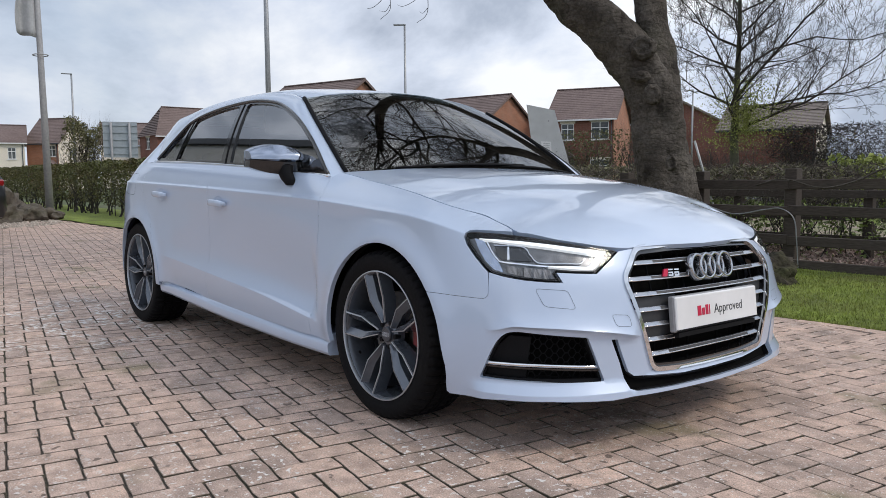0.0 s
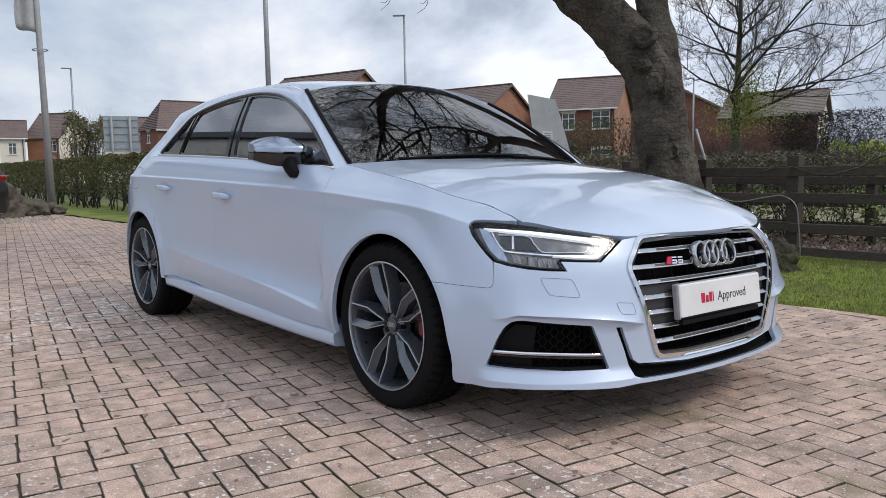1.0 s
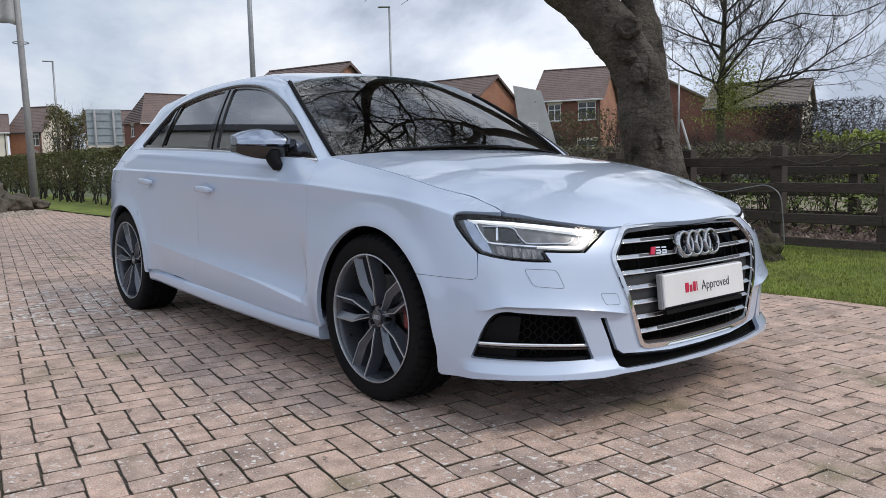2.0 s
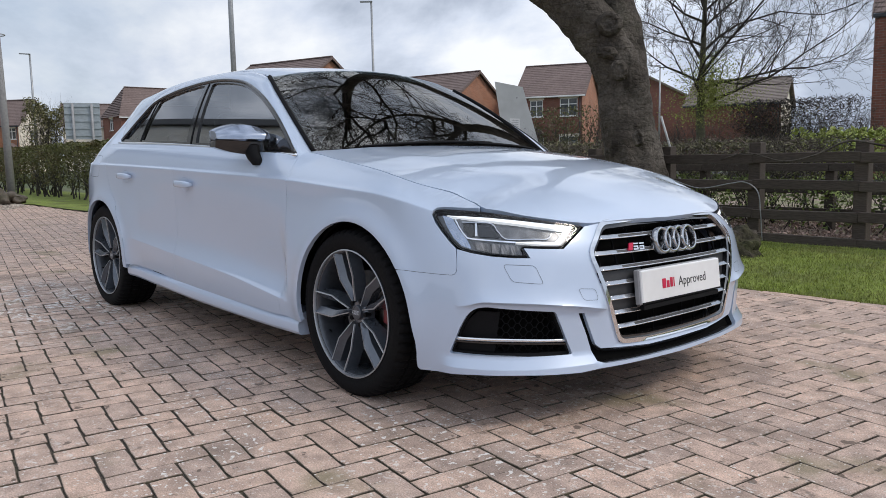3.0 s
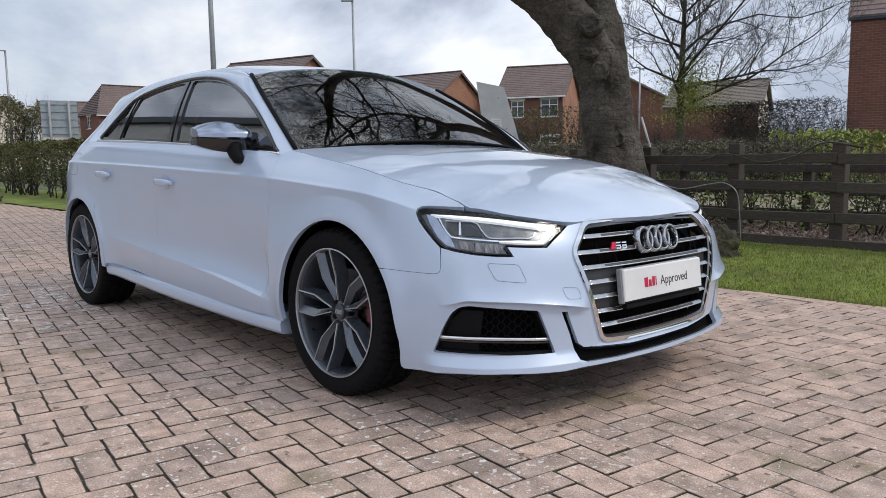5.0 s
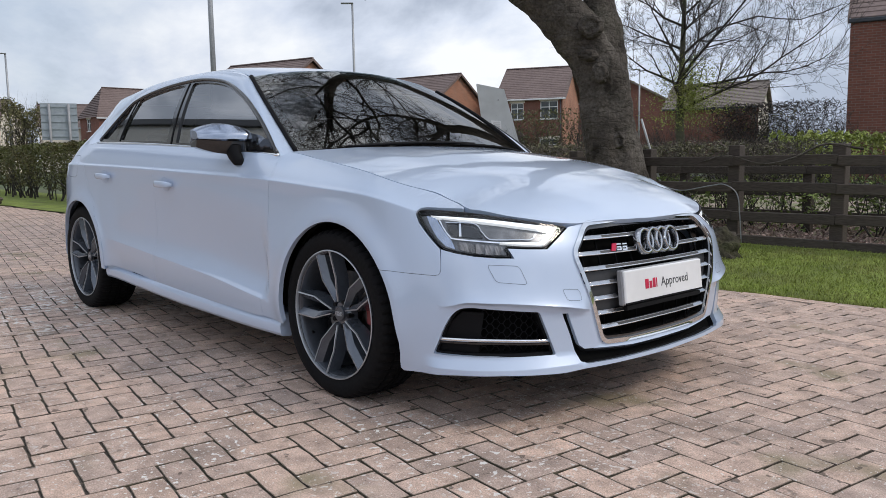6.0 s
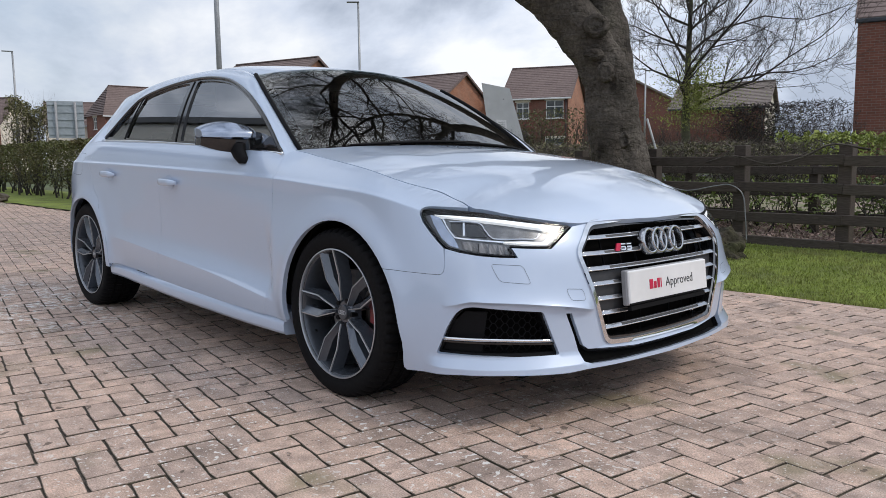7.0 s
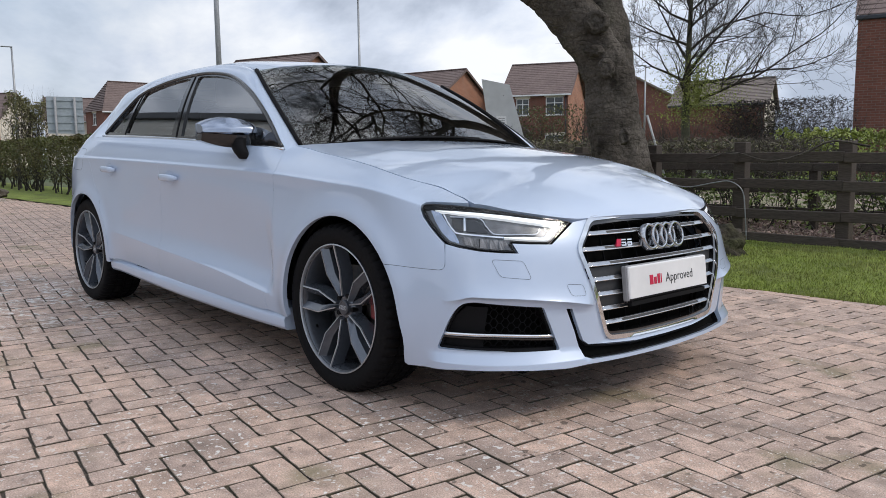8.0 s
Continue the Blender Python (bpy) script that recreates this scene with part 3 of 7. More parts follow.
def lettering(name, text, size, m, material, parent=None, label="", extrude=0.0004):
    """Raised lettering in the built-in font, as a mesh."""
    cu = bpy.data.curves.new(name, "FONT")
    cu.body, cu.size, cu.extrude = text, size, extrude
    cu.align_x, cu.align_y, cu.resolution_u = "LEFT", "BOTTOM_BASELINE", 3
    tmp = bpy.data.objects.new(name, cu)
    scene.collection.objects.link(tmp)
    me = bpy.data.meshes.new_from_object(tmp.evaluated_get(bpy.context.evaluated_depsgraph_get()))
    bpy.data.objects.remove(tmp)
    me.transform(m)
    return link_mesh(name, me, material, parent, label)

# ---- ground, verge ----
def sheet(name, x0, x1, y0, y1, nx, ny, height, material, label, category):
    v = [(x0 + (x1 - x0) * i / nx, y0 + (y1 - y0) * j / ny, 0) for j in range(ny + 1) for i in range(nx + 1)]
    v = [(x, y, height(x, y)) for x, y, _ in v]
    f = [(j * (nx + 1) + i, j * (nx + 1) + i + 1, (j + 1) * (nx + 1) + i + 1, (j + 1) * (nx + 1) + i) for j in range(ny) for i in range(nx)]
    ob = from_lists(name, v, f, material, None, "", True)
    return tagged(ob, label, category, kind="structure")


GROUND_MAT = mat("rough_grass_field", (0.075, 0.10, 0.035), 0.95, vary=0.3, scale=6, second=(0.10, 0.085, 0.055), second_scale=0.3)
sheet("ground", -2500, 2500, -2500, 2500, 4, 4, lambda x, y: -0.10, GROUND_MAT, "rough green ground reaching to the horizon", "ground")
GRASS_MAT = mat("mown_spring_grass", (0.175, 0.225, 0.028), 0.9, vary=0.35, scale=45, bump=0.012, second=(0.10, 0.115, 0.032), second_scale=2.2, second_amount=0.8)


def fall(x, y):
    """The paving's fall away from the camera beyond the car's near wheels, fading out along the drive."""
    return -math.tan(radians(0.85)) * max(0.0, min(y, 2.7) + 0.87) * smooth_step(-9.0, -5.0, x)


def verge_edge(x):
    return 2.50 + 0.02 * math.sin(2.1 * x) + 0.012 * math.sin(7 * x + 1)


def verge_height(x, y):
    d = y - 2.5
    return fall(x, 2.5) * (1 - smooth_step(0.0, 1.3, d)) - 0.005 + 0.03 * smooth_step(0.0, 0.5, d) + 0.014 * (noise.noise((x * 1.3, y * 1.3, 0)) + 0.5 * noise.noise((x * 5, y * 5, 3)))


def smooth_step(a, b, t):
    t = min(1.0, max(0.0, (t - a) / (b - a)))
    return t * t * (3 - 2 * t)


def make_verge():
    v, f, nx, ny = [], [], 110, 34
    for j in range(ny + 1):
        for i in range(nx + 1):
            x = -6.5 + 11.0 * i / nx
            y = verge_edge(x) + (4.9 - 2.5) * (j / ny)
            z = verge_height(x, y) if j else fall(x, y) - 0.03
            v.append((x, y, z))
    for j in range(ny):
        for i in range(nx):
            a = j * (nx + 1) + i
            f.append((a, a + 1, a + nx + 2, a + nx + 1))
    tagged(from_lists("grass_verge", v, f, GRASS_MAT, None, "", True), "bright green mown grass verge beside the paving", "grass", kind="structure")


make_verge()
LITTER_MAT = mat("leaf_strewn_soil", (0.27, 0.215, 0.17), 0.95, vary=0.5, scale=26, bump=0.02, second=(0.15, 0.19, 0.06), second_scale=1.1, second_amount=0.9)
sheet("soil_bed", -14, 8, 4.85, 14.5, 60, 30, lambda x, y: 0.02 + 0.03 * noise.noise((x, y, 5)), LITTER_MAT, "leaf strewn brown soil bed behind the fence", "soil")
sheet("grass_strip", -40, -8.5, 2.05, 4.8, 40, 6, lambda x, y: 0.015 + 0.02 * noise.noise((x, y, 8)), GRASS_MAT, "narrow mown grass strip in front of the hedge", "grass")
FIELD_ROAD = mat("far_asphalt", (0.055, 0.055, 0.058), 0.9, vary=0.15, scale=10)
sheet("road", -160, 160, 21, 29, 4, 2, lambda x, y: -0.06, FIELD_ROAD, "grey asphalt road beyond the hedges", "road")


def blades(name, count, region, material, label, height=(0.02, 0.05)):
    """Grass blades as one mesh."""
    rng, v, f = random.Random(5), [], []
    for _ in range(count):
        x, y, z = region(rng)
        a, h, w = rng.uniform(0, 6.3), rng.uniform(*height), rng.uniform(0.002, 0.0045)
        lx, ly = rng.gauss(0, 0.4) * h, rng.gauss(0, 0.4) * h
        b = len(v)
        v += [(x - math.cos(a) * w, y - math.sin(a) * w, z), (x + math.cos(a) * w, y + math.sin(a) * w, z), (x + lx, y + ly, z + h)]
        f.append((b, b + 1, b + 2))
    return tagged(from_lists(name, v, f, material), label, "grass", kind="stuff")


def verge_point(rng):
    x = rng.uniform(-3.0, 2.6)
    y = verge_edge(x) + rng.random() ** 1.3 * 2.1
    return x, y, verge_height(x, y) - 0.004


blades("grass_blades", 62000, verge_point, LEAF_BRIGHT, "short bright green grass blades on the verge", (0.012, 0.032))


# ---- vegetation ----
def leaves(name, count, place, size, material, label, category="hedge", seed=1, parent=None, aspect=0.55):
    """Many small bent leaves in one mesh."""
    rng, v, f = random.Random(seed), [], []
    for _ in range(count):
        p = Vector(place(rng))
        d = Vector((rng.gauss(0, 1), rng.gauss(0, 1), rng.gauss(0, 0.8))).normalized()
        s = d.orthogonal().normalized()
        s.rotate(Matrix.Rotation(rng.uniform(0, 6.3), 3, d))
        l = rng.uniform(*size)
        w = l * aspect * 0.5
        b = len(v)
        v += [p - d * l * 0.5, p + s * w + d.cross(s) * w * 0.4, p + d * l * 0.5, p - s * w + d.cross(s) * w * 0.4]
        f += [(b, b + 1, b + 2), (b, b + 2, b + 3)]
    ob = from_lists(name, v, f, material, parent)
    return ob if parent else tagged(ob, label, category, kind="stuff")


def grow(verts, faces, tips, rng, p, d, length, radius, level, levels, spread, sides, up=0.12, wob=0.18, kids=(2, 4), shorter=(0.5, 0.78), thin=0.0):
    """One limb and, from it, its branches."""
    n = max(3, int(length / (0.16 + 0.05 * (levels - level)))) if level < levels else 3
    n = min(n, 9)
    pts, rad = [Vector(p)], [radius]
    d = Vector(d).normalized()
    for i in range(n):
        d = (d + Vector((rng.gauss(0, wob), rng.gauss(0, wob), rng.gauss(0, wob) + up * 0.5))).normalized()
        pts.append(pts[-1] + d * length / n)
        rad.append(max(thin, radius * (1 - 0.62 * (i + 1) / n)))
    tube_lists(verts, faces, pts, rad, max(3, sides - 2 * level), caps=False)
    if level >= levels:
        tips.append(pts[-1])
        return
    for k in range(rng.randint(*kids) + (1 if level == 0 else 0)):
        i = rng.randint(max(1, n // 3), n)
        q = pts[i]
        t = (pts[i] - pts[i - 1]).normalized()
        o = t.orthogonal().normalized()
        o.rotate(Matrix.Rotation(rng.uniform(0, 6.3), 3, t))
        nd = (t * (1 - spread) + o * spread + Vector((0, 0, up))).normalized()
        grow(verts, faces, tips, rng, q, nd, length * rng.uniform(*shorter), rad[i] * rng.uniform(0.5, 0.72), level + 1, levels, spread, sides, up, wob, kids, shorter, thin)
    grow(verts, faces, tips, rng, pts[-1], d, length * 0.7, rad[-1], level + 1, levels, spread, sides, up, wob, kids, shorter, thin)


def gnarled(name, points, radii, material, parent, seed, sides=28, per=10, bumps=0.035):
    """A thick trunk with swellings and folds along a smooth line."""
    line = spline([(*p, r) for p, r in zip(points, radii)], per)
    v, f, fr = [], [], ring_frames([q[:3] for q in line])
    for (p, a, b), q in zip(fr, line):
        for k in range(sides):
            w = 2 * math.pi * k / sides
            d = a * math.cos(w) + b * math.sin(w)
            c = p + d * q[3]
            r = q[3] * (1 + 0.07 * math.sin(3 * w + seed + 1.4 * p.z)) + bumps * noise.noise((c.x * 2.4, c.y * 2.4, c.z * 1.6 + seed)) + bumps * 0.5 * noise.noise((c.x * 7, c.y * 7, c.z * 5 + seed)) - bumps * 0.55 * max(0.0, 0.35 - abs(noise.noise((c.x * 4, c.y * 4, c.z * 9 + seed)))) - bumps * 0.5 * max(0.0, 0.2 - abs(noise.noise((c.x * 9, c.y * 9, c.z * 3 + seed))))
            v.append(p + d * r)
    n = len(line)
    f = [(i * sides + k, i * sides + (k + 1) % sides, (i + 1) * sides + (k + 1) % sides, (i + 1) * sides + k) for i in range(n - 1) for k in range(sides)]
    return from_lists(name, v, f, material, parent, "", True)


def make_beech():
    tree = thing("beech_tree", pose(-2.25, 4.28, 0), "large gnarled bare beech with a leaning forked trunk by the fence", "tree")
    inv = tree.matrix_world.inverted()

    def loc(pts):
        return [tuple(inv @ Vector(p)) for p in pts]
    gnarled("trunk", loc([(-2.22, 4.30, -0.1), (-2.24, 4.28, 0.25), (-2.26, 4.26, 0.7), (-2.30, 4.22, 1.2), (-2.37, 4.17, 1.65), (-2.50, 4.08, 2.0), (-2.75, 3.90, 2.38), (-3.15, 3.62, 2.85), (-3.6, 3.3, 3.4)]),
            [0.50, 0.39, 0.312, 0.258, 0.250, 0.240, 0.235, 0.215, 0.18], BARK, tree, 2, sides=72, per=26, bumps=0.05)
    gnarled("limb", loc([(-2.26, 4.31, 0.9), (-2.29, 4.29, 1.5), (-2.36, 4.27, 2.0), (-2.47, 4.23, 2.5), (-2.50, 4.2, 3.2), (-2.4, 4.2, 4.2)]),
            [0.17, 0.175, 0.165, 0.15, 0.14, 0.12], BARK, tree, 5, sides=48, per=22)
    # knots: swollen rings round a sunken eye
    for at, r, deep, squash in (((-2.30, 3.90, 2.13), 0.125, 0.35, 0.95), ((-2.21, 3.93, 1.68), 0.085, 0.25, 1.2), ((-2.00, 3.96, 1.02), 0.055, 0.5, 1.5), ((-2.33, 3.90, 1.86), 0.10, 0.1, 0.6), ((-1.98, 4.03, 0.62), 0.075, 0.3, 1.3)):
        lump = bmesh.new()
        bmesh.ops.create_icosphere(lump, subdivisions=4, radius=r)
        face = (Vector((2.35, -2.5, 0.0)) - Vector((at[0], at[1], 0.0))).normalized()
        for q in lump.verts:
            d = q.co.normalized()
            c = d.dot(face)
            q.co *= 1 + 0.14 * noise.noise(d * 3 + Vector((r * 90, 0, 0))) + 0.06 * noise.noise(d * 9)
            q.co -= face * r * deep * smooth_step(0.72, 0.97, c) + face * r * 0.25 * c
            q.co.z *= squash
        lump.transform(Matrix.Translation(inv @ Vector(at)))
        part("knot", lump, BARK, tree, smooth_faces=True)
    gnarled("limb", loc([(-3.5, 3.38, 3.28), (-3.45, 2.9, 3.8), (-3.25, 2.4, 4.25), (-2.95, 2.05, 4.7), (-2.5, 1.95, 5.6), (-2.05, 1.95, 6.6)]), [0.15, 0.125, 0.11, 0.10, 0.085, 0.055], BARK, tree, 7, sides=14, bumps=0.015)
    gnarled("limb", loc([(-2.4, 4.2, 4.1), (-2.48, 3.7, 4.75), (-2.45, 3.2, 5.3), (-2.2, 2.6, 6.0), (-1.8, 2.1, 6.7)]), [0.10, 0.055, 0.042, 0.032, 0.02], BARK, tree, 9, sides=14, bumps=0.015)
    rng = random.Random(11)
    v, f, tips = [], [], []
    # upright and outward limbs, then many slender ones spreading over the car
    for p, d, l, r in (((-3.55, 3.33, 3.35), (-0.5, -0.2, 0.9), 2.3, 0.12), ((-3.55, 3.4, 3.35), (-0.5, 0.45, 0.9), 2.2, 0.09), ((-2.4, 4.2, 4.1), (-0.2, 0.2, 1.0), 2.4, 0.09),
                       ((-2.42, 4.2, 4.0), (-0.4, -0.2, 0.95), 2.1, 0.07), ((-2.4, 4.2, 3.9), (-0.35, 0.6, 0.9), 2.0, 0.08), ((-3.5, 3.4, 3.3), (-0.75, -0.1, 0.75), 2.2, 0.07)):
        grow(v, f, tips, rng, inv @ Vector(p), d, l, r, 0, 4, 0.5, 11, up=0.10, wob=0.17, kids=(3, 4))
    spine = spline([(-3.45, 2.9, 3.8), (-3.25, 2.4, 4.25), (-2.95, 2.05, 4.7), (-2.5, 1.95, 5.6), (-2.05, 1.95, 6.6)], 6)
    spine += spline([(-2.48, 3.7, 4.75), (-2.45, 3.2, 5.3), (-2.2, 2.6, 6.0), (-1.8, 2.1, 6.7)], 6)
    for k in range(26):
        p = Vector(spine[rng.randrange(len(spine))])
        a = rng.uniform(0, 6.3)
        d = Vector((math.cos(a), 0.8 * math.sin(a) - 0.45, rng.uniform(0.0, 0.8)))
        grow(v, f, tips, rng, inv @ p, d, rng.uniform(1.3, 2.1), rng.uniform(0.024, 0.042), 0, 4, 0.5, 9, up=0.06, wob=0.24, kids=(3, 4), thin=0.0028)
    # thin drooping shoots low over the drive
    for pts, r in (([(-3.55, 3.3, 3.4), (-3.75, 2.75, 3.2), (-3.88, 2.3, 3.0), (-3.95, 2.05, 2.8)], 0.012), ([(-3.95, 2.05, 2.8), (-3.95, 2.08, 2.64), (-3.97, 2.09, 2.53), (-4.06, 2.04, 2.45)], 0.0045),
                   ([(-3.93, 2.15, 2.85), (-3.98, 2.02, 2.64), (-4.05, 1.96, 2.56), (-4.12, 1.93, 2.55)], 0.0045), ([(-3.88, 2.3, 3.0), (-3.75, 2.36, 2.75), (-3.73, 2.38, 2.58), (-3.77, 2.38, 2.48), (-3.85, 2.33, 2.42)], 0.005),
                   ([(-3.75, 2.37, 2.72), (-3.82, 2.28, 2.62), (-3.90, 2.2, 2.57), (-3.95, 2.17, 2.59)], 0.0035), ([(-3.96, 2.085, 2.58), (-4.0, 2.06, 2.52), (-4.05, 2.02, 2.53)], 0.003), ([(-3.74, 2.38, 2.55), (-3.80, 2.37, 2.51), (-3.84, 2.36, 2.53)], 0.003)):
        line = spline(loc(pts), 4)
        tube_lists(v, f, line, [r * (1 - 0.55 * k / (len(line) - 1)) for k in range(len(line))], 5, caps=False)
    from_lists("crown", v, f, TWIG, tree, "bare dark branching crown", True)


make_beech()


def make_small_tree():
    tree = thing("young_tree", pose(-6.1, 12.25, 0.0), "young bare tree with fine spreading branches and first green leaves", "tree")
    rng = random.Random(15)
    v, f, tips = [], [], []
    tube_lists(v, f, [(0, 0, -0.1), (0.03, 0, 0.8), (-0.01, 0, 1.6), (0.02, 0.0, 2.6), (0.05, 0, 3.8), (0.02, 0, 5.2), (0.05, 0.05, 6.6)], [0.125, 0.10, 0.085, 0.062, 0.042, 0.026, 0.01], 10)
    from_lists("trunk", v, f, BARK_GREEN, tree, "mossy trunk", True)
    v, f = [], []
    for k in range(22):
        z = 1.75 + 3.2 * (k / 21) ** 1.1
        a = k * 2.4 + rng.uniform(-0.3, 0.3)
        reach = 1.0 + 0.75 * max(0.0, math.cos(a - 0.2))
        l = (1.45 - 0.18 * (z - 1.7)) * reach * rng.uniform(0.9, 1.15)
        grow(v, f, tips, rng, (0, 0, z), (math.cos(a), math.sin(a), 0.42 + 0.14 * (z - 1.7)), l, 0.036 - 0.006 * (z - 1.7), 0, 4, 0.46, 9, up=0.12, wob=0.18, kids=(3, 5), shorter=(0.36, 0.6), thin=0.0024)
    from_lists("crown", v, f, TWIG, tree, "fine bare twigs", True)

    def green(r):
        a, z = r.uniform(0, 6.3), r.triangular(1.3, 2.95, 2.0)
        q = abs(r.gauss(0, 0.5))
        return (math.cos(a) * q + 0.25 * (z > 1.7), math.sin(a) * q, z)
    leaves("foliage", 6500, green, (0.025, 0.05), LEAF_BRIGHT, "", seed=3, parent=tree)


make_small_tree()


def hedge_leaves(name, x0, x1, y0, y1, z0, z1, count, size, material, label, seed, ragged=0.18, core=None):
    def place(r):
        x, y = r.uniform(x0, x1), r.uniform(y0, y1)
        top = z1 + ragged * noise.noise((x * 0.9, y * 0.9, seed)) + ragged * 0.6 * noise.noise((x * 3.5, y * 3.5, seed))
        u = r.random()
        z = z0 + (top - z0) * (1 - u * u * 0.9)
        if noise.noise((x * 2.2, y * 2.2, z * 2.6 + seed)) < -0.28:
            z = top - r.random() * 0.05
        return (x, y, z)
    return leaves(name, count, place, size, material, label, seed=seed)


def stems(name, count, place, length, radius, lean, material, label, seed, levels=2, category="hedge", up=0.25):
    rng, v, f, tips = random.Random(seed), [], [], []
    for _ in range(count):
        p = place(rng)
        grow(v, f, tips, rng, p, (rng.gauss(0, lean), rng.gauss(0, lean), 1), rng.uniform(*length), rng.uniform(*radius), 0, levels, 0.45, 6, up=up, wob=0.2, kids=(2, 4))
    return tagged(from_lists(name, v, f, material, None, "", True), label, category, kind="stuff")


# the clipped hedge along the far side of the paving
hedge_leaves("clipped_hedge", -46, -6.5, 3.3, 4.6, 0.14, 1.34, 62000, (0.045, 0.10), LEAF_DARK, "clipped olive green hedge with thin brown patches", 7, 0.07)
stems("hedge_stems", 170, lambda r: (r.uniform(-34, -7), r.uniform(3.4, 4.2), 0.0), (0.4, 0.6), (0.012, 0.035), 0.18, TWIG, "bare dark stems at the foot of the clipped hedge", 8, 1)
# shrubs and bare hedge behind the fence
hedge_leaves("shrub_bank", -9, -1.6, 5.7, 7.8, 0.45, 0.98, 8000, (0.03, 0.07), mat("brown_green_shrub_leaves", (0.13, 0.125, 0.065), 0.8, vary=0.3, per_island=0.5), "brown green scrubby hedge behind the fence", 9, 0.12)
stems("shrub_twigs", 260, lambda r: (r.uniform(-8.5, 3.0), r.uniform(5.3, 7.4), 0.0), (0.35, 0.62), (0.006, 0.014), 0.35, TWIG, "tangle of bare shrub twigs behind the fence", 10, 3)
hedge_leaves("laurel_hedge", -2.1, 5.0, 7.2, 8.6, 0.45, 1.08, 9000, (0.04, 0.09), LEAF_BRIGHT, "bright green leafy hedge behind the fence", 12, 0.14)
hedge_leaves("low_greenery", -6.5, 5.0, 5.3, 7.0, 0.03, 0.55, 15000, (0.03, 0.07), LEAF_GREEN, "low green undergrowth behind the fence", 13, 0.15)
leaves("leaf_litter", 8000, lambda r: (r.uniform(-5, 3), r.uniform(4.95, 6.6), 0.05 + r.random() * 0.03), (0.03, 0.06), LEAF_LITTER, "pale brown dead leaves under the fence", "leaf litter", seed=6)
stems("bare_hedgerow", 105, lambda r: (r.uniform(-6.6, -3.7) if r.random() < 0.8 else r.uniform(-8.8, -7.6), r.uniform(14.4, 15.2), 0.0), (0.66, 0.86), (0.025, 0.05), 0.42, TWIG, "dark bare hedgerow beyond the garden hedge", 14, 3)
leaves("hedgerow_leaves", 1500, lambda r: (r.uniform(-7.4, -4.6), r.uniform(14.3, 15.3), r.uniform(0.6, 1.8)), (0.03, 0.07), LEAF_DARK, "sparse leaves on the dark hedgerow", seed=15)
hedge_leaves("far_bush", -45, -43, 9.1, 11.0, 0.6, 3.7, 4200, (0.07, 0.16), mat("pale_olive_leaves", (0.16, 0.15, 0.065), 0.8, vary=0.3, per_island=0.45), "olive bush in front of the far houses", 16, 1.2)
stems("far_bush_twigs", 14, lambda r: (r.uniform(-44.6, -43.4), r.uniform(9.5, 10.7), 0.0), (1.6, 2.1), (0.04, 0.07), 0.25, TWIG, "bare branches of the far bush", 17, 3)
stems("ivy_shrubs", 24, lambda r: (r.uniform(-24, -16), r.uniform(25, 27), 0.0), (1.2, 1.7), (0.03, 0.05), 0.3, TWIG, "bare garden shrubs before the brick houses", 18, 3)
leaves("ivy_shrub_leaves", 2500, lambda r: (r.uniform(-24, -19), r.uniform(25, 27), r.uniform(0.8, 3.0)), (0.08, 0.16), LEAF_DARK, "brown green leaves on garden shrubs", seed=19)


leaves("hedgerow_twigs", 6000, lambda r: (-3.8 - 2.8 * r.random() ** 0.75, r.uniform(14.2, 15.4), 0.55 + 1.42 * math.sqrt(r.random()) + 0.05 * noise.noise((r.random() * 9, 0, 0))), (0.07, 0.19), TWIG, "dense dark twigs of the clipped bare hedgerow", seed=25, aspect=0.10)
leaves("shrub_bank_twigs", 9000, lambda r: (r.uniform(-9.0, -1.2), r.uniform(5.6, 7.8), 0.35 + 0.68 * math.sqrt(r.random())), (0.08, 0.24), mat("grey_brown_twigs", (0.12, 0.10, 0.08), 0.9, per_island=0.4), "grey brown twigs of the scrubby hedge", seed=26, aspect=0.05)


# ---- fence ----
def make_fence():
    fence = thing("post_and_rail_fence", pose(-1.18, 4.72, 0), "dark weathered timber post and rail fence behind the grass", "fence")
    rng = random.Random(3)
    for k in range(-5, 6):
        box("post", (0.115, 0.115, 1.09), (0.955 * k, 0.0, 0.40 + rng.uniform(-0.012, 0.012)), TIMBER, fence, bevel=0.006, rot=Matrix.Rotation(rng.uniform(-0.015, 0.015), 4, "Y"))
    for k in range(-5, 5):
        for z in (0.06, 0.29, 0.56, 0.81):
            rot = Matrix.Rotation(rng.uniform(-0.010, 0.010), 4, "Y")
            box("rail", (0.953, 0.04, 0.09), (0.955 * (k + 0.5), -0.075, z + rng.uniform(-0.006, 0.006)), TIMBER, fence, bevel=0.005, rot=rot)
    back = thing("back_fence", pose(-0.9, 5.75, 0), "second dark timber rail fence among the shrubs", "fence")
    for k in range(-4, 5):
        box("post", (0.09, 0.09, 1.0), (1.4 * k, 0, 0.35), TIMBER, back, bevel=0.005)
        for z in (0.24, 0.47, 0.70):
            box("rail", (1.395, 0.035, 0.08), (1.4 * (k + 0.5), -0.064, z), TIMBER, back, bevel=0.004)


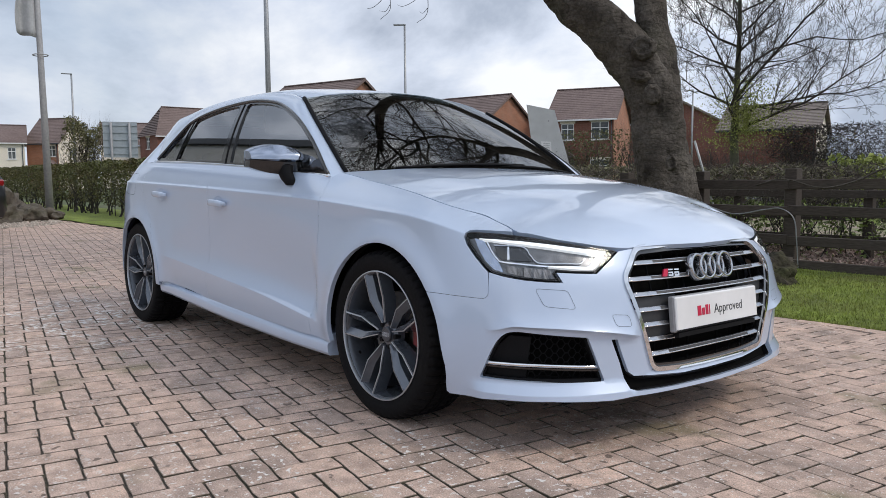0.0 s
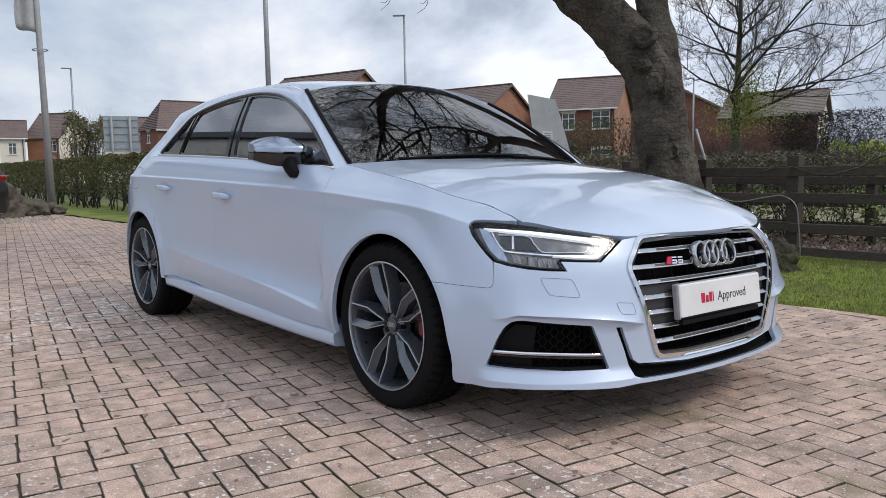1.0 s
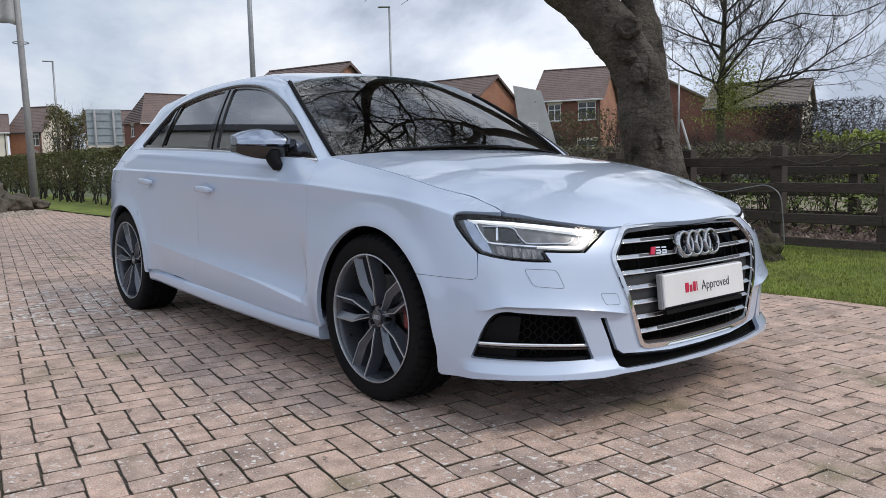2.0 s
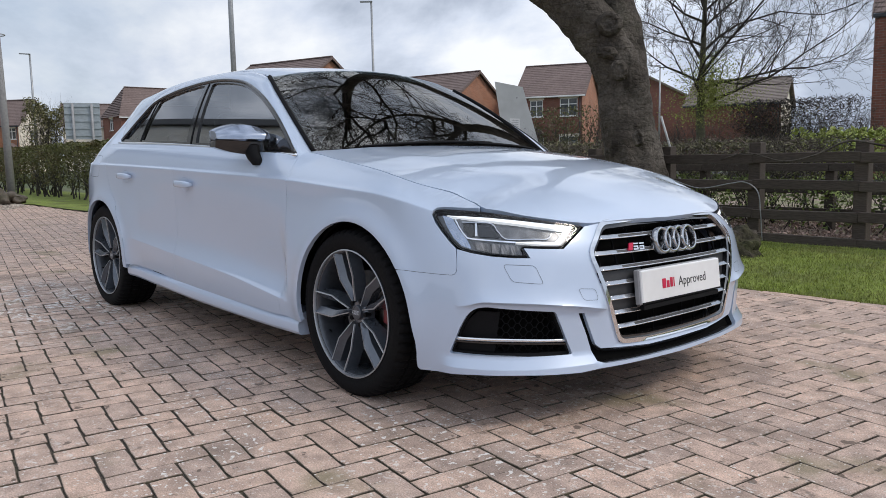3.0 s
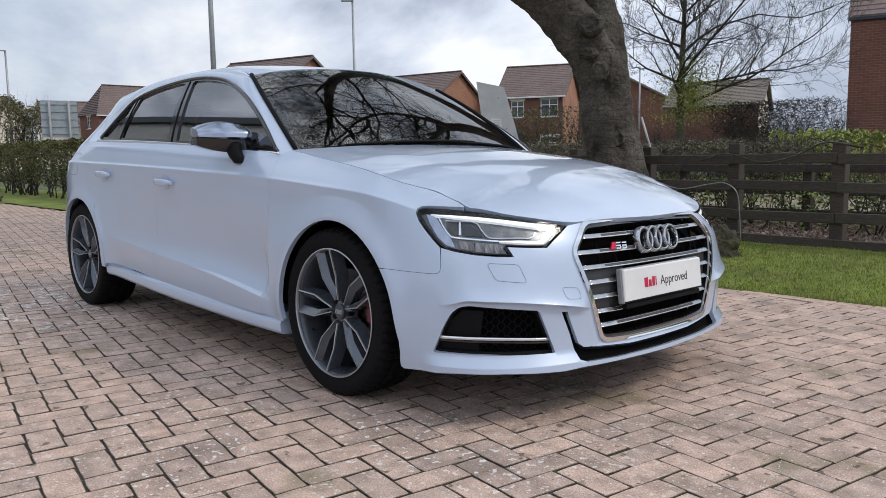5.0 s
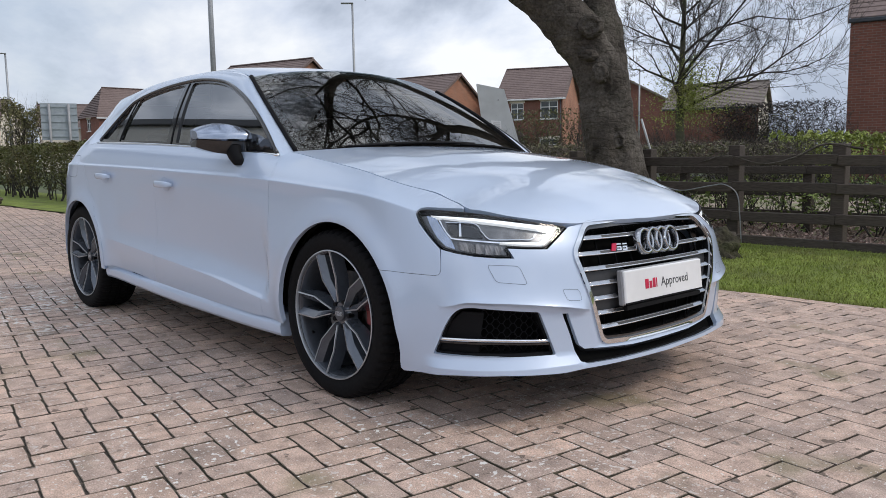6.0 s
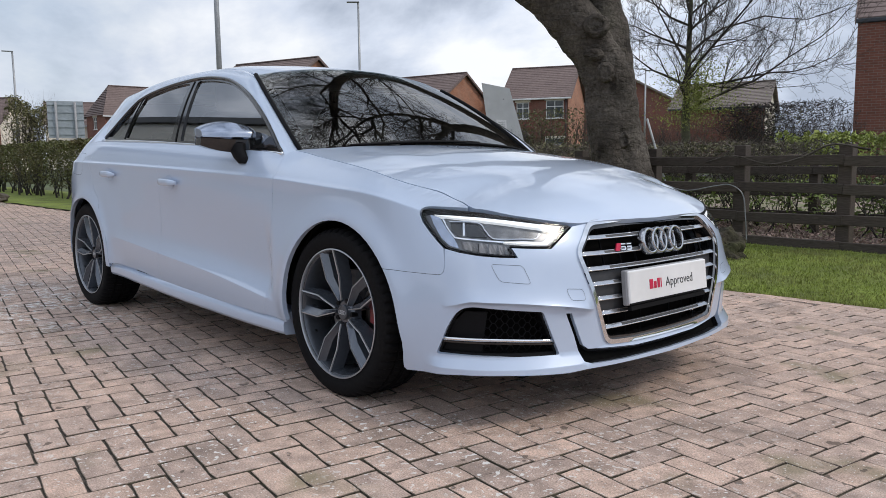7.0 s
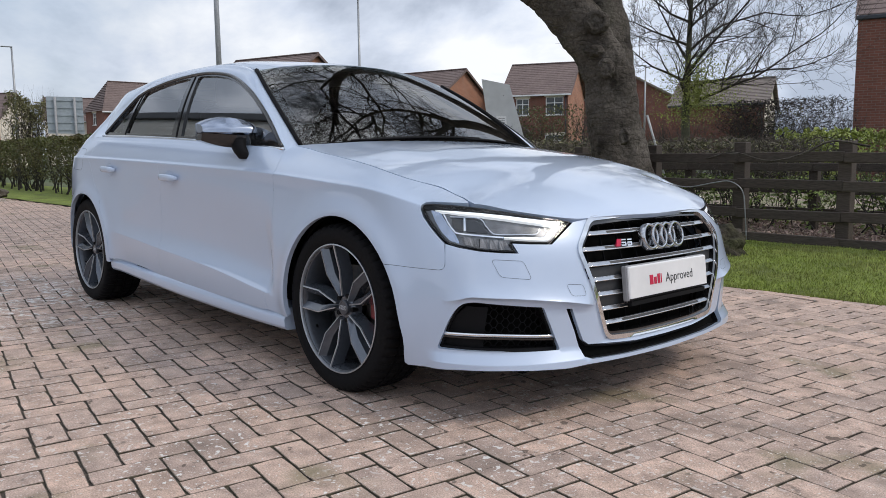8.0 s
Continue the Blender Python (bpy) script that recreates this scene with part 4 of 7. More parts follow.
make_fence()
tagged(tube("cable", spline([(-1.06, 4.62, 0.0), (-1.075, 4.6, 0.3), (-1.10, 4.58, 0.5), (-1.22, 4.57, 0.585), (-1.38, 4.57, 0.57), (-1.7, 4.58, 0.52), (-2.0, 4.58, 0.60)], 6), 0.0058, GALV, sides=6),
       "grey cable looping over the fence down to the grass", "cable")
tagged(tube("fallen_branch", spline([(-1.5, 4.62, 0.80), (-1.2, 4.57, 0.86), (-0.85, 4.56, 0.78), (-0.55, 4.55, 0.84), (-0.3, 4.56, 0.95), (0.0, 4.58, 0.90)], 6), [0.005 + 0.0002 * k for k in range(31)], BARK, sides=6),
       "crooked bare branch lying along the top rail", "branch")


def rock(name, m, size, seed, label, category="rock", group="", material=STONE):
    bm = bmesh.new()
    bmesh.ops.create_icosphere(bm, subdivisions=4, radius=0.5)
    for q in bm.verts:
        d = q.co.normalized()
        q.co *= 1 + 0.55 * noise.noise(d * 1.5 + Vector((seed, 0, 0))) + 0.2 * noise.noise(d * 4 + Vector((seed, 2, 0))) + 0.08 * noise.noise(d * 11 + Vector((seed, 4, 0)))
        q.co = Vector((q.co.x * size[0], q.co.y * size[1], max(-0.12, q.co.z * size[2])))
    ob = part(name, bm, material, smooth_faces=True, angle=50)
    ob.matrix_world = m
    return tagged(ob, label, category, group)


tagged(tube("leaning_post", [(-2.79, 5.59, 1.30), (-2.715, 5.637, 1.0), (-2.46, 5.80, 0.0)], 0.013, mat("pale_painted_post", (0.55, 0.56, 0.55), 0.6, vary=0.15, scale=12), sides=8),
       "pale painted post leaning behind the beech trunk", "post")


rock("mossy_rock", pose(-0.84, 3.66, 0.05, 0, 0, 20), (0.46, 0.40, 0.36), 3.0, "brown mossy rock on the grass verge", material=mat("dark_mossy_stone", (0.052, 0.043, 0.034), 0.95, vary=0.5, scale=22, bump=0.05, bump_scale=12, second=(0.05, 0.055, 0.022), second_scale=5, second_amount=0.8, spec=0.2))
for k, (x, y, s, h) in enumerate(((-17.3, 0.9, 1.6, 1.25), (-16.6, 1.45, 0.8, 0.5), (-16.2, 0.7, 1.0, 0.6), (-18.0, 0.2, 1.3, 1.1), (-16.9, 1.9, 0.6, 0.3), (-15.8, 0.1, 0.6, 0.35))):
    rock("boulder", pose(x, y, 0.1, 0, 0, 40 * k), (s, s * 0.8, h), 7.0 + k, "brown rugged boulder round the flagpole foot", "rock", "boulders round the flagpole")


def make_gravel():
    rng, v, f = random.Random(2), [], []
    for _ in range(1500):
        a, r = rng.uniform(0, 6.3), math.sqrt(rng.random())
        x, y, s = -16.2 + 2.3 * r * math.cos(a), 0.4 + 1.5 * r * math.sin(a), rng.uniform(0.025, 0.06)
        b = len(v)
        v += [(x + s, y, 0.01), (x, y + s * 0.8, 0.012), (x - s * 0.9, y, 0.01), (x, y - s, 0.012), (x + s * 0.2, y, 0.01 + s * 0.5)]
        f += [(b, b + 1, b + 4), (b + 1, b + 2, b + 4), (b + 2, b + 3, b + 4), (b + 3, b, b + 4)]
    tagged(from_lists("gravel_bed", v, f, mat("pale_gravel", (0.36, 0.31, 0.26), 0.9, per_island=0.3)), "pale gravel bed round the boulders", "gravel", kind="stuff")


make_gravel()


# ---- flag, lamp posts, signs ----
def make_flag():
    fl = thing("flagpole", pose(-17.14, 1.98, 0, 0, -2.0, 0), "grey flagpole with a hanging pale grey flag", "flagpole")
    tube("pole", [(0, 0, 0), (0, 0, 3), (0, 0, 7.5)], [0.088, 0.070, 0.048], POLE_GREY, fl, 14)
    v, f = [], []
    for j in range(15):
        for i in range(13):
            a, b = i / 12, j / 14
            v.append((0.16 * math.sin(7 * a + 1.5 * b) * a, -0.06 - 0.42 * a * (1 - 0.12 * b) + 0.03 * math.sin(9 * b + 3 * a) * a, 4.10 + 2.3 * b - 0.12 * a + 0.18 * a * (1 - b) ** 2))
    f = [(j * 13 + i, j * 13 + i + 1, (j + 1) * 13 + i + 1, (j + 1) * 13 + i) for j in range(14) for i in range(12)]
    ob = from_lists("flag", v, f, FLAG_GREY, fl, "pale grey hanging cloth", True)
    so = ob.modifiers.new("cloth", "SOLIDIFY")
    so.thickness = 0.006
    ring = [(0.16 * math.cos(a), 0.16 * math.sin(a), 3.72) for a in (2 * math.pi * k / 16 for k in range(16))]
    tube("halyard_ring", ring, 0.012, POLE_GREY, fl, 6, True)


make_flag()


def street_lamp(x, y, height, arm, turn, radius, group="street lamps"):
    lamp = thing("street_lamp", pose(x, y, 0, 0, 0, turn), "slim grey steel street lamp with a flat lantern", "street lamp", group)
    tube("column", [(0, 0, -0.1), (0, 0, height * 0.5), (0, 0, height)], [radius, radius * 0.8, radius * 0.6], GALV, lamp, 10)
    box("lantern", (arm * 0.8, 0.16, 0.06), (arm * 0.4 - 0.05, 0, height + 0.03), GALV, lamp, bevel=0.02)


street_lamp(-17.2, 7.6, 8.5, 0.7, 200, 0.085)
street_lamp(-26.35, 19.2, 7.75, 0.7, 230, 0.075)
street_lamp(-47.95, 10.62, 7.15, 0.75, 262, 0.085)
street_lamp(-27.6, 44.4, 6.6, 0.6, 200, 0.08)


def make_road_sign():
    sg = thing("road_sign", pose(-31.98, 8.28, 0, 0, 0, -106), "back of a large grey aluminium road sign on posts", "road sign")
    box("panel", (1.36, 0.02, 1.50), (0, 0, 2.58), SIGN_BACK, sg)
    for k in range(5):
        box("rib", (1.36, 0.035, 0.045), (0, 0.028, 1.98 + 0.3 * k), SIGN_BACK, sg)
    for x in (-0.36, 0.36):
        tube("post", [(x, 0.10, -0.1), (x, 0.10, 3.3)], 0.05, POLE_GREY, sg, 8)


make_road_sign()


def make_board():
    """The pale panel that leans behind the car."""
    b = thing("leaning_board", pose(-5.72, 6.33, 0, 0, 0, 45), "pale grey board leaning with a small white notice", "board")
    prism("panel", [(-0.09, 0.02), (0.58, 0.02), (0.06, 1.89), (-0.36, 1.98)], 0.03, pose(0, 0, 0, 90, 0, 0), BOARD_PALE, b)
    prism("notice", [(-0.13, 1.27), (0.02, 1.26), (0.01, 1.42), (-0.14, 1.43)], 0.004, pose(0, -0.031, 0, 90, 0, 0), PLATE_WHITE, b)
    for k in range(4):
        box("print_line", (0.10, 0.002, 0.005), (-0.06, -0.0365, 1.30 + 0.030 * k), DARK_PRINT, b)
    for x, z in ((-0.03, 1.73), (-0.20, 1.32), (0.09, 1.27)):
        lathe("bolt", [(0, -0.012), (0.012, -0.012), (0.012, 0.0)], GALV, b, 8, centre=(x, -0.031, z))


make_board()


# ---- houses ----
def quad_uv(bm, co, uv_scale=1.0):
    vs = [bm.verts.new(c) for c in co]
    f = bm.faces.new(vs)
    lay = bm.loops.layers.uv.verify()
    o = Vector(co[0])
    u = (Vector(co[1]) - o).normalized()
    n = f.normal if f.normal.length else (Vector(co[1]) - o).cross(Vector(co[2]) - o)
    f.normal_update()
    w = f.normal.cross(u)
    for lp in f.loops:
        d = lp.vert.co - o
        lp[lay].uv = (d.dot(u), d.dot(w))
    return f


def house(x, y, turn, width, depth, eave, ridge, wall, tile, label, windows=(), doors=(), hip=0.0, gable_wall=None, ridge_along=True, side_windows=(), gutter=None, over=0.28, end_windows=()):
    """Front along local +x from 0 to width, at local y = 0, facing local -y; windows (x, z, w, h) on the front; side ones on the gable at x = width."""
    h = thing("house", pose(x, y, 0, 0, 0, turn), label, "house", "houses on the estate")
    t = 0.28

    def wall_with_holes(name, span, top, holes, place, material):
        bm = bmesh.new()
        xs = sorted({0, span, *[a for q in holes for a in (q[0], q[0] + q[2])]})
        zs = sorted({-0.2, top, *[a for q in holes for a in (q[1], q[1] + q[3])]})
        for i in range(len(xs) - 1):
            for j in range(len(zs) - 1):
                cx, cz = (xs[i] + xs[i + 1]) / 2, (zs[j] + zs[j + 1]) / 2
                if any(q[0] < cx < q[0] + q[2] and q[1] < cz < q[1] + q[3] for q in holes):
                    continue
                quad_uv(bm, [place(xs[i], 0, zs[j]), place(xs[i + 1], 0, zs[j]), place(xs[i + 1], 0, zs[j + 1]), place(xs[i], 0, zs[j + 1])])
        for q in holes:      # reveals
            a, b, c, d = q[0], q[1], q[0] + q[2], q[1] + q[3]
            for p1, p2 in (((a, b), (c, b)), ((c, b), (c, d)), ((c, d), (a, d)), ((a, d), (a, b))):
                quad_uv(bm, [place(p1[0], 0, p1[1]), place(p1[0], 0.12, p1[1]), place(p2[0], 0.12, p2[1]), place(p2[0], 0, p2[1])])
        return bm

    def fit_window(q, place, turn_w):
        a, b, w, hh = q[:4]
        m = Matrix.Translation(place(a + w / 2, 0.07, b + hh / 2)) @ Matrix.Rotation(turn_w, 4, "Z")
        win = part("window", bm_box(bmesh.new(), (w, 0.02, hh), (0, 0.03, 0)), HOUSE_GLASS, h)
        win.matrix_local = m
        for px, sx in ((-w / 2 + 0.03, 0.06), (w / 2 - 0.03, 0.06), (0, 0.06)):
            box("frame", (sx, 0.05, hh), (px, 0, 0), WINDOW_WHITE, win)
        for pz in (-hh / 2 + 0.03, hh / 2 - 0.03, hh * 0.16):
            box("frame", (w - 0.12, 0.04, 0.06), (0, 0, pz), WINDOW_WHITE, win)
        box("sill", (w + 0.12, 0.16, 0.06), (0, -0.07, -hh / 2 - 0.03), WINDOW_WHITE, win)
        box("lintel", (w + 0.2, 0.03, 0.16), (0, -0.082, hh / 2 + 0.085), RENDER_CREAM, win)

    def front(a, d, z):
        return (a, d, z)

    def side(a, d, z):
        return (width - d, a, z)

    def end(a, d, z):
        return (d, depth - a, z)

    holes = [q for q in windows] + [(q[0], 0.0, q[1], 2.1) for q in doors]
    part("front_wall", wall_with_holes("front_wall", width, eave, holes, front, wall), wall, h)
    gm = gable_wall or wall
    bm = wall_with_holes("gable_wall", depth, eave, [q for q in side_windows], side, gm)
    if not hip:
        quad_uv(bm, [(width, 0, eave), (width, depth, eave), (width, depth / 2, ridge)])
    part("gable_wall", bm, gm, h)
    bm = wall_with_holes("gable_wall", depth, eave, [q for q in end_windows], end, gm)
    if not hip:
        quad_uv(bm, [(0, depth, eave), (0, 0, eave), (0, depth / 2, ridge)])
    part("gable_wall", bm, gm, h)
    bm = bmesh.new()
    quad_uv(bm, [(width, depth, -0.2), (0, depth, -0.2), (0, depth, eave), (width, depth, eave)])
    part("back_wall", bm, wall, h)
    for q in windows:
        fit_window(q, front, 0)
    for q in side_windows:
        fit_window(q, side, math.pi / 2)
    for q in end_windows:
        fit_window(q, end, -math.pi / 2)
    for q in doors:
        d = part("door", bm_box(bmesh.new(), (q[1] - 0.12, 0.06, 2.0), (q[0] + q[1] / 2, 0.1, 1.0), 0.01), DOOR_DARK, h)
        box("frame", (0.06, 0.1, 2.08), (q[0] + 0.03, 0.08, 1.04), WINDOW_WHITE, d)
        box("frame", (0.06, 0.1, 2.08), (q[0] + q[1] - 0.03, 0.08, 1.04), WINDOW_WHITE, d)
        if len(q) > 2:
            bm = bmesh.new()
            c = q[0] + q[1] / 2
            for sx in (-1, 1):
                quad_uv(bm, [(c, -0.7, 2.85), (c + sx * 0.85, -0.7, 2.25), (c + sx * 0.85, 0, 2.25), (c, 0, 2.85)])
            quad_uv(bm, [(c - 0.85, -0.68, 2.25), (c + 0.85, -0.68, 2.25), (c, -0.68, 2.85)])
            part("porch", bm, tile, h)
    # roof: two (or four) pitched sheets of tile courses, each course a small step
    o, th = over, 0.09
    slope = (ridge - eave) / (depth / 2)
    rows = 17
    bm = bmesh.new()
    for face in (0, 1):
        for k in range(rows):
            a, b = k / rows, (k + 1) / rows
            y0, y1 = -o + (depth / 2 + o) * a, -o + (depth / 2 + o) * b
            z0, z1 = eave + (y0) * slope + th + 0.028, eave + (y1) * slope + th
            if face:
                y0, y1 = depth - y0, depth - y1
            ha, hb = hip * a, hip * b
            x0a, x1a, x0b, x1b = -o + ha, width + o - ha, -o + hb, width + o - hb
            co = [(x0a, y0, z0), (x1a, y0, z0), (x1b, y1, z1), (x0b, y1, z1)]
            quad_uv(bm, co if not face else co[::-1])
            st = [(x0a, y0, z0 - 0.028), (x1a, y0, z0 - 0.028), (x1a, y0, z0), (x0a, y0, z0)]
            quad_uv(bm, st if not face else st[::-1])
    if hip:
        for sx in (0, 1):
            for k in range(rows):
                a, b = k / rows, (k + 1) / rows
                xa, xb = -o + hip * a, -o + hip * b
                if sx:
                    xa, xb = width - xa, width - xb
                y0, y1, y2, y3 = -o + (depth / 2 + o) * a, depth + o - (depth / 2 + o) * a, depth + o - (depth / 2 + o) * b, -o + (depth / 2 + o) * b
                z0, z1 = eave - o * slope + (ridge - eave + o * slope) * a + th + 0.05, eave - o * slope + (ridge - eave + o * slope) * b + th
                co = [(xa, y0, z0), (xa, y1, z0), (xb, y2, z1), (xb, y3, z1)]
                quad_uv(bm, co if sx else co[::-1])
    bmesh.ops.remove_doubles(bm, verts=bm.verts, dist=1e-4)
    part("roof", bm, tile, h)
    box("ridge", (width + 2 * o - 2 * hip, 0.22, 0.10), (width / 2, depth / 2, ridge + th + 0.03), tile, h, bevel=0.03)
    for yy in (-o + 0.02, depth + o - 0.02):
        box("gutter", (width + 2 * o, 0.1, 0.12), (width / 2, yy, eave - o * slope + 0.02), gutter or WINDOW_WHITE, h, bevel=0.02)
    if not hip:                          # boards along the sloping gable edges
        for bx in (-o - 0.012, width + o + 0.012):
            for ya, yb in ((-o, depth / 2), (depth + o, depth / 2)):
                za = eave - o * slope + th
                zb = ridge + th
                q = [(bx - 0.014, ya, za - 0.16), (bx + 0.014, ya, za - 0.16), (bx + 0.014, ya, za + 0.04), (bx - 0.014, ya, za + 0.04)]
                loft("verge_board", [q, [(px, yb, pz + zb - za) for px, _, pz in q]], tile, h, closed=True, caps=True)
    tube("downpipe", [(width - 0.15, -0.07, 0), (width - 0.15, -0.07, eave - 0.05)], 0.04, DOOR_DARK, h, 6)
    return h


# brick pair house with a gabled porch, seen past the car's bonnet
# on these three, the gables' sunlit brightness is put into the orange brick colour
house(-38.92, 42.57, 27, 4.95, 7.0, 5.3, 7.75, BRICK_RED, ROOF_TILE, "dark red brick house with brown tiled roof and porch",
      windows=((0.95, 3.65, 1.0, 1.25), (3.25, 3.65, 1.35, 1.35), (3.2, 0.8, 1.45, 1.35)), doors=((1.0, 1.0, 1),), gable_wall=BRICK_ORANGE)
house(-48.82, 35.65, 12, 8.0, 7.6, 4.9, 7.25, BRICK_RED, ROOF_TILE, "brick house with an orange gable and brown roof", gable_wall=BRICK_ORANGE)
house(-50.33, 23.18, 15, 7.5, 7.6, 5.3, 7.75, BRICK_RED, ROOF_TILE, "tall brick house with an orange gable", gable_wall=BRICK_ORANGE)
house(-76.68, 25.94, 91, 11.0, 4.9, 5.5, 8.3, BRICK_RED, ROOF_TILE, "dark red brick house with a hipped brown roof", hip=1.71,
      windows=((1.6, 3.9, 0.9, 1.15), (5.0, 3.9, 1.2, 1.15)), end_windows=((1.8, 4.0, 1.0, 1.2), (1.8, 1.0, 1.0, 1.2)))
house(-81.28, 12.6, 78, 2.1, 6.5, 4.5, 6.2, RENDER_CREAM, ROOF_TILE, "small cream rendered house with brown roof", windows=((0.7, 2.9, 0.7, 1.1),))
house(-84.23, 15.58, 36, 3.72, 4.5, 4.7, 7.0, BRICK_ORANGE, ROOF_TILE, "orange brick house with a cream gable and brown roof", gable_wall=RENDER_CREAM, gutter=DOOR_DARK,
      windows=((2.45, 3.2, 0.95, 1.1), (1.2, 0.7, 0.7, 1.0)), doors=((2.6, 0.9, 1),), side_windows=((1.6, 3.0, 0.9, 1.1), (1.2, 0.7, 1.4, 1.2)))
house(-84.0, 22.6, 70, 6.0, 7.5, 4.6, 7.0, RENDER_CREAM, ROOF_TILE, "cream rendered house behind the road sign", windows=((0.8, 0.7, 0.5, 1.2), (2.0, 0.7, 0.5, 1.2), (3.2, 0.7, 0.5, 1.2)))
house(-51.63, 65.5, -52, 9.0, 11.4, 5.6, 8.6, BRICK_RED, ROOF_GREY, "dark brick house gable half hidden by a tree", side_windows=((6.5, 0.8, 1.3, 1.2),))
house(-26.95, 46.87, 19, 6.0, 7.0, 4.0, 5.75, BRICK_RED, ROOF_GREY, "house with weathered grey brown roof and cream gable", gable_wall=RENDER_CREAM, gutter=DOOR_DARK)
house(-6.27, 21.95, 17, 9.0, 8.0, 4.62, 7.5, BRICK_RED, ROOF_TILE, "large dark red brick house with brown roof", gutter=DOOR_DARK, over=0.05, windows=((3.0, 2.6, 1.2, 1.2), (3.0, 0.6, 1.2, 1.2)))
# an unseen block, added so the car's glass and flank reflect a dark band
def make_reflected_block():
    sh = thing("reflected_block", pose(-22.5, -2.95, 0, 0, 0, -16.2), "unseen grey flat-roofed block with a dark fascia, added for the car's reflections", "building")
    box("wall", (13.5, 0.3, 6.9), (6.75, -0.15, 3.45), REFLECTED_WALL, sh)
    box("roof", (13.7, 7.0, 0.2), (6.75, -3.5, 7.35), BLACK_MATT, sh)
    box("fascia", (13.8, 0.25, 0.6), (6.75, 0.12, 7.0), DOOR_DARK, sh, bevel=0.02)


# pale so that the glass reflects brightness below the dark band
REFLECTED_WALL = mat("pale_grey_cladding", (0.44, 0.46, 0.46), 0.6, vary=0.08, scale=2)
make_reflected_block()


# ---- a dark hatchback parked by the boulders ----
def make_parked_car():
    pc = thing("parked_car", pose(-12.9, -1.39, 0, 0, 0, 200), "black hatchback parked beside the boulders", "car")
    shape = [(-1.95, 0.55, 0.78, 0.80), (-1.88, 0.32, 0.84, 0.98), (-1.2, 0.22, 0.87, 1.0), (0.0, 0.20, 0.88, 0.98), (1.1, 0.22, 0.87, 0.92), (1.9, 0.26, 0.82, 0.78), (2.12, 0.36, 0.70, 0.62)]
    dark = mat("black_car_paint", (0.008, 0.008, 0.010), 0.35, vary=0.05, coat=0.35)
    secs = []
    for x, z0, hw, z1 in shape:
        secs.append([(x, -hw * 0.92, z0), (x, -hw, z0 + 0.12), (x, -hw, (z0 + z1) / 2), (x, -hw * 0.97, z1 - 0.08), (x, -hw * 0.9, z1), (x, hw * 0.9, z1), (x, hw * 0.97, z1 - 0.08), (x, hw, (z0 + z1) / 2), (x, hw, z0 + 0.12), (x, hw * 0.92, z0)])
    loft("body", secs, dark, pc, closed=True, caps=True, angle=50)
    secs = [[(x, -hw, 0.97), (x, -hw * 0.8, z1), (x, hw * 0.8, z1), (x, hw, 0.97)] for x, hw, z1 in ((-1.85, 0.70, 1.02), (-1.45, 0.74, 1.36), (-0.5, 0.76, 1.45), (0.2, 0.75, 1.38), (0.95, 0.72, 1.0))]
    loft("cabin", secs, BLACK_GLOSS, pc, "dark glazed cabin", caps=True, angle=40)
    for sy in (-1, 1):
        box("tail_lamp", (0.10, 0.22, 0.10), (-1.90, sy * 0.68, 0.86), TAIL_RED, pc, bevel=0.02)
        for x in (-1.25, 1.3):
            w = lathe("wheel", [(0.2, sy * 0.09), (0.31, sy * 0.10), (0.32, sy * 0.05), (0.32, -sy * 0.08), (0.2, -sy * 0.1)], RUBBER, pc, 32)
            w.matrix_local = Matrix.Translation((x, sy * 0.77, 0.32))
            lathe("rim", [(0, sy * 0.07), (0.19, sy * 0.085), (0.2, sy * 0.03)], RIM_GREY, w, 24)


make_parked_car()
# ---- car: shape functions (x forward from the front axle, y to the car's left, z up; half widths are positive) ----
WHEELBASE, HUB_Z, TYRE_R, RIM_R = 2.631, 0.314, 0.318, 0.243


def smooth(a, b, t):
    t = min(1.0, max(0.0, (t - a) / (b - a)))
    return t * t * (3 - 2 * t)


SPLINES = {}


def lerp_table(table, t):
    """Natural cubic curve through (t, value) pairs, level beyond its ends."""
    key = id(table)
    if key not in SPLINES:
        xs, ys = [q[0] for q in table], [q[1] for q in table]
        n = len(xs)
        A, r = np.eye(n), np.zeros(n)
        for i in range(1, n - 1):
            h0, h1 = xs[i] - xs[i - 1], xs[i + 1] - xs[i]
            A[i, i - 1], A[i, i], A[i, i + 1] = h0, 2 * (h0 + h1), h1
            r[i] = 6 * ((ys[i + 1] - ys[i]) / h1 - (ys[i] - ys[i - 1]) / h0)
        SPLINES[key] = (xs, ys, [float(c) for c in np.linalg.solve(A, r)], table)
    xs, ys, m, _ = SPLINES[key]
    if t <= xs[0]:
        return ys[0]
    if t >= xs[-1]:
        return ys[-1]
    i = 0
    while xs[i + 1] < t:
        i += 1
    h = xs[i + 1] - xs[i]
    a, b = (xs[i + 1] - t) / h, (t - xs[i]) / h
    return a * ys[i] + b * ys[i + 1] + ((a ** 3 - a) * m[i] + (b ** 3 - b) * m[i + 1]) * h * h / 6


FRONT_A, FRONT_N, FRONT_X = 0.70, 3.0, 0.15      # rounded nose: reach, squareness, where it begins
REAR_A, REAR_N, REAR_X = 0.90, 2.7, -2.55
SIDE_W = 0.888


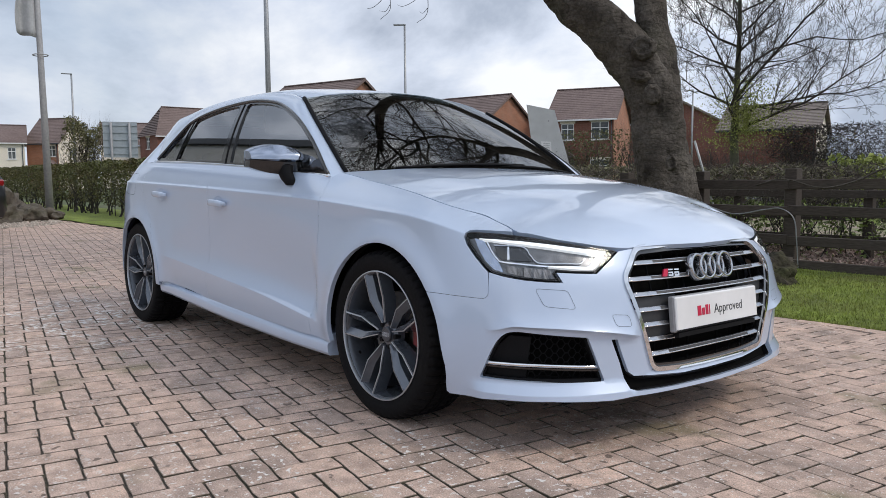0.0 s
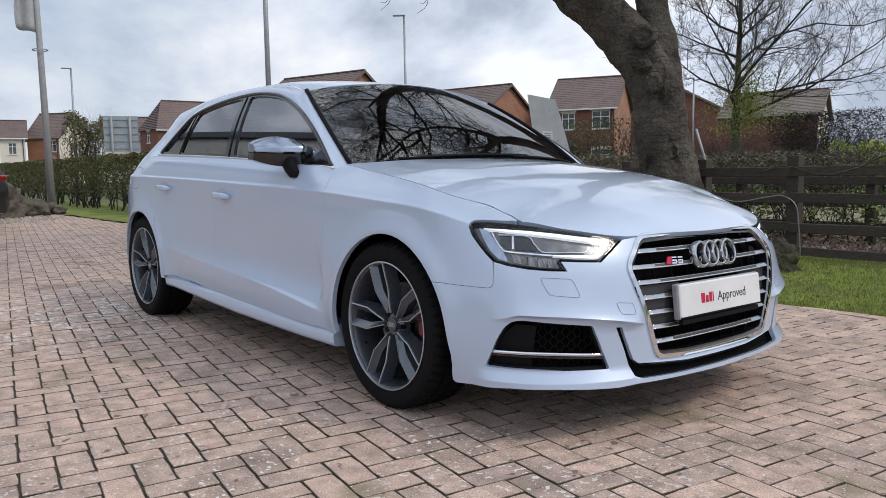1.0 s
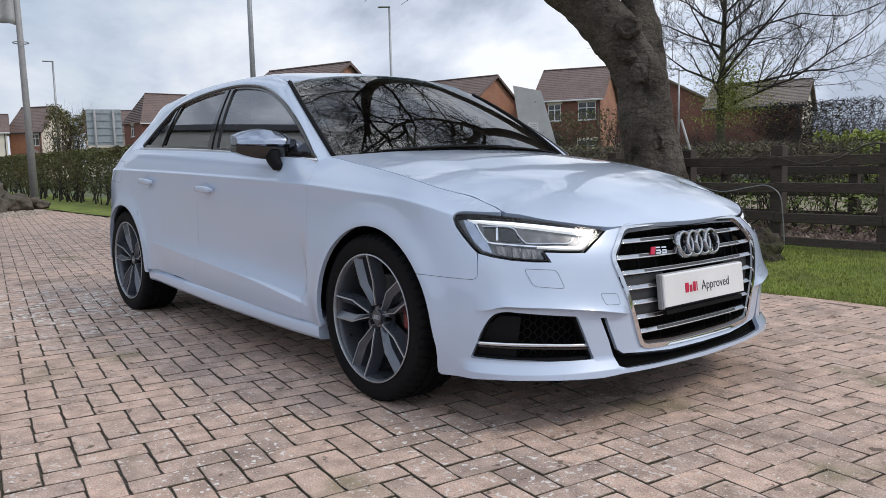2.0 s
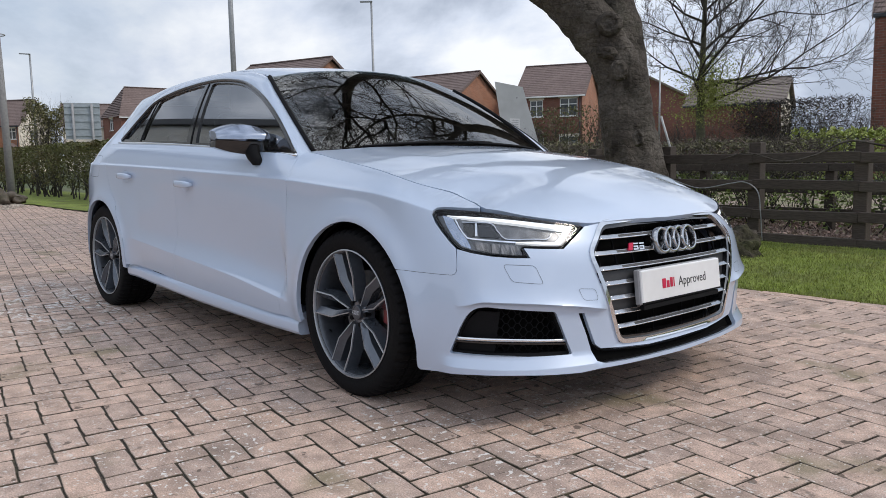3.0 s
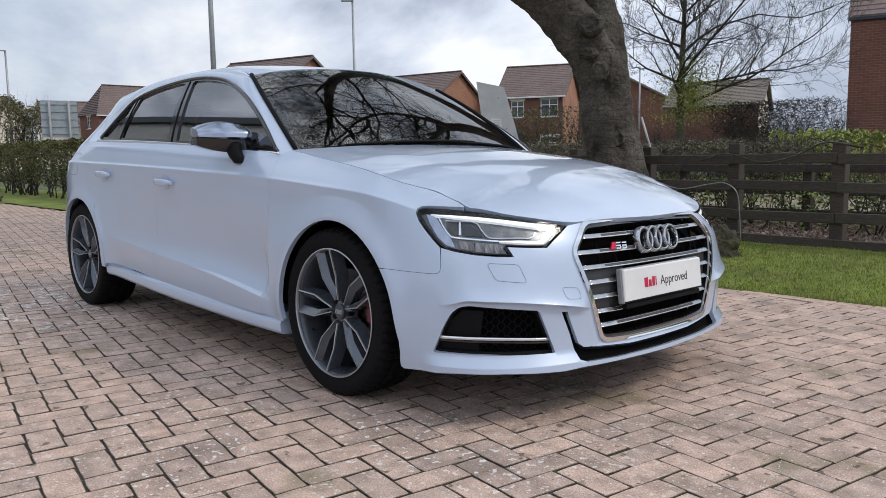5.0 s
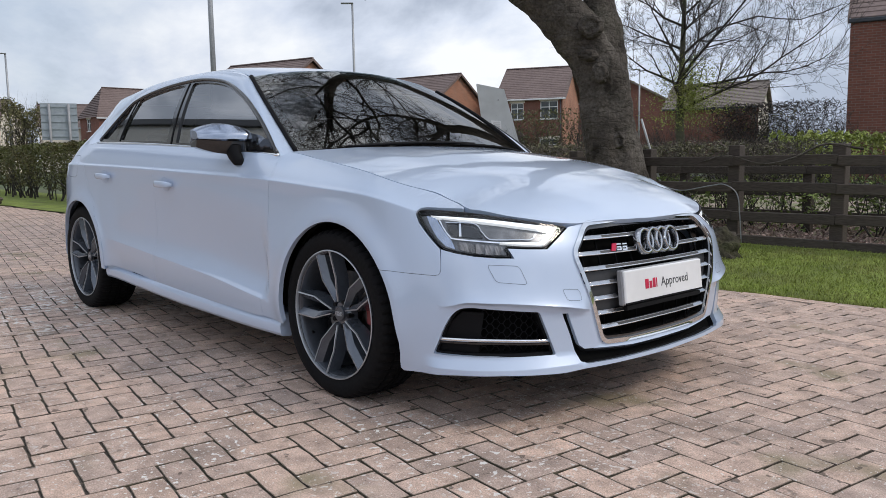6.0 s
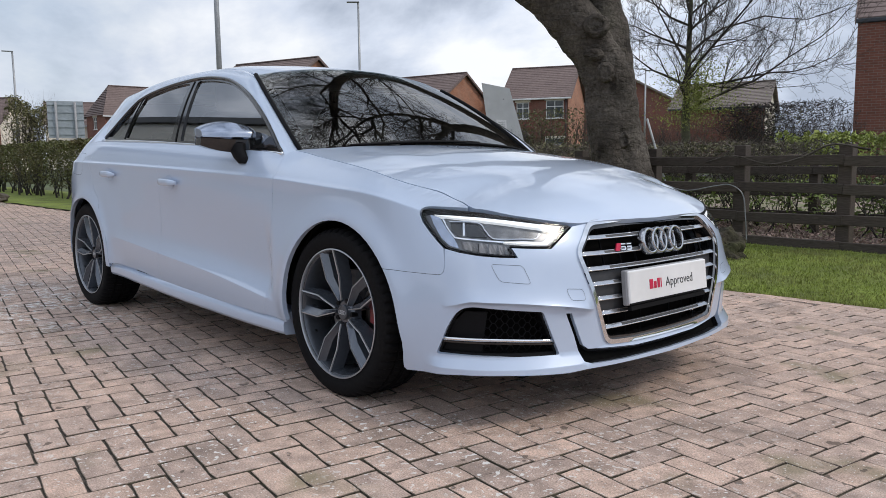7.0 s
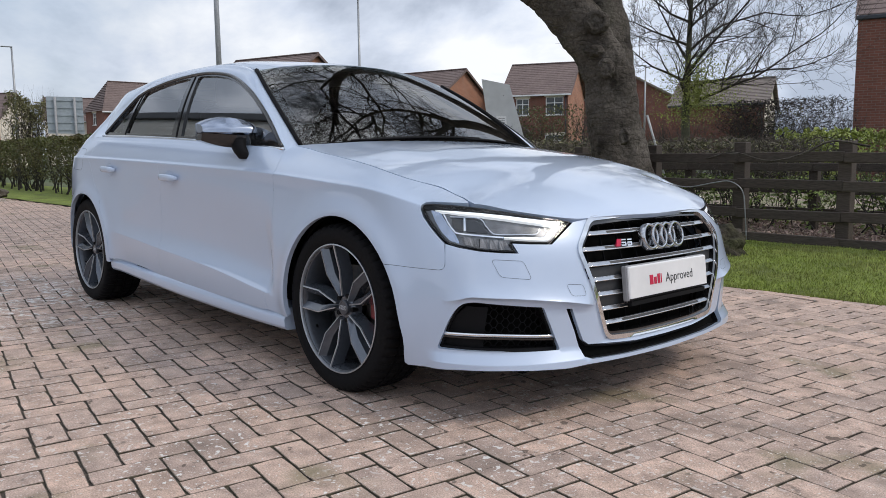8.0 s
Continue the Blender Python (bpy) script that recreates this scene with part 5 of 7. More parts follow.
def make_outline():
    """The plan outline from the tail's middle round the side to the nose's middle, as (s, x, y); s = x along the side."""
    pts = []
    for k in range(61):
        a = math.pi / 2 * k / 60
        pts.append((FRONT_X + FRONT_A * math.sin(a) ** (2 / FRONT_N), SIDE_W * math.cos(a) ** (2 / FRONT_N) if k < 60 else 0.0))
    front, s = [], FRONT_X
    for k, p in enumerate(pts):
        if k:
            s += math.hypot(p[0] - pts[k - 1][0], p[1] - pts[k - 1][1])
        front.append((s, p[0], p[1]))
    pts = []
    for k in range(61):
        a = math.pi / 2 * k / 60
        pts.append((REAR_X - REAR_A * math.sin(a) ** (2 / REAR_N), SIDE_W * math.cos(a) ** (2 / REAR_N) if k < 60 else 0.0))
    rear, s = [], REAR_X
    for k, p in enumerate(pts):
        if k:
            s -= math.hypot(p[0] - pts[k - 1][0], p[1] - pts[k - 1][1])
        rear.append((s, p[0], p[1]))
    return rear[::-1] + front


OUTLINE = make_outline()
S_NOSE, S_TAIL = OUTLINE[-1][0], OUTLINE[0][0]
OUT_S = [o[0] for o in OUTLINE]
OUT_X = [o[1] for o in OUTLINE]
OUT_Y = [o[2] for o in OUTLINE]


def outline(s):
    s = min(S_NOSE, max(S_TAIL, s))
    return float(np.interp(s, OUT_S, OUT_X)), float(np.interp(s, OUT_S, OUT_Y))


SHOULDER = [(-3.3, 0.895), (-2.48, 0.878), (-1.37, 0.847), (-0.79, 0.827), (-0.40, 0.811), (0.055, 0.78), (0.345, 0.744), (0.446, 0.716), (0.7, 0.69), (1.3, 0.675)]
WING_RISE = [(-0.5, 0.115), (-0.1, 0.09), (0.22, 0.067), (0.36, 0.05), (0.56, 0.03)]     # from the shoulder up to the bonnet's gap
LOW_FOLD = [(-2.6, 0.480), (-2.09, 0.455), (-1.44, 0.407), (-0.85, 0.360), (-0.485, 0.317), (-0.2, 0.29)]      # the rising fold low on the doors


def side_off(s, z):
    """How far the side lies inside the widest line: a crisp shoulder, a hollow below it, a proud fold low on the doors."""
    rise = z - lerp_table(SHOULDER, s)
    soft = 0.0014
    up = soft * math.log(1 + math.exp(max(-30.0, rise / soft))) if rise < 0.03 else rise
    door = 0.29 * up + 1.9 * up * up + 0.0105 * (1 - math.exp(-up / 0.0040))
    u = min(1.7, up / lerp_table(WING_RISE, s))
    wing = 0.143 * (0.36 * u + 0.58 * u ** 2.2) + 0.0105 * (1 - math.exp(-up / 0.0042)) * (1 - smooth(0.28, 0.46, s)) + 0.0085 * u * smooth(0.28, 0.46, s)
    w = smooth(-0.62, -0.30, s)
    off = door * (1 - w) + wing * w
    down = max(0.0, -rise)
    off += 0.0060 * (1 - math.exp(-(math.sqrt(down * down + 0.004 ** 2) - 0.004) / 0.045)) * (1 - 0.75 * smooth(0.0, 0.35, s))
    off -= 0.008 * smooth(-0.10, -0.34, rise)
    t = lerp_table(LOW_FOLD, s) - z
    inside_doors = smooth(-2.25, -2.0, s) * smooth(-0.40, -0.50, s)
    amp = (0.012 + 0.032 * smooth(-2.0, -0.6, s)) * inside_doors
    if t < 0:
        off += amp * (1 - math.exp(t / 0.040)) * (1 - smooth(0.06, 0.40, -t))
    else:
        off += amp * 0.0 + (0.05 * t + 0.7 * t * t) * inside_doors
    off += (1 - inside_doors) * 0.9 * max(0.0, 0.36 - z) ** 2
    return off


FRONT_OFF = [(0.08, 0.03), (0.13, 0.0), (0.20, 0.0), (0.40, 0.002), (0.50, 0.012), (0.58, 0.032), (0.64, 0.062), (0.69, 0.095), (0.73, 0.13), (0.77, 0.17), (0.85, 0.28)]


RIDGE_Z = [(0.45, 0.405), (0.55, 0.409), (0.606, 0.4195), (0.634, 0.4275), (0.68, 0.4285), (0.753, 0.4255), (0.903, 0.4115), (1.01, 0.396), (1.075, 0.384), (1.2, 0.38)]


def body_off(s, z):
    w = smooth(0.25, 0.85, s)
    off = side_off(s, z) * (1 - w) + lerp_table(FRONT_OFF, z) * w
    for cx in (0.03, -WHEELBASE + 0.03):       # flared wheel arches
        r = math.hypot(s - cx, z - HUB_Z)
        off -= 0.016 * math.exp(-((r - 0.355) / 0.055) ** 2) * smooth(0.05, 0.3, z) * (1 - 0.6 * smooth(0.3, 0.5, s))
    # a sharp ridge over the side intake, and a lip that stands out along the foot
    dz = z - lerp_table(RIDGE_Z, s)
    off -= 0.024 * smooth(0.53, 0.67, s) * (1 - smooth(1.02, 1.10, s)) * (math.exp(-dz / 0.042) if dz > 0 else math.exp(dz / 0.0085))
    off -= smooth(0.46, 0.55, s) * 0.020 * min(1.0, max(0.0, (0.247 - z) / 0.038))
    if s < -2.3:
        off += 0.05 * smooth(-2.3, -3.2, s) * smooth(0.75, 1.0, z)
    return off


def body(s, z):
    """The lower body's skin on the car's right-hand side at outline position s and height z."""
    x, y = outline(s)
    x0, y0 = outline(s - 0.004)
    x1, y1 = outline(s + 0.004)
    tx, ty = x1 - x0, y1 - y0
    if s >= S_NOSE - 0.004:
        tx, ty = 0.0, -1.0
    if s <= S_TAIL + 0.004:
        tx, ty = 0.0, 1.0
    l = math.hypot(tx, ty) or 1.0
    nx, ny = -ty / l, tx / l
    off = body_off(s, z)
    return (x - nx * off, -max(0.0, y - ny * off), z)


GLASS_BELT = [(-3.3, 0.70), (-2.6, 0.765), (-1.5, 0.80), (-0.4, 0.805)]


def glass_side(x, z):
    """The side windows' skin: half width at x and z."""
    belt = lerp_table(GLASS_BELT, x)
    h = max(0.0, z - 0.93)
    return (x, -(belt - 0.30 * h - 0.48 * h * h), z)


BONNET_LINE = [(-0.42, 0.922), (-0.266, 0.896), (-0.105, 0.873), (0.077, 0.846), (0.235, 0.816), (0.388, 0.779), (0.496, 0.748), (0.629, 0.718)]     # gap between wing and bonnet
GAP_POINTS = [body(*q) for q in BONNET_LINE]
HOOD_MID = [(-0.60, 0.985), (-0.3, 0.951), (0.0, 0.917), (0.3, 0.866), (0.5, 0.812), (0.65, 0.755), (0.74, 0.708), (0.797, 0.667), (0.9, 0.58)]
HOOD_EDGE = [(q[0], q[2]) for q in GAP_POINTS] + [(0.637, 0.678), (0.703, 0.636), (0.748, 0.591), (0.797, 0.53)]
HOOD_HALF = [(q[0], -q[1]) for q in GAP_POINTS] + [(0.68, 0.69), (0.8, 0.69)]


def hood(x, y):
    """The bonnet: crowned between its side edges, with a soft fold along each side."""
    a = abs(y) / lerp_table(HOOD_HALF, x)
    mid, edge = lerp_table(HOOD_MID, x), lerp_table(HOOD_EDGE, x)
    fold = 0.0025 * math.exp(-((a - 0.66) / 0.12) ** 2) * smooth(0.75, 0.2, x) * (1 if x < 0.75 else 0)
    return (x, y, mid - (mid - edge) * a ** 2.4 + fold)


ROOF_MID = [(-3.35, 1.22), (-3.2, 1.285), (-2.8, 1.345), (-2.2, 1.388), (-1.6, 1.40), (-1.2, 1.382), (-0.95, 1.345), (-0.8, 1.31)]


def roof(x, y):
    a = abs(y)
    return (x, y, lerp_table(ROOF_MID, x) - 0.10 * a * a - 0.9 * max(0.0, a - 0.42) ** 2.2 - 0.026 * (a / 0.605) ** 2 * smooth(-1.40, -1.0, x))


def screen(p, q):
    """The windscreen's skin: p from -1 (right) to 1 (left), q from 0 (bottom) to 1 (top)."""
    c = 1 - p * p
    x = (-0.445 + 0.13 * c) * (1 - q) + (-1.015 + 0.06 * c) * q
    y = p * ((0.735 * (1 - q) + 0.605 * q) + 0.015 * q * (1 - q) * 4)
    z = (0.922 + 0.038 * c) * (1 - q) + (1.285 + 0.06 * c) * q + 0.018 * q * (1 - q) * 4
    return (x, y, z)


def body_full(s, z):
    """The skin right round the nose: past the middle it is the other side's mirror image."""
    if s <= S_NOSE:
        return body(s, z)
    x, y, zz = body(2 * S_NOSE - s, z)
    return (x, -y, zz)


def other(poly):
    return [(2 * S_NOSE - s, z) for s, z in poly][::-1]


def arc(cx, cz, r, a0, a1, n=14):
    return [(cx + r * math.cos(radians(a0 + (a1 - a0) * k / n)), cz + r * math.sin(radians(a0 + (a1 - a0) * k / n))) for k in range(n + 1)]


BELT = [(-3.3, 1.03), (-2.65, 1.006), (-1.45, 0.964), (-0.455, 0.912)]
ARCH_F, ARCH_R, ARCH_RAD = 0.03, -2.595, 0.350
CAMBER = radians(0.85)      # the paving falls away beyond the near wheels, and the car leans with it
car = thing("hatchback_car", pose(0, -0.87, 0) @ Matrix.Rotation(-CAMBER, 4, "X") @ pose(0, 0.87, 0), "white five-door hatchback with grey alloy wheels on block paving", "car")

# outlines in (position along the skin, height)
LAMP_TOP = [(0.4486, 0.7032), (0.4504, 0.7195), (0.4695, 0.7228), (0.5353, 0.7187), (0.6553, 0.7098), (0.774, 0.6966), (0.889, 0.6804), (1.0061, 0.6644), (1.0365, 0.6595)]
LAMP_LOW = [(0.9604, 0.6174), (0.9230, 0.5940), (0.8442, 0.5967), (0.7718, 0.6001), (0.7915, 0.5699), (0.7402, 0.5708), (0.6631, 0.5765), (0.5954, 0.5865), (0.5454, 0.5979), (0.5188, 0.6207), (0.4895, 0.6491), (0.4617, 0.6796)]
LAMP = round_poly(LAMP_TOP + LAMP_LOW, [0.02, 0.012, 0.02] + [0.04] * 5 + [0.008, 0.03, 0.014, 0.03, 0.006, 0.006] + [0.04] * 7, 5)
DOOR_GAP = spline([(-0.435, 0.907), (-0.405, 0.81), (-0.425, 0.62), (-0.465, 0.42), (-0.487, 0.31), (-0.478, 0.245)], 4)
BONNET_GAP = spline(BONNET_LINE, 4)
FOLDS = [[(-3.2 + 0.02 * k, lerp_table(SHOULDER, -3.2 + 0.02 * k)) for k in range(190)], [(-2.1 + 0.02 * k, lerp_table(LOW_FOLD, -2.1 + 0.02 * k)) for k in range(82)]]
JOINT = [(0.30, 0.515), (0.35, 0.5150), (0.4025, 0.5120), (0.50, 0.5098), (0.530, 0.5095), (0.541, 0.5125), (0.5475, 0.520), (0.549, 0.531), (0.5475, 0.560), (0.5455, 0.592)]
INTAKE = round_poly([(0.523, 0.2515), (0.5443, 0.2958), (0.563, 0.3407), (0.5882, 0.3833), (0.6137, 0.4053), (0.648, 0.4110), (0.8778, 0.3899), (0.9417, 0.2460)], [0.008, 0.03, 0.03, 0.03, 0.03, 0.03, 0.010, 0.008])
BUMPER_RIDGE = [(0.56 + 0.02 * k, lerp_table(RIDGE_Z, 0.56 + 0.02 * k)) for k in range(27)]
BUMPER_LIP = [(0.40 + 0.03 * k, 0.2085) for k in range(22)]
GRILLE_R = [(S_NOSE, 0.668), (1.30, 0.668), (1.118, 0.662), (1.026, 0.573), (1.145, 0.264), (1.30, 0.254), (S_NOSE, 0.252)]
GRILLE = round_poly(GRILLE_R[:-1] + other(GRILLE_R)[:-1], 0.03, 5)


def bead(name, surf, line, radius, material, parent, lift=0.004, mirror=False, label="", sides=8):
    """A rounded moulding that follows a line on the skin."""
    pts = []
    for a, b in line:
        e = 2e-3
        du = Vector(surf(a + e, b)) - Vector(surf(a - e, b))
        dv = Vector(surf(a, b + e)) - Vector(surf(a, b - e))
        q = Vector(surf(a, b)) + du.cross(dv).normalized() * lift
        pts.append(Vector((q.x, -q.y, q.z)) if mirror else q)
    return tube(name, pts, radius, material, parent, sides, False, label)


def build_front():
    right = ([(S_NOSE, 0.182), (1.25, 0.187), (1.04, 0.190), (0.96, 0.186), (0.76, 0.192), (0.61, 0.190), (0.51, 0.183), (0.395, 0.175), (0.384, 0.183), (0.387, 0.207), (0.394, 0.240), (0.395, 0.275)]
             + arc(ARCH_F, 0.312, ARCH_RAD, 12, 35.3, 5) + JOINT[1:-1] + [(0.5454, 0.5945), (0.5954, 0.5828), (0.6631, 0.5728), (0.7402, 0.5670), (0.7975, 0.5655), (0.7775, 0.5965), (0.8442, 0.5930), (0.9245, 0.5902), (0.9622, 0.6140), (1.0395, 0.6570), (1.119, 0.664), (1.026, 0.573), (1.144, 0.262), (1.30, 0.250), (S_NOSE, 0.248)])
    slot_r = [(S_NOSE, 0.231), (1.30, 0.233), (1.157, 0.243), (1.06, 0.250), (1.036, 0.266), (1.02, 0.30), (0.985, 0.378), (0.964, 0.379), (1.0, 0.30), (1.030, 0.216), (1.06, 0.206), (1.217, 0.201), (S_NOSE, 0.198)]
    slot = slot_r[:-1] + other(slot_r)[:-1]
    bumper = patch("front_bumper", body_full, right[:-1] + other(right)[:-1], PAINT, car, step=0.020, gap=0.0007, depth=0.02,
                   holes=[slot, INTAKE, other(INTAKE)], lines=[BUMPER_RIDGE, other(BUMPER_RIDGE), BUMPER_LIP, other(BUMPER_LIP)])
    # near-black sheets stand for the shade within the slot and intakes
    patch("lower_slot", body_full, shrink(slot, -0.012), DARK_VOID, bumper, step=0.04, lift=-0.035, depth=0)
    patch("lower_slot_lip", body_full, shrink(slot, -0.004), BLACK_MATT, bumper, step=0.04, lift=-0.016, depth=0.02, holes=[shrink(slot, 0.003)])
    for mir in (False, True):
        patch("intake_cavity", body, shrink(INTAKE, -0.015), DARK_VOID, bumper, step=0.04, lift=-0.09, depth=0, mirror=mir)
        patch("intake_surround", body, shrink(INTAKE, -0.004), BLACK_MATT, bumper, step=0.03, lift=-0.018, depth=0.05, holes=[shrink(INTAKE, 0.007)], mirror=mir)
        patch("intake_blank", body, [(0.52, 0.25), (0.57, 0.35), (0.62, 0.392), (0.695, 0.389), (0.675, 0.25)], BLACK_MATT, bumper, step=0.03, lift=-0.030, depth=0.01, mirror=mir)
        # honeycomb: rows of slanting and level slats
        v, f = [], []
        for row in range(10):
            z = 0.253 + 0.0150 * row
            line, s = [], 0.68
            while s < 0.935 - max(0.0, (row - 2) * 0.008):
                k = len(line)
                line.append(Vector(body(s, z + (0.0073 if (k + 2 * row) % 4 < 2 else -0.0073))) + Vector((-0.034, 0.022, 0)))
                s += 0.0095
            tube_lists(v, f, line, [0.0021] * len(line), 4)
        if mir:
            v = [Vector((q.x, -q.y, q.z)) for q in v]
            f = [q[::-1] for q in f]
        from_lists("intake_mesh", v, f, BLACK_MATT, bumper)
        bead("intake_blade", body, spline([(0.545, 0.302), (0.65, 0.302), (0.76, 0.300), (0.925, 0.291)], 8), 0.0065, CHROME, bumper, -0.010, mir)
        strip("intake_blade_base", body, spline([(0.545, 0.292), (0.65, 0.291), (0.76, 0.289), (0.925, 0.280)], 6), 0.006, BLACK_GLOSS, bumper, lift=-0.010, depth=0.02, mirror=mir)
        # headlamp-washer flap and towing-eye cover, drawn by their fine gaps
        for nm, loop in (("washer_flap_gap", round_poly([(0.703, 0.547), (0.812, 0.541), (0.838, 0.482), (0.734, 0.492)], 0.014)),
                         ("towing_cover_gap", round_poly([(0.961, 0.461), (1.029, 0.455), (1.037, 0.419), (0.976, 0.423)], 0.012))):
            patch(nm, body, shrink(loop, -0.0005), GAP_GREY, bumper, step=0.012, lift=0.0010, depth=0.0, holes=[shrink(loop, 0.0005)], mirror=mir)
    return bumper


def grille_half_width(z):
    """How far the grille reaches along the skin at height z (as s on the right)."""
    if z > 0.573:
        return 1.026 + (z - 0.573) / (0.662 - 0.573) * (1.118 - 1.026)
    return 1.026 + (0.573 - z) / (0.573 - 0.264) * (1.145 - 1.026)


def build_grille():
    def deep(s, z):
        return body_full(s, z)
    frame = patch("grille_frame", body_full, shrink(GRILLE, -0.0085), CHROME, car, step=0.02, lift=0.006, depth=0.05, holes=[shrink(GRILLE, 0.007)], label="chrome grille surround")
    patch("grille_rim", body_full, shrink(GRILLE, 0.006), BLACK_GLOSS, frame, step=0.03, lift=-0.004, depth=0.05, holes=[shrink(GRILLE, 0.017)])
    # grille_back: a near-black sheet for the shade behind the blades
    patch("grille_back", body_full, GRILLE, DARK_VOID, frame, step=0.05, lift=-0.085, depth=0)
    for k in range(7):
        z = 0.616 - 0.0505 * k
        s0 = grille_half_width(z) + 0.012
        s1 = 2 * S_NOSE - s0
        n = 30
        secs, edge, edge2 = [], [], []
        for i in range(n + 1):
            s = s0 + (s1 - s0) * i / n
            p = Vector(body_full(s, z))
            secs.append([(p.x - 0.008, p.y, p.z - 0.006), (p.x - 0.006, p.y, p.z - 0.003), (p.x - 0.012, p.y, p.z + 0.005), (p.x - 0.030, p.y, p.z + 0.003), (p.x - 0.034, p.y, p.z - 0.006)])
            edge.append(p + Vector((-0.006, 0, -0.005)))
            edge2.append(p + Vector((-0.012, 0, 0.0055)))
        blade = loft("grille_blade", secs, GREY_BLADE, frame, closed=True, caps=True)
        tube("blade_edge", edge, 0.0030, CHROME, frame, 6)
        tube("blade_top_edge", edge2, 0.0020, CHROME_SOFT, frame, 6)
        for a, b in ((0, 4), (n - 4, n)):      # polished end pieces
            loft("blade_tip", [[(q[0] + 0.0022, q[1], q[2]) for q in secs[i][:3]] for i in range(a, b + 1)], CHROME_SOFT, frame)
    for k in range(-4, 5):
        if abs(k) < 1:
            continue
        s = S_NOSE + 0.095 * k
        zs = [z for z in (0.65 - 0.01 * j for j in range(39)) if grille_half_width(z) + 0.02 < s < 2 * S_NOSE - grille_half_width(z) - 0.02]
        if len(zs) > 2:
            tube("grille_rib", [Vector(body_full(s, z)) + Vector((-0.045, 0, 0)) for z in (zs[0], sum(zs) / len(zs), zs[-1])], 0.004, BLACK_MATT, frame, 5)
    for sgn in (-1, 1):       # blank panels either side of the plate
        pts = [(S_NOSE + sgn * 0.20, 0.350), (S_NOSE + sgn * 0.395, 0.350), (S_NOSE + sgn * 0.44, 0.505), (S_NOSE + sgn * 0.20, 0.505)]
        patch("grille_blank", body_full, pts, GREY_BLADE, frame, step=0.05, lift=-0.022, depth=0.01)
    # four interlocked plain rings
    for k in range(4):
        y = -0.0855 + 0.057 * k
        lathe("ring", [(0.0375, 0.016), (0.0372, -0.004), (0.0385, -0.0075), (0.0425, -0.0090), (0.0465, -0.0078), (0.0488, -0.004), (0.0492, 0.016)], CHROME_SOFT, frame, 48, label="chrome ring").matrix_local = \
            Matrix.Translation((0.826 + 0.0012 * (k % 2), y, 0.590)) @ Matrix.Rotation(radians(-13), 4, "Y") @ Matrix.Rotation(radians(90), 4, "Z")
    box("ring_mount", (0.02, 0.20, 0.05), (0.797, 0, 0.590), BLACK_MATT, frame, bevel=0.008)
    # small badge: a red slanting block and two bright strokes
    mb = Matrix.Translation((0.803, -0.268, 0.578)) @ Matrix.Rotation(radians(-16), 4, "Z") @ Matrix.Rotation(radians(90), 4, "Z") @ Matrix.Rotation(radians(76), 4, "X")
    prism("badge_red_block", [(0, -0.013), (0.018, -0.013), (0.026, 0.013), (0.008, 0.013)], 0.006, mb, RED_PRINT, frame)
    for k, x in enumerate((0.024, 0.050)):
        for z in (-0.012, -0.0022, 0.0076):
            prism("badge_stroke", [(x, z), (x + 0.020, z), (x + 0.021, z + 0.0045), (x + 0.001, z + 0.0045)], 0.006, mb, CHROME, frame)
        prism("badge_stroke", [(x + 0.0155, -0.0075), (x + 0.0205, -0.0075), (x + 0.0205, -0.0022), (x + 0.0155, -0.0022)], 0.006, mb, CHROME, frame)
    # show plate
    pm = Matrix.Translation((0.858, 0, 0.441)) @ Matrix.Rotation(radians(-6.5), 4, "Y")
    plate = part("number_plate", bm_box(bmesh.new(), (0.012, 0.524, 0.116), (0, 0, 0), 0.004), PLATE_WHITE, car, "white show plate")
    plate.matrix_local = pm
    box("plate_holder", (0.022, 0.532, 0.122), (-0.014, 0, 0.0), PLATE_EDGE, plate, bevel=0.004)
    box("plate_edge", (0.004, 0.526, 0.006), (0.005, 0, -0.0555), BLACK_MATT, plate)
    box("holder_strip", (0.016, 0.50, 0.016), (-0.008, 0, -0.071), BLACK_MATT, plate)
    tm = Matrix.Translation((0.0065, 0, 0)) @ Matrix(((0, 0, 1, 0), (1, 0, 0, 0), (0, 1, 0, 0), (0, 0, 0, 1)))
    lettering("plate_word", "Approved", 0.047, tm @ Matrix.Translation((-0.034, -0.016, 0)), DARK_PRINT, plate)
    for x, w, h0, h1 in ((-0.138, 0.022, -0.016, 0.018), (-0.110, 0.016, -0.016, 0.009), (-0.088, 0.016, -0.016, 0.018), (-0.066, 0.005, -0.016, 0.017)):
        box("plate_mark", (0.0012, w, h1 - h0), (0.0068, x + w / 2, (h0 + h1) / 2), RED_PRINT, plate)


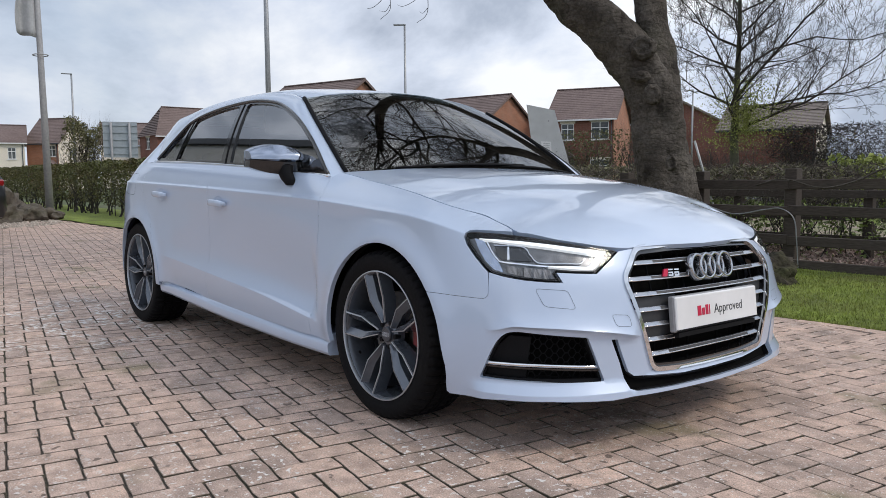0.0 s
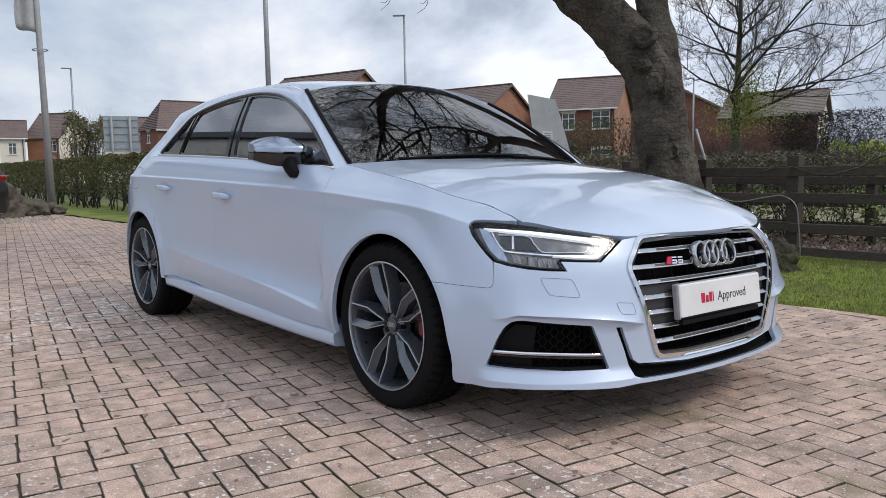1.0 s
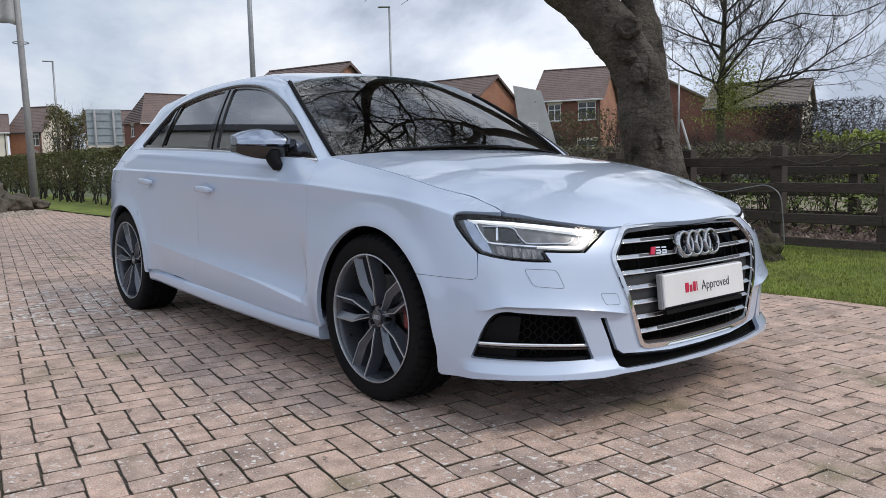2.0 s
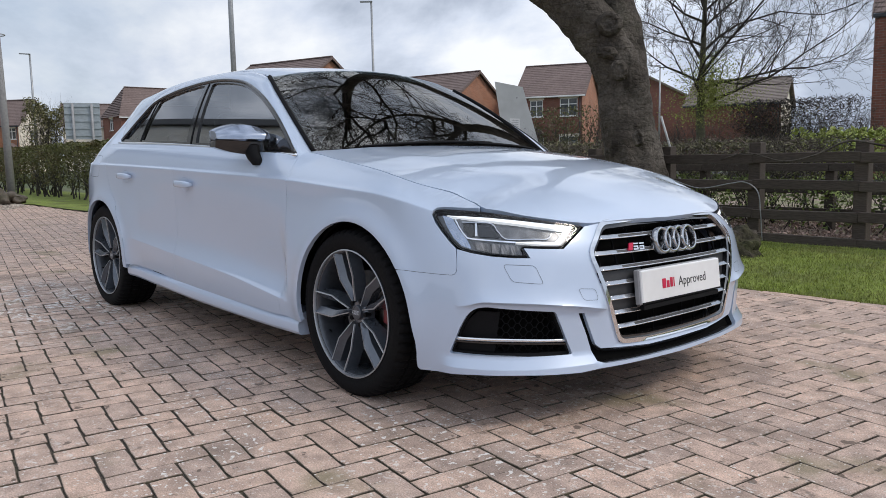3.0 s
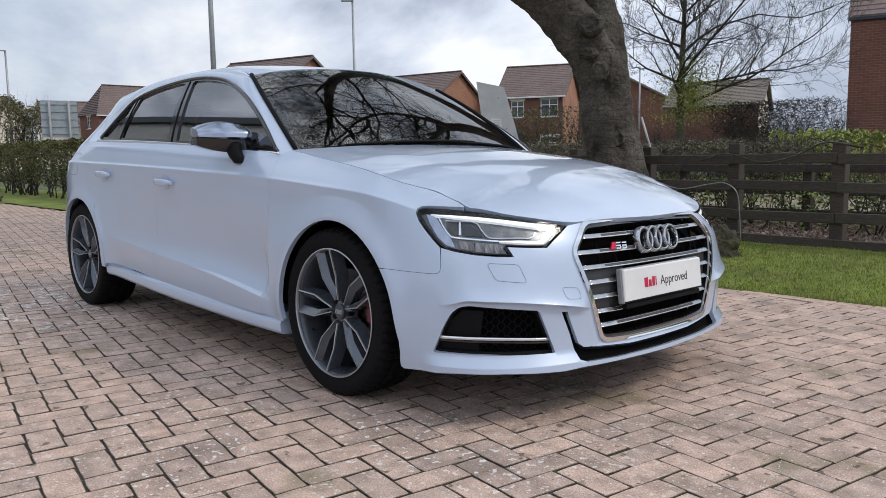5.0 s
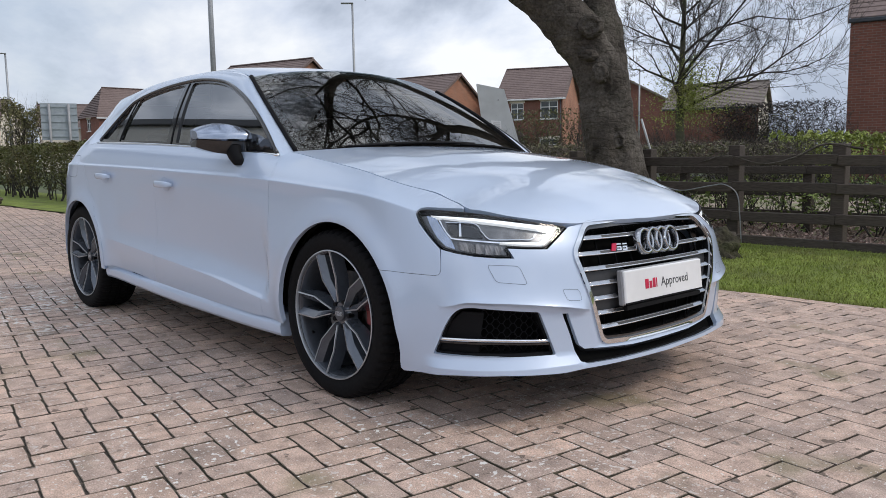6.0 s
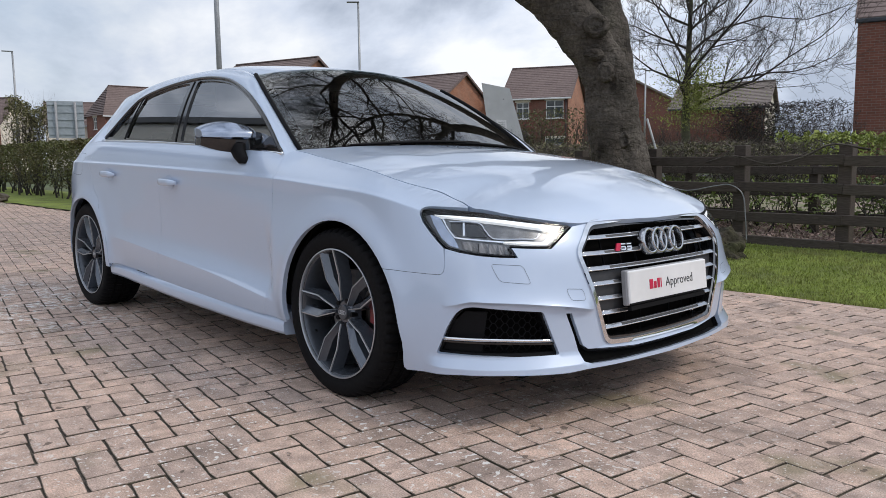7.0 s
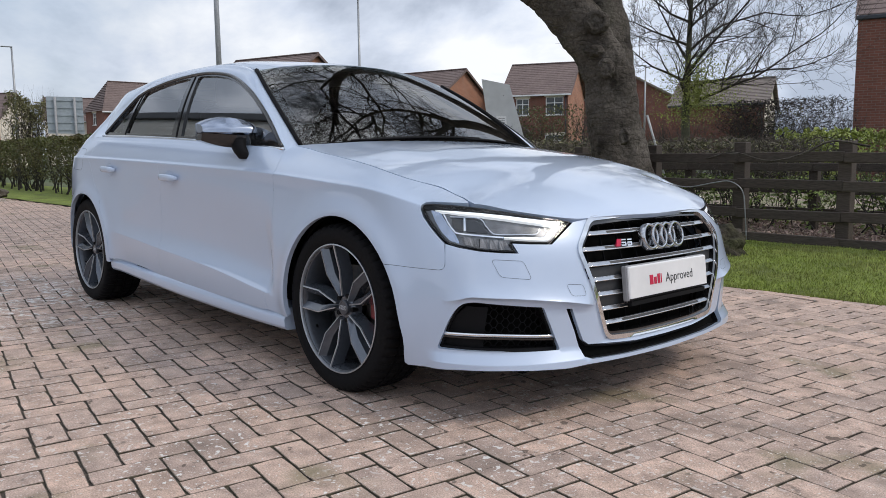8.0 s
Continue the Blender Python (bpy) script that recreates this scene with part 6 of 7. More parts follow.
def build_lamps():
    for mir in (False, True):
        lamp = patch("headlamp", body, LAMP, LAMP_BOWL, car, step=0.025, lift=-0.022, depth=0.0, mirror=mir, label="slim clear headlamp with lit running strip")
        patch("bezel", body, LAMP, LAMP_DARK, lamp, step=0.02, gap=0.0015, lift=-0.0015, depth=0.024, holes=[shrink(LAMP, 0.0065)], mirror=mir)
        led = [(0.4915, 0.7055), (0.5494, 0.7045), (0.6574, 0.6975), (0.7709, 0.6860), (0.8853, 0.6735), (0.9936, 0.6611), (0.9562, 0.6319), (0.9221, 0.6064), (0.8997, 0.6050), (0.8258, 0.6105), (0.7528, 0.6165),
               (0.7528, 0.6190), (0.8278, 0.6190), (0.8967, 0.6150), (0.9110, 0.6200), (0.9300, 0.6340), (0.9560, 0.6500), (0.8816, 0.6605), (0.7694, 0.6748), (0.6584, 0.6865), (0.5533, 0.6950), (0.5132, 0.7000)]
        patch("running_light", body, round_poly(led, 0.006, 3), LED_WHITE, lamp, step=0.02, lift=-0.008, depth=0.02, mirror=mir, label="lit white light guide")
        strip("reflector_edge", body, spline([(0.7528, 0.618), (0.6613, 0.6241), (0.5850, 0.6300), (0.5700, 0.6375), (0.5487, 0.6592), (0.5269, 0.6896)], 6), 0.0045, CHROME, lamp, lift=-0.009, depth=0.02, mirror=mir)
        strip("inner_edge", body, spline([(0.5498, 0.6830), (0.6551, 0.6806), (0.6857, 0.6556), (0.7060, 0.6361), (0.7300, 0.6290), (0.8288, 0.6280), (0.8750, 0.6274), (0.8989, 0.6430)], 6), 0.0034, CHROME_SOFT, lamp, lift=-0.012, depth=0.012, mirror=mir)
        patch("projector", body, round_poly([(0.556, 0.6770), (0.597, 0.6760), (0.603, 0.6380), (0.5847, 0.6363), (0.5620, 0.6503)], 0.006), BLACK_GLOSS, lamp, step=0.02, lift=-0.013, depth=0.02, mirror=mir)
        patch("projector", body, round_poly([(0.611, 0.6755), (0.652, 0.6740), (0.6800, 0.6504), (0.6960, 0.6350), (0.613, 0.6370)], 0.006), BLACK_GLOSS, lamp, step=0.02, lift=-0.015, depth=0.02, mirror=mir)
        strip("projector_post", body, [(0.6035, 0.679), (0.6085, 0.638)], 0.008, CHROME, lamp, lift=-0.010, depth=0.02, mirror=mir)
        patch("indicator", body, round_poly([(0.5925, 0.6215), (0.6615, 0.6170), (0.7586, 0.6089), (0.7780, 0.5800), (0.7211, 0.5812), (0.6628, 0.5866), (0.6044, 0.5965)], 0.006), AMBER, lamp, step=0.02, lift=-0.016, depth=0.01, mirror=mir)
        for s_rib in (0.664, 0.700, 0.735):
            strip("indicator_rib", body, [(s_rib, 0.585 if s_rib < 0.7 else 0.583), (s_rib - 0.002, 0.614 - 0.07 * (s_rib - 0.664))], 0.003, LAMP_DARK if s_rib < 0.67 else LAMP_BOWL, lamp, lift=-0.012, depth=0.006, mirror=mir)
        patch("side_reflector", body, round_poly([(0.4763, 0.7040), (0.5130, 0.6960), (0.5461, 0.6556), (0.5753, 0.6272), (0.5937, 0.5970), (0.5564, 0.6064), (0.5247, 0.6317), (0.4968, 0.6674)], 0.006), mat("blue_grey_lamp_reflector", (0.42, 0.47, 0.58), 0.22, 0.9), lamp, step=0.02, lift=-0.016, depth=0.01, mirror=mir)
        patch("lamp_cover", body, LAMP, LENS, lamp, step=0.025, gap=0.002, lift=0.0005, depth=0.0, mirror=mir, label="clear plastic cover").visible_shadow = False


def build_sides():
    for mir in (False, True):
        wing = (DOOR_GAP[::-1] and [(-0.435, 0.907)] + DOOR_GAP[1:] + [(-0.40, 0.238), (-0.322, 0.236)]
                + arc(ARCH_F, 0.312, ARCH_RAD, 192, 35.5, 24) + JOINT[1:-1] + [(0.5430, 0.5950), (0.5160, 0.6183), (0.4867, 0.6467), (0.4588, 0.6775), (0.4455, 0.7025), (0.4468, 0.7175), (0.4530, 0.7245), (0.4690, 0.7260), (0.5353, 0.7222), (0.60, 0.7205)] + BONNET_GAP[::-1][1:])
        patch("front_wing", body, wing, PAINT, car, lines=FOLDS, step=0.03 if mir else 0.0095, gap=0.0007, depth=0.02, mirror=mir)
        # doors
        mid = [(-1.535, lerp_table(BELT, -1.535)), (-1.515, 0.80), (-1.52, 0.55), (-1.56, 0.30), (-1.565, 0.268)]
        front = DOOR_GAP[::-1] + [(x, lerp_table(BELT, x)) for x in (-0.50 - 0.05 * k for k in range(20))] + mid + [(-1.2, 0.256), (-0.92, 0.246), (-0.7, 0.242), (-0.52, 0.24)]
        fd = patch("front_door", body, front, PAINT, car, lines=FOLDS, step=0.03 if mir else 0.012, gap=0.0007, depth=0.015, mirror=mir)
        rear_edge = [(-2.52, lerp_table(BELT, -2.52)), (-2.50, 0.86), (-2.43, 0.72), (-2.35, 0.66)] + arc(ARCH_R, 0.312, ARCH_RAD + 0.035, 45, -2, 8)
        rear = [(-2.12, 0.305), (-1.8, 0.290), (-1.565, 0.268)] + mid[::-1][1:] + [(x, lerp_table(BELT, x)) for x in (-1.60 - 0.05 * k for k in range(18))] + rear_edge
        rd = patch("rear_door", body, rear, PAINT, car, lines=FOLDS, step=0.03 if mir else 0.012, gap=0.0007, depth=0.015, mirror=mir)
        for door, hx, hz in ((fd, -1.37, 0.778), (rd, -2.16, 0.812)):
            y = body(hx, hz)[1] * (-1 if mir else 1)
            o = 1 if mir else -1
            secs = []
            for k in range(13):
                a = math.sin(math.pi * (k / 12 - 0.5))
                t = (1 - abs(a) ** 6) ** 0.5
                c = Vector((hx + 0.090 * a, y + o * (0.012 + 0.020 * (1 - abs(a) ** 6)), hz - 0.003 * a))
                secs.append([(c.x, c.y + 0.009 * math.cos(w) * max(0.3, t), c.z + 0.0165 * math.copysign(abs(math.sin(w)) ** 0.7, math.sin(w)) * max(0.55, t)) for w in (2 * math.pi * j / 14 for j in range(14))])
            handle = loft("door_handle", secs, PAINT, door, "body-coloured pull handle", closed=True, caps=True, angle=60)
            cup = [(hx - 0.01 + 0.05 * math.cos(w), hz - 0.002 + 0.036 * math.sin(w)) for w in (2 * math.pi * j / 20 for j in range(20))]

            def dish(s, z, hx=hx, hz=hz):
                x, yy, zz = body(s, z)
                r = math.hypot((s - hx + 0.01) / 0.05, (z - hz + 0.002) / 0.036)
                return (x, yy + 0.012 * max(0.0, 1 - r * r) - 0.0008, zz)
            patch("handle_recess", dish, cup, PAINT, door, step=0.012, lift=0.0008, depth=0.0, mirror=mir)
        # rear quarter to the tail lamp
        quarter = [(-2.52, lerp_table(BELT, -2.52)), (-2.50, 0.86), (-2.43, 0.72), (-2.35, 0.66)] + arc(ARCH_R, 0.312, ARCH_RAD + 0.035, 45, 40, 1)[:1] + arc(ARCH_R, 0.312, ARCH_RAD, 42, 172, 18) \
            + [(-2.97, 0.36), (-2.97, 0.62), (-3.0, 0.70), (-3.10, 0.74), (-3.12, 0.80), (-3.18, 0.90), (-3.18, 0.975), (-3.0, 0.985), (-2.7, 1.0)]
        lip = arc(ARCH_R, 0.312, ARCH_RAD, 42, -5, 10) + arc(ARCH_R, 0.312, ARCH_RAD + 0.034, -5, 45, 10)
        patch("arch_lip", body, lip, PAINT, car, step=0.02, gap=0.0006, depth=0.02, mirror=mir)
        patch("rear_quarter", body, quarter, PAINT, car, lines=FOLDS, step=0.03 if mir else 0.014, gap=0.0007, depth=0.02, mirror=mir)
        fc = round_poly([(-2.62, 0.93), (-2.84, 0.94), (-2.85, 0.81), (-2.63, 0.80)], 0.05)
        if not mir:
            patch("fuel_flap_gap", body, shrink(fc, -0.0009), BLACK_MATT, car, step=0.03, lift=0.0003, depth=0, holes=[shrink(fc, 0.0009)])
        tl = round_poly([(-3.105, 0.75), (-3.125, 0.80), (-3.185, 0.90), (-3.50, 0.91), (-3.50, 0.80), (-3.30, 0.745)], 0.02)
        patch("tail_lamp", body, tl, TAIL_RED, car, step=0.03, lift=0.004, depth=0.03, mirror=mir)
        # sill: a flared blade below the doors
        secs = []
        for k in range(25):
            x = -0.345 - 1.90 * k / 24
            b = 0.172 + 0.036 * smooth(-1.2, -2.2, x) + 0.018 * smooth(-0.5, -1.5, x)
            yy = -0.886 + 0.010 * smooth(-1.9, -2.2, x)
            secs.append([(x, -0.80, b + 0.11), (x, -0.866 + 0.016 * smooth(-1.4, -1.9, x), b + 0.092), (x, -0.870 + 0.012 * smooth(-1.4, -1.9, x), b + 0.070), (x, yy + 0.004, b + 0.058), (x, yy, b + 0.048), (x, yy + 0.003, b + 0.018), (x, yy + 0.012, b + 0.006), (x, -0.80, b)])
        loft("sill", secs, PAINT, car, "flared white side skirt", closed=True, caps=True, mirror=mir, angle=28)
        strip("sill_shadow_gap", body, [(-0.58, 0.238), (-0.92, 0.243), (-1.53, 0.266), (-1.90, 0.287)], 0.005, DARK_VOID, car, lift=-0.006, depth=0, mirror=mir)
        # arch lining
        for cx, low in ((ARCH_F, -20), (ARCH_R, -12)):
            secs = [[(cx + r * math.cos(a), yy, 0.312 + r * math.sin(a)) for a in (radians(low + (192 - low) * k / 28) for k in range(29))] for yy, r in ((-0.845, ARCH_RAD + 0.004), (-0.83, ARCH_RAD + 0.03), (-0.55, ARCH_RAD + 0.03))]
            loft("arch_liner", secs, BLACK_MATT, car, mirror=mir)
            cap = [(cx + (ARCH_RAD + 0.03) * math.cos(a), -0.552, 0.312 + (ARCH_RAD + 0.03) * math.sin(a)) for a in (radians(low + (192 - low) * k / 28) for k in range(29))]
            cap = [(x, -y if mir else y, z) for x, y, z in cap]
            from_lists("arch_liner_wall", cap, [tuple(range(29))], BLACK_MATT, car)
        # inner sheet added under the gaps, near-black in place of their shade
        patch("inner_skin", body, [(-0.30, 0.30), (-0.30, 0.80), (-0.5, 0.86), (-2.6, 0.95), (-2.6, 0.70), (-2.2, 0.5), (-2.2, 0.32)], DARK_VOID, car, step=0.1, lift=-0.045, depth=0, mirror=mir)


def build_tail():
    tail = [(S_TAIL, 0.22), (-3.3, 0.24), (-2.97, 0.30), (-2.97, 0.62), (-3.0, 0.70), (-3.10, 0.74), (-3.40, 0.742), (S_TAIL, 0.742)]
    for mir in (False, True):
        patch("rear_bumper", body, tail, PAINT, car, step=0.04, gap=0.0007, depth=0.02, mirror=mir)
        patch("tailgate", body, [(S_TAIL, 0.748), (-3.30, 0.748), (-3.18, 0.85), (-3.18, 0.975), (S_TAIL, 0.985)], PAINT, car, step=0.04, lift=-0.002, depth=0.02, mirror=mir)


def build_bonnet():
    side = [(q[0], q[1]) for q in (body(*g) for g in BONNET_GAP)]
    nose = spline([(side[-1][0], side[-1][1]), (0.637, -0.622), (0.703, -0.530), (0.745, -0.44), (0.766, -0.35), (0.79, -0.15), (0.797, 0.0)], 4)
    rear = [(-0.290, 0.0), (-0.305, -0.3), (-0.355, -0.55), (-0.405, -0.70)]
    half = side[:-1] + nose
    right = rear + half
    poly = right + [(x, -y) for x, y in right[::-1]][1:-1]
    patch("bonnet", hood, poly, PAINT, car, step=0.025, gap=0.0022, depth=0.02)
    # scuttle between bonnet and windscreen, wipers
    secs = []
    for k in range(25):
        y = -0.72 + 1.44 * k / 24
        p = y / 0.72
        xr = np.interp(abs(y), [0, 0.3, 0.55, 0.72], [-0.290, -0.305, -0.355, -0.43])
        zr = hood(float(xr), y)[2] - 0.022
        q = screen(max(-1, min(1, y / 0.735)), 0.0)
        secs.append([(float(xr) + 0.01, y, zr - 0.012), (float(xr) - 0.04, y, zr - 0.010), (q[0] - 0.012, y, q[2] - 0.006)])
    loft("scuttle_panel", secs, BLACK_MATT, car)
    for y0, y1, q1 in ((-0.50, 0.12, 0.10), (0.10, 0.60, 0.07)):
        arm = [Vector(screen((y0 + (y1 - y0) * t) / 0.70, 0.0 + q1 * 0.12 * t)) + Vector((0.012, 0, 0.004)) for t in (k / 10 for k in range(11))]
        tube("wiper_arm", arm, [0.006 - 0.0003 * k for k in range(11)], BLACK_MATT, car, 6)
        blade = [Vector(screen((y0 + 0.1 + (y1 - y0) * t) / 0.70, 0.012 + q1 * 0.12 * t)) + Vector((0.006, 0, 0.003)) for t in (k / 10 for k in range(11))]
        tube("wiper_blade", blade, 0.0045, BLACK_MATT, car, 5)


DLO = spline([(-0.455, 0.915), (-0.56, 0.995), (-0.669, 1.065), (-0.78, 1.125), (-0.897, 1.179), (-1.061, 1.239), (-1.219, 1.279), (-1.438, 1.305), (-1.644, 1.310), (-1.917, 1.297), (-2.16, 1.268), (-2.29, 1.238)], 4) \
    + spline([(-2.33, 1.215), (-2.42, 1.150), (-2.54, 1.070), (-2.645, 1.014)], 4) + [(x, lerp_table(BELT, x) + 0.006) for x in (-2.6 + 0.05 * k for k in range(43))]


def build_cabin():
    edge_in = [(-0.400, -0.757, 0.900), screen(-1, 0.0), screen(-1, 0.2), screen(-1, 0.42), screen(-1, 0.58), screen(-1, 0.76), screen(-1, 0.98)] + [roof(x, -y) for x, y in
               ((-1.22, 0.560), (-1.44, 0.553), (-1.66, 0.55), (-1.94, 0.543), (-2.25, 0.528), (-2.46, 0.512), (-2.64, 0.496), (-2.82, 0.475), (-2.96, 0.455), (-3.08, 0.435))]
    edge_out = [(-0.420, -0.800, 0.890)] + [glass_side(*p) for p in ((-0.455, 0.915), (-0.56, 0.995), (-0.669, 1.065), (-0.78, 1.125), (-0.897, 1.179), (-1.061, 1.239), (-1.219, 1.279), (-1.438, 1.305), (-1.644, 1.310), (-1.917, 1.297),
                                         (-2.16, 1.268), (-2.29, 1.238), (-2.38, 1.18), (-2.48, 1.11), (-2.56, 1.055), (-2.645, 1.010))]
    a, b = spline(edge_in, 5), spline(edge_out, 5)
    for mir in (False, True):
        secs = []
        for k, (p, q) in enumerate(zip(a, b)):
            p, q = Vector(p), Vector(q)
            w = (p - q).length
            out = Vector((0.25 if k < 30 else 0.0, -0.75, 0.66)).normalized()
            sec = [q + Vector((0, 0.012, -0.004))]
            for t in (0.0, 0.12, 0.3, 0.5, 0.7, 0.88, 1.0):
                sec.append(q.lerp(p, t) + out * (0.13 * min(w, 0.12) * (4 * t * (1 - t)) ** 0.75))
            sec.append(p + Vector((0, 0.012, -0.008)))
            secs.append([tuple(v) for v in sec])
        loft("pillar_frame", secs, PAINT, car, "white pillars and roof side", mirror=mir, angle=70)
        # C-pillar foot down to the quarter panel
        foot = []
        for k in range(9):
            t = k / 8
            p0 = Vector(glass_side(-2.645, 1.010)).lerp(Vector(roof(-3.08, -0.435)), t)
            s = -2.66 - 0.52 * t
            p1 = Vector(body(s, lerp_table(BELT, s) - 0.012 - 0.03 * t))
            foot.append([tuple(p0), tuple(p0.lerp(p1, 0.33) + Vector((0, -0.015 * (1 - t), 0))), tuple(p0.lerp(p1, 0.66) + Vector((0, -0.015 * (1 - t), 0))), tuple(p1)])
        loft("pillar_foot", foot, PAINT, car, mirror=mir, angle=70)
        # side windows: dark surround, three panes, chrome line
        def pane(poly, name):
            g = patch(name, glass_side, poly, SIDE_GLASS, car, step=0.06, lift=-0.006, depth=0, mirror=mir, label="tinted side window")
            g.visible_shadow = False
        inner = shrink(DLO, 0.014)
        front = [p for p in inner if p[0] > -1.54 and p[1] > lerp_table(BELT, p[0]) + 0.03] + [(-1.555, 1.288), (-1.452, 0.982)] + [(x, lerp_table(BELT, x) + 0.022) for x in (-1.2, -0.9, -0.65)]
        rear = [(-1.645, 1.292)] + [p for p in inner if -2.20 < p[0] < -1.66 and p[1] > 1.1] + [(-2.205, 1.240), (-2.255, 1.02)] + [(x, lerp_table(BELT, x) + 0.022) for x in (-2.1, -1.8, -1.57)]
        quart = [(-2.262, 1.232), (-2.32, 1.200), (-2.41, 1.140), (-2.52, 1.070), (-2.585, 1.032), (-2.33, 1.024), (-2.305, 1.10)]
        for nm, poly in (("front_side_window", front), ("rear_side_window", rear), ("quarter_window", quart)):
            pane(shrink(poly, -0.004), nm)
        patch("window_surround", glass_side, DLO, BLACK_GLOSS, car, step=0.035, lift=0.002, depth=0.022, holes=[front, rear, quart], mirror=mir, label="gloss black window frames")
        for t0, t1 in (((-1.505, 0.975), (-1.598, 1.296)), ((-2.25, 1.01), (-2.235, 1.245))):
            strip("pillar_strip", glass_side, [t0, t1], 0.010, BLACK_MATT, car, lift=0.005, depth=0.004, mirror=mir)
        bead("belt_trim", glass_side, spline([(-0.445, 0.908), (-0.8, 0.930), (-1.45, 0.966), (-2.1, 0.993), (-2.655, 1.010)], 8), 0.0075, CHROME, car, 0.006, mir, "bright waistline strip")
        bead("window_seal", glass_side, DLO[:57], 0.0085, BLACK_GLOSS, car, 0.004, mir, "black window seal")
        secs = []
        for k in range(112):
            x = -0.445 - 0.02 * k
            zb = lerp_table(BELT, x)
            p0, p1, p3 = Vector(body(x, zb - 0.034)), Vector(body(x, zb - 0.017)), Vector(glass_side(x, zb + 0.004))
            p2 = p1.lerp(p3, 0.55) + Vector((0, -0.0035, 0.003))
            secs.append([tuple(p0 + Vector((0, 0.0008, 0))), tuple(p1 + Vector((0, -0.0009, 0))), tuple(p2), tuple(p3 + Vector((0, -0.002, 0)))])
        loft("door_top_rail", secs, PAINT, car, mirror=mir, angle=75)
        # mirror-foot triangle
        patch("mirror_sail", glass_side, [(-0.48, 0.925), (-0.63, 0.934), (-0.60, 0.97), (-0.56, 0.985)], BLACK_GLOSS, car, step=0.04, lift=0.004, depth=0.01, mirror=mir)
        build_mirror(mir)
    # roof skin
    right = [(-1.015 + 0.055 * (1 - (y / 0.605) ** 2), -y) for y in (0.0, 0.15, 0.3, 0.42, 0.51, 0.575)] + [(-1.22, -0.562), (-1.44, -0.555), (-1.66, -0.552), (-1.94, -0.547), (-2.25, -0.530), (-2.46, -0.514), (-2.64, -0.498), (-2.82, -0.477), (-2.96, -0.457), (-3.08, -0.437), (-3.12, -0.2), (-3.13, 0.0)]
    patch("roof", roof, right + [(x, -y) for x, y in right[::-1]][1:-1], PAINT, car, step=0.05, depth=0.015)
    # tail end: rear window and spoiler
    secs = []
    for k in range(17):
        p = -1 + k / 8
        top, bot = Vector(roof(-3.06, 0.40 * p)), Vector((-3.34 + 0.26 * p * p, 0.58 * p, 0.98))
        secs.append([tuple(top + Vector((0.06, 0, -0.03))), tuple(top.lerp(bot, 0.5) + Vector((-0.03, 0, 0))), tuple(bot)])
    loft("rear_window", secs, SIDE_GLASS, car, "tinted tailgate window").visible_shadow = False
    secs = []
    for k in range(17):
        p = -1 + k / 8
        e = Vector(roof(-3.03, 0.41 * p))
        secs.append([tuple(e + Vector((0.04, 0, 0.004))), tuple(e + Vector((-0.075, 0, -0.006))), tuple(e + Vector((-0.078, 0, -0.022))), tuple(e + Vector((0.0, 0, -0.05)))])
    loft("roof_spoiler", secs, PAINT, car, caps=True)
    # windscreen: glass, black edge band, side trims
    rim = [(-1, 0), (1, 0), (1, 1), (-1, 1)]
    def scr(p, q):
        return screen(p, q)
    w = patch("windscreen", scr, rim, WINDSCREEN, car, step=0.09, lift=0.002, depth=0, label="raked windscreen")
    w.visible_shadow = False
    band = [(-0.92, 0.075), (0.92, 0.075), (0.91, 0.84), (0.6, 0.875), (0.20, 0.875), (0.15, 0.74), (-0.15, 0.74), (-0.20, 0.875), (-0.6, 0.875), (-0.91, 0.84)]
    patch("screen_border", scr, rim, BLACK_GLOSS, car, step=0.09, lift=-0.003, depth=0, holes=[band], label="black enamel border")
    for s in (-1, 1):
        tube("screen_trim", [Vector(screen(s * 0.995, k / 12)) + Vector((0.003, -s * 0.002, 0.002)) for k in range(13)], 0.011, BLACK_MATT, car, 6)
    box("mirror_camera_pod", (0.12, 0.12, 0.06), (-0.99, 0, 1.275), BLACK_MATT, car, bevel=0.02, rot=Matrix.Rotation(radians(30), 4, "Y"))


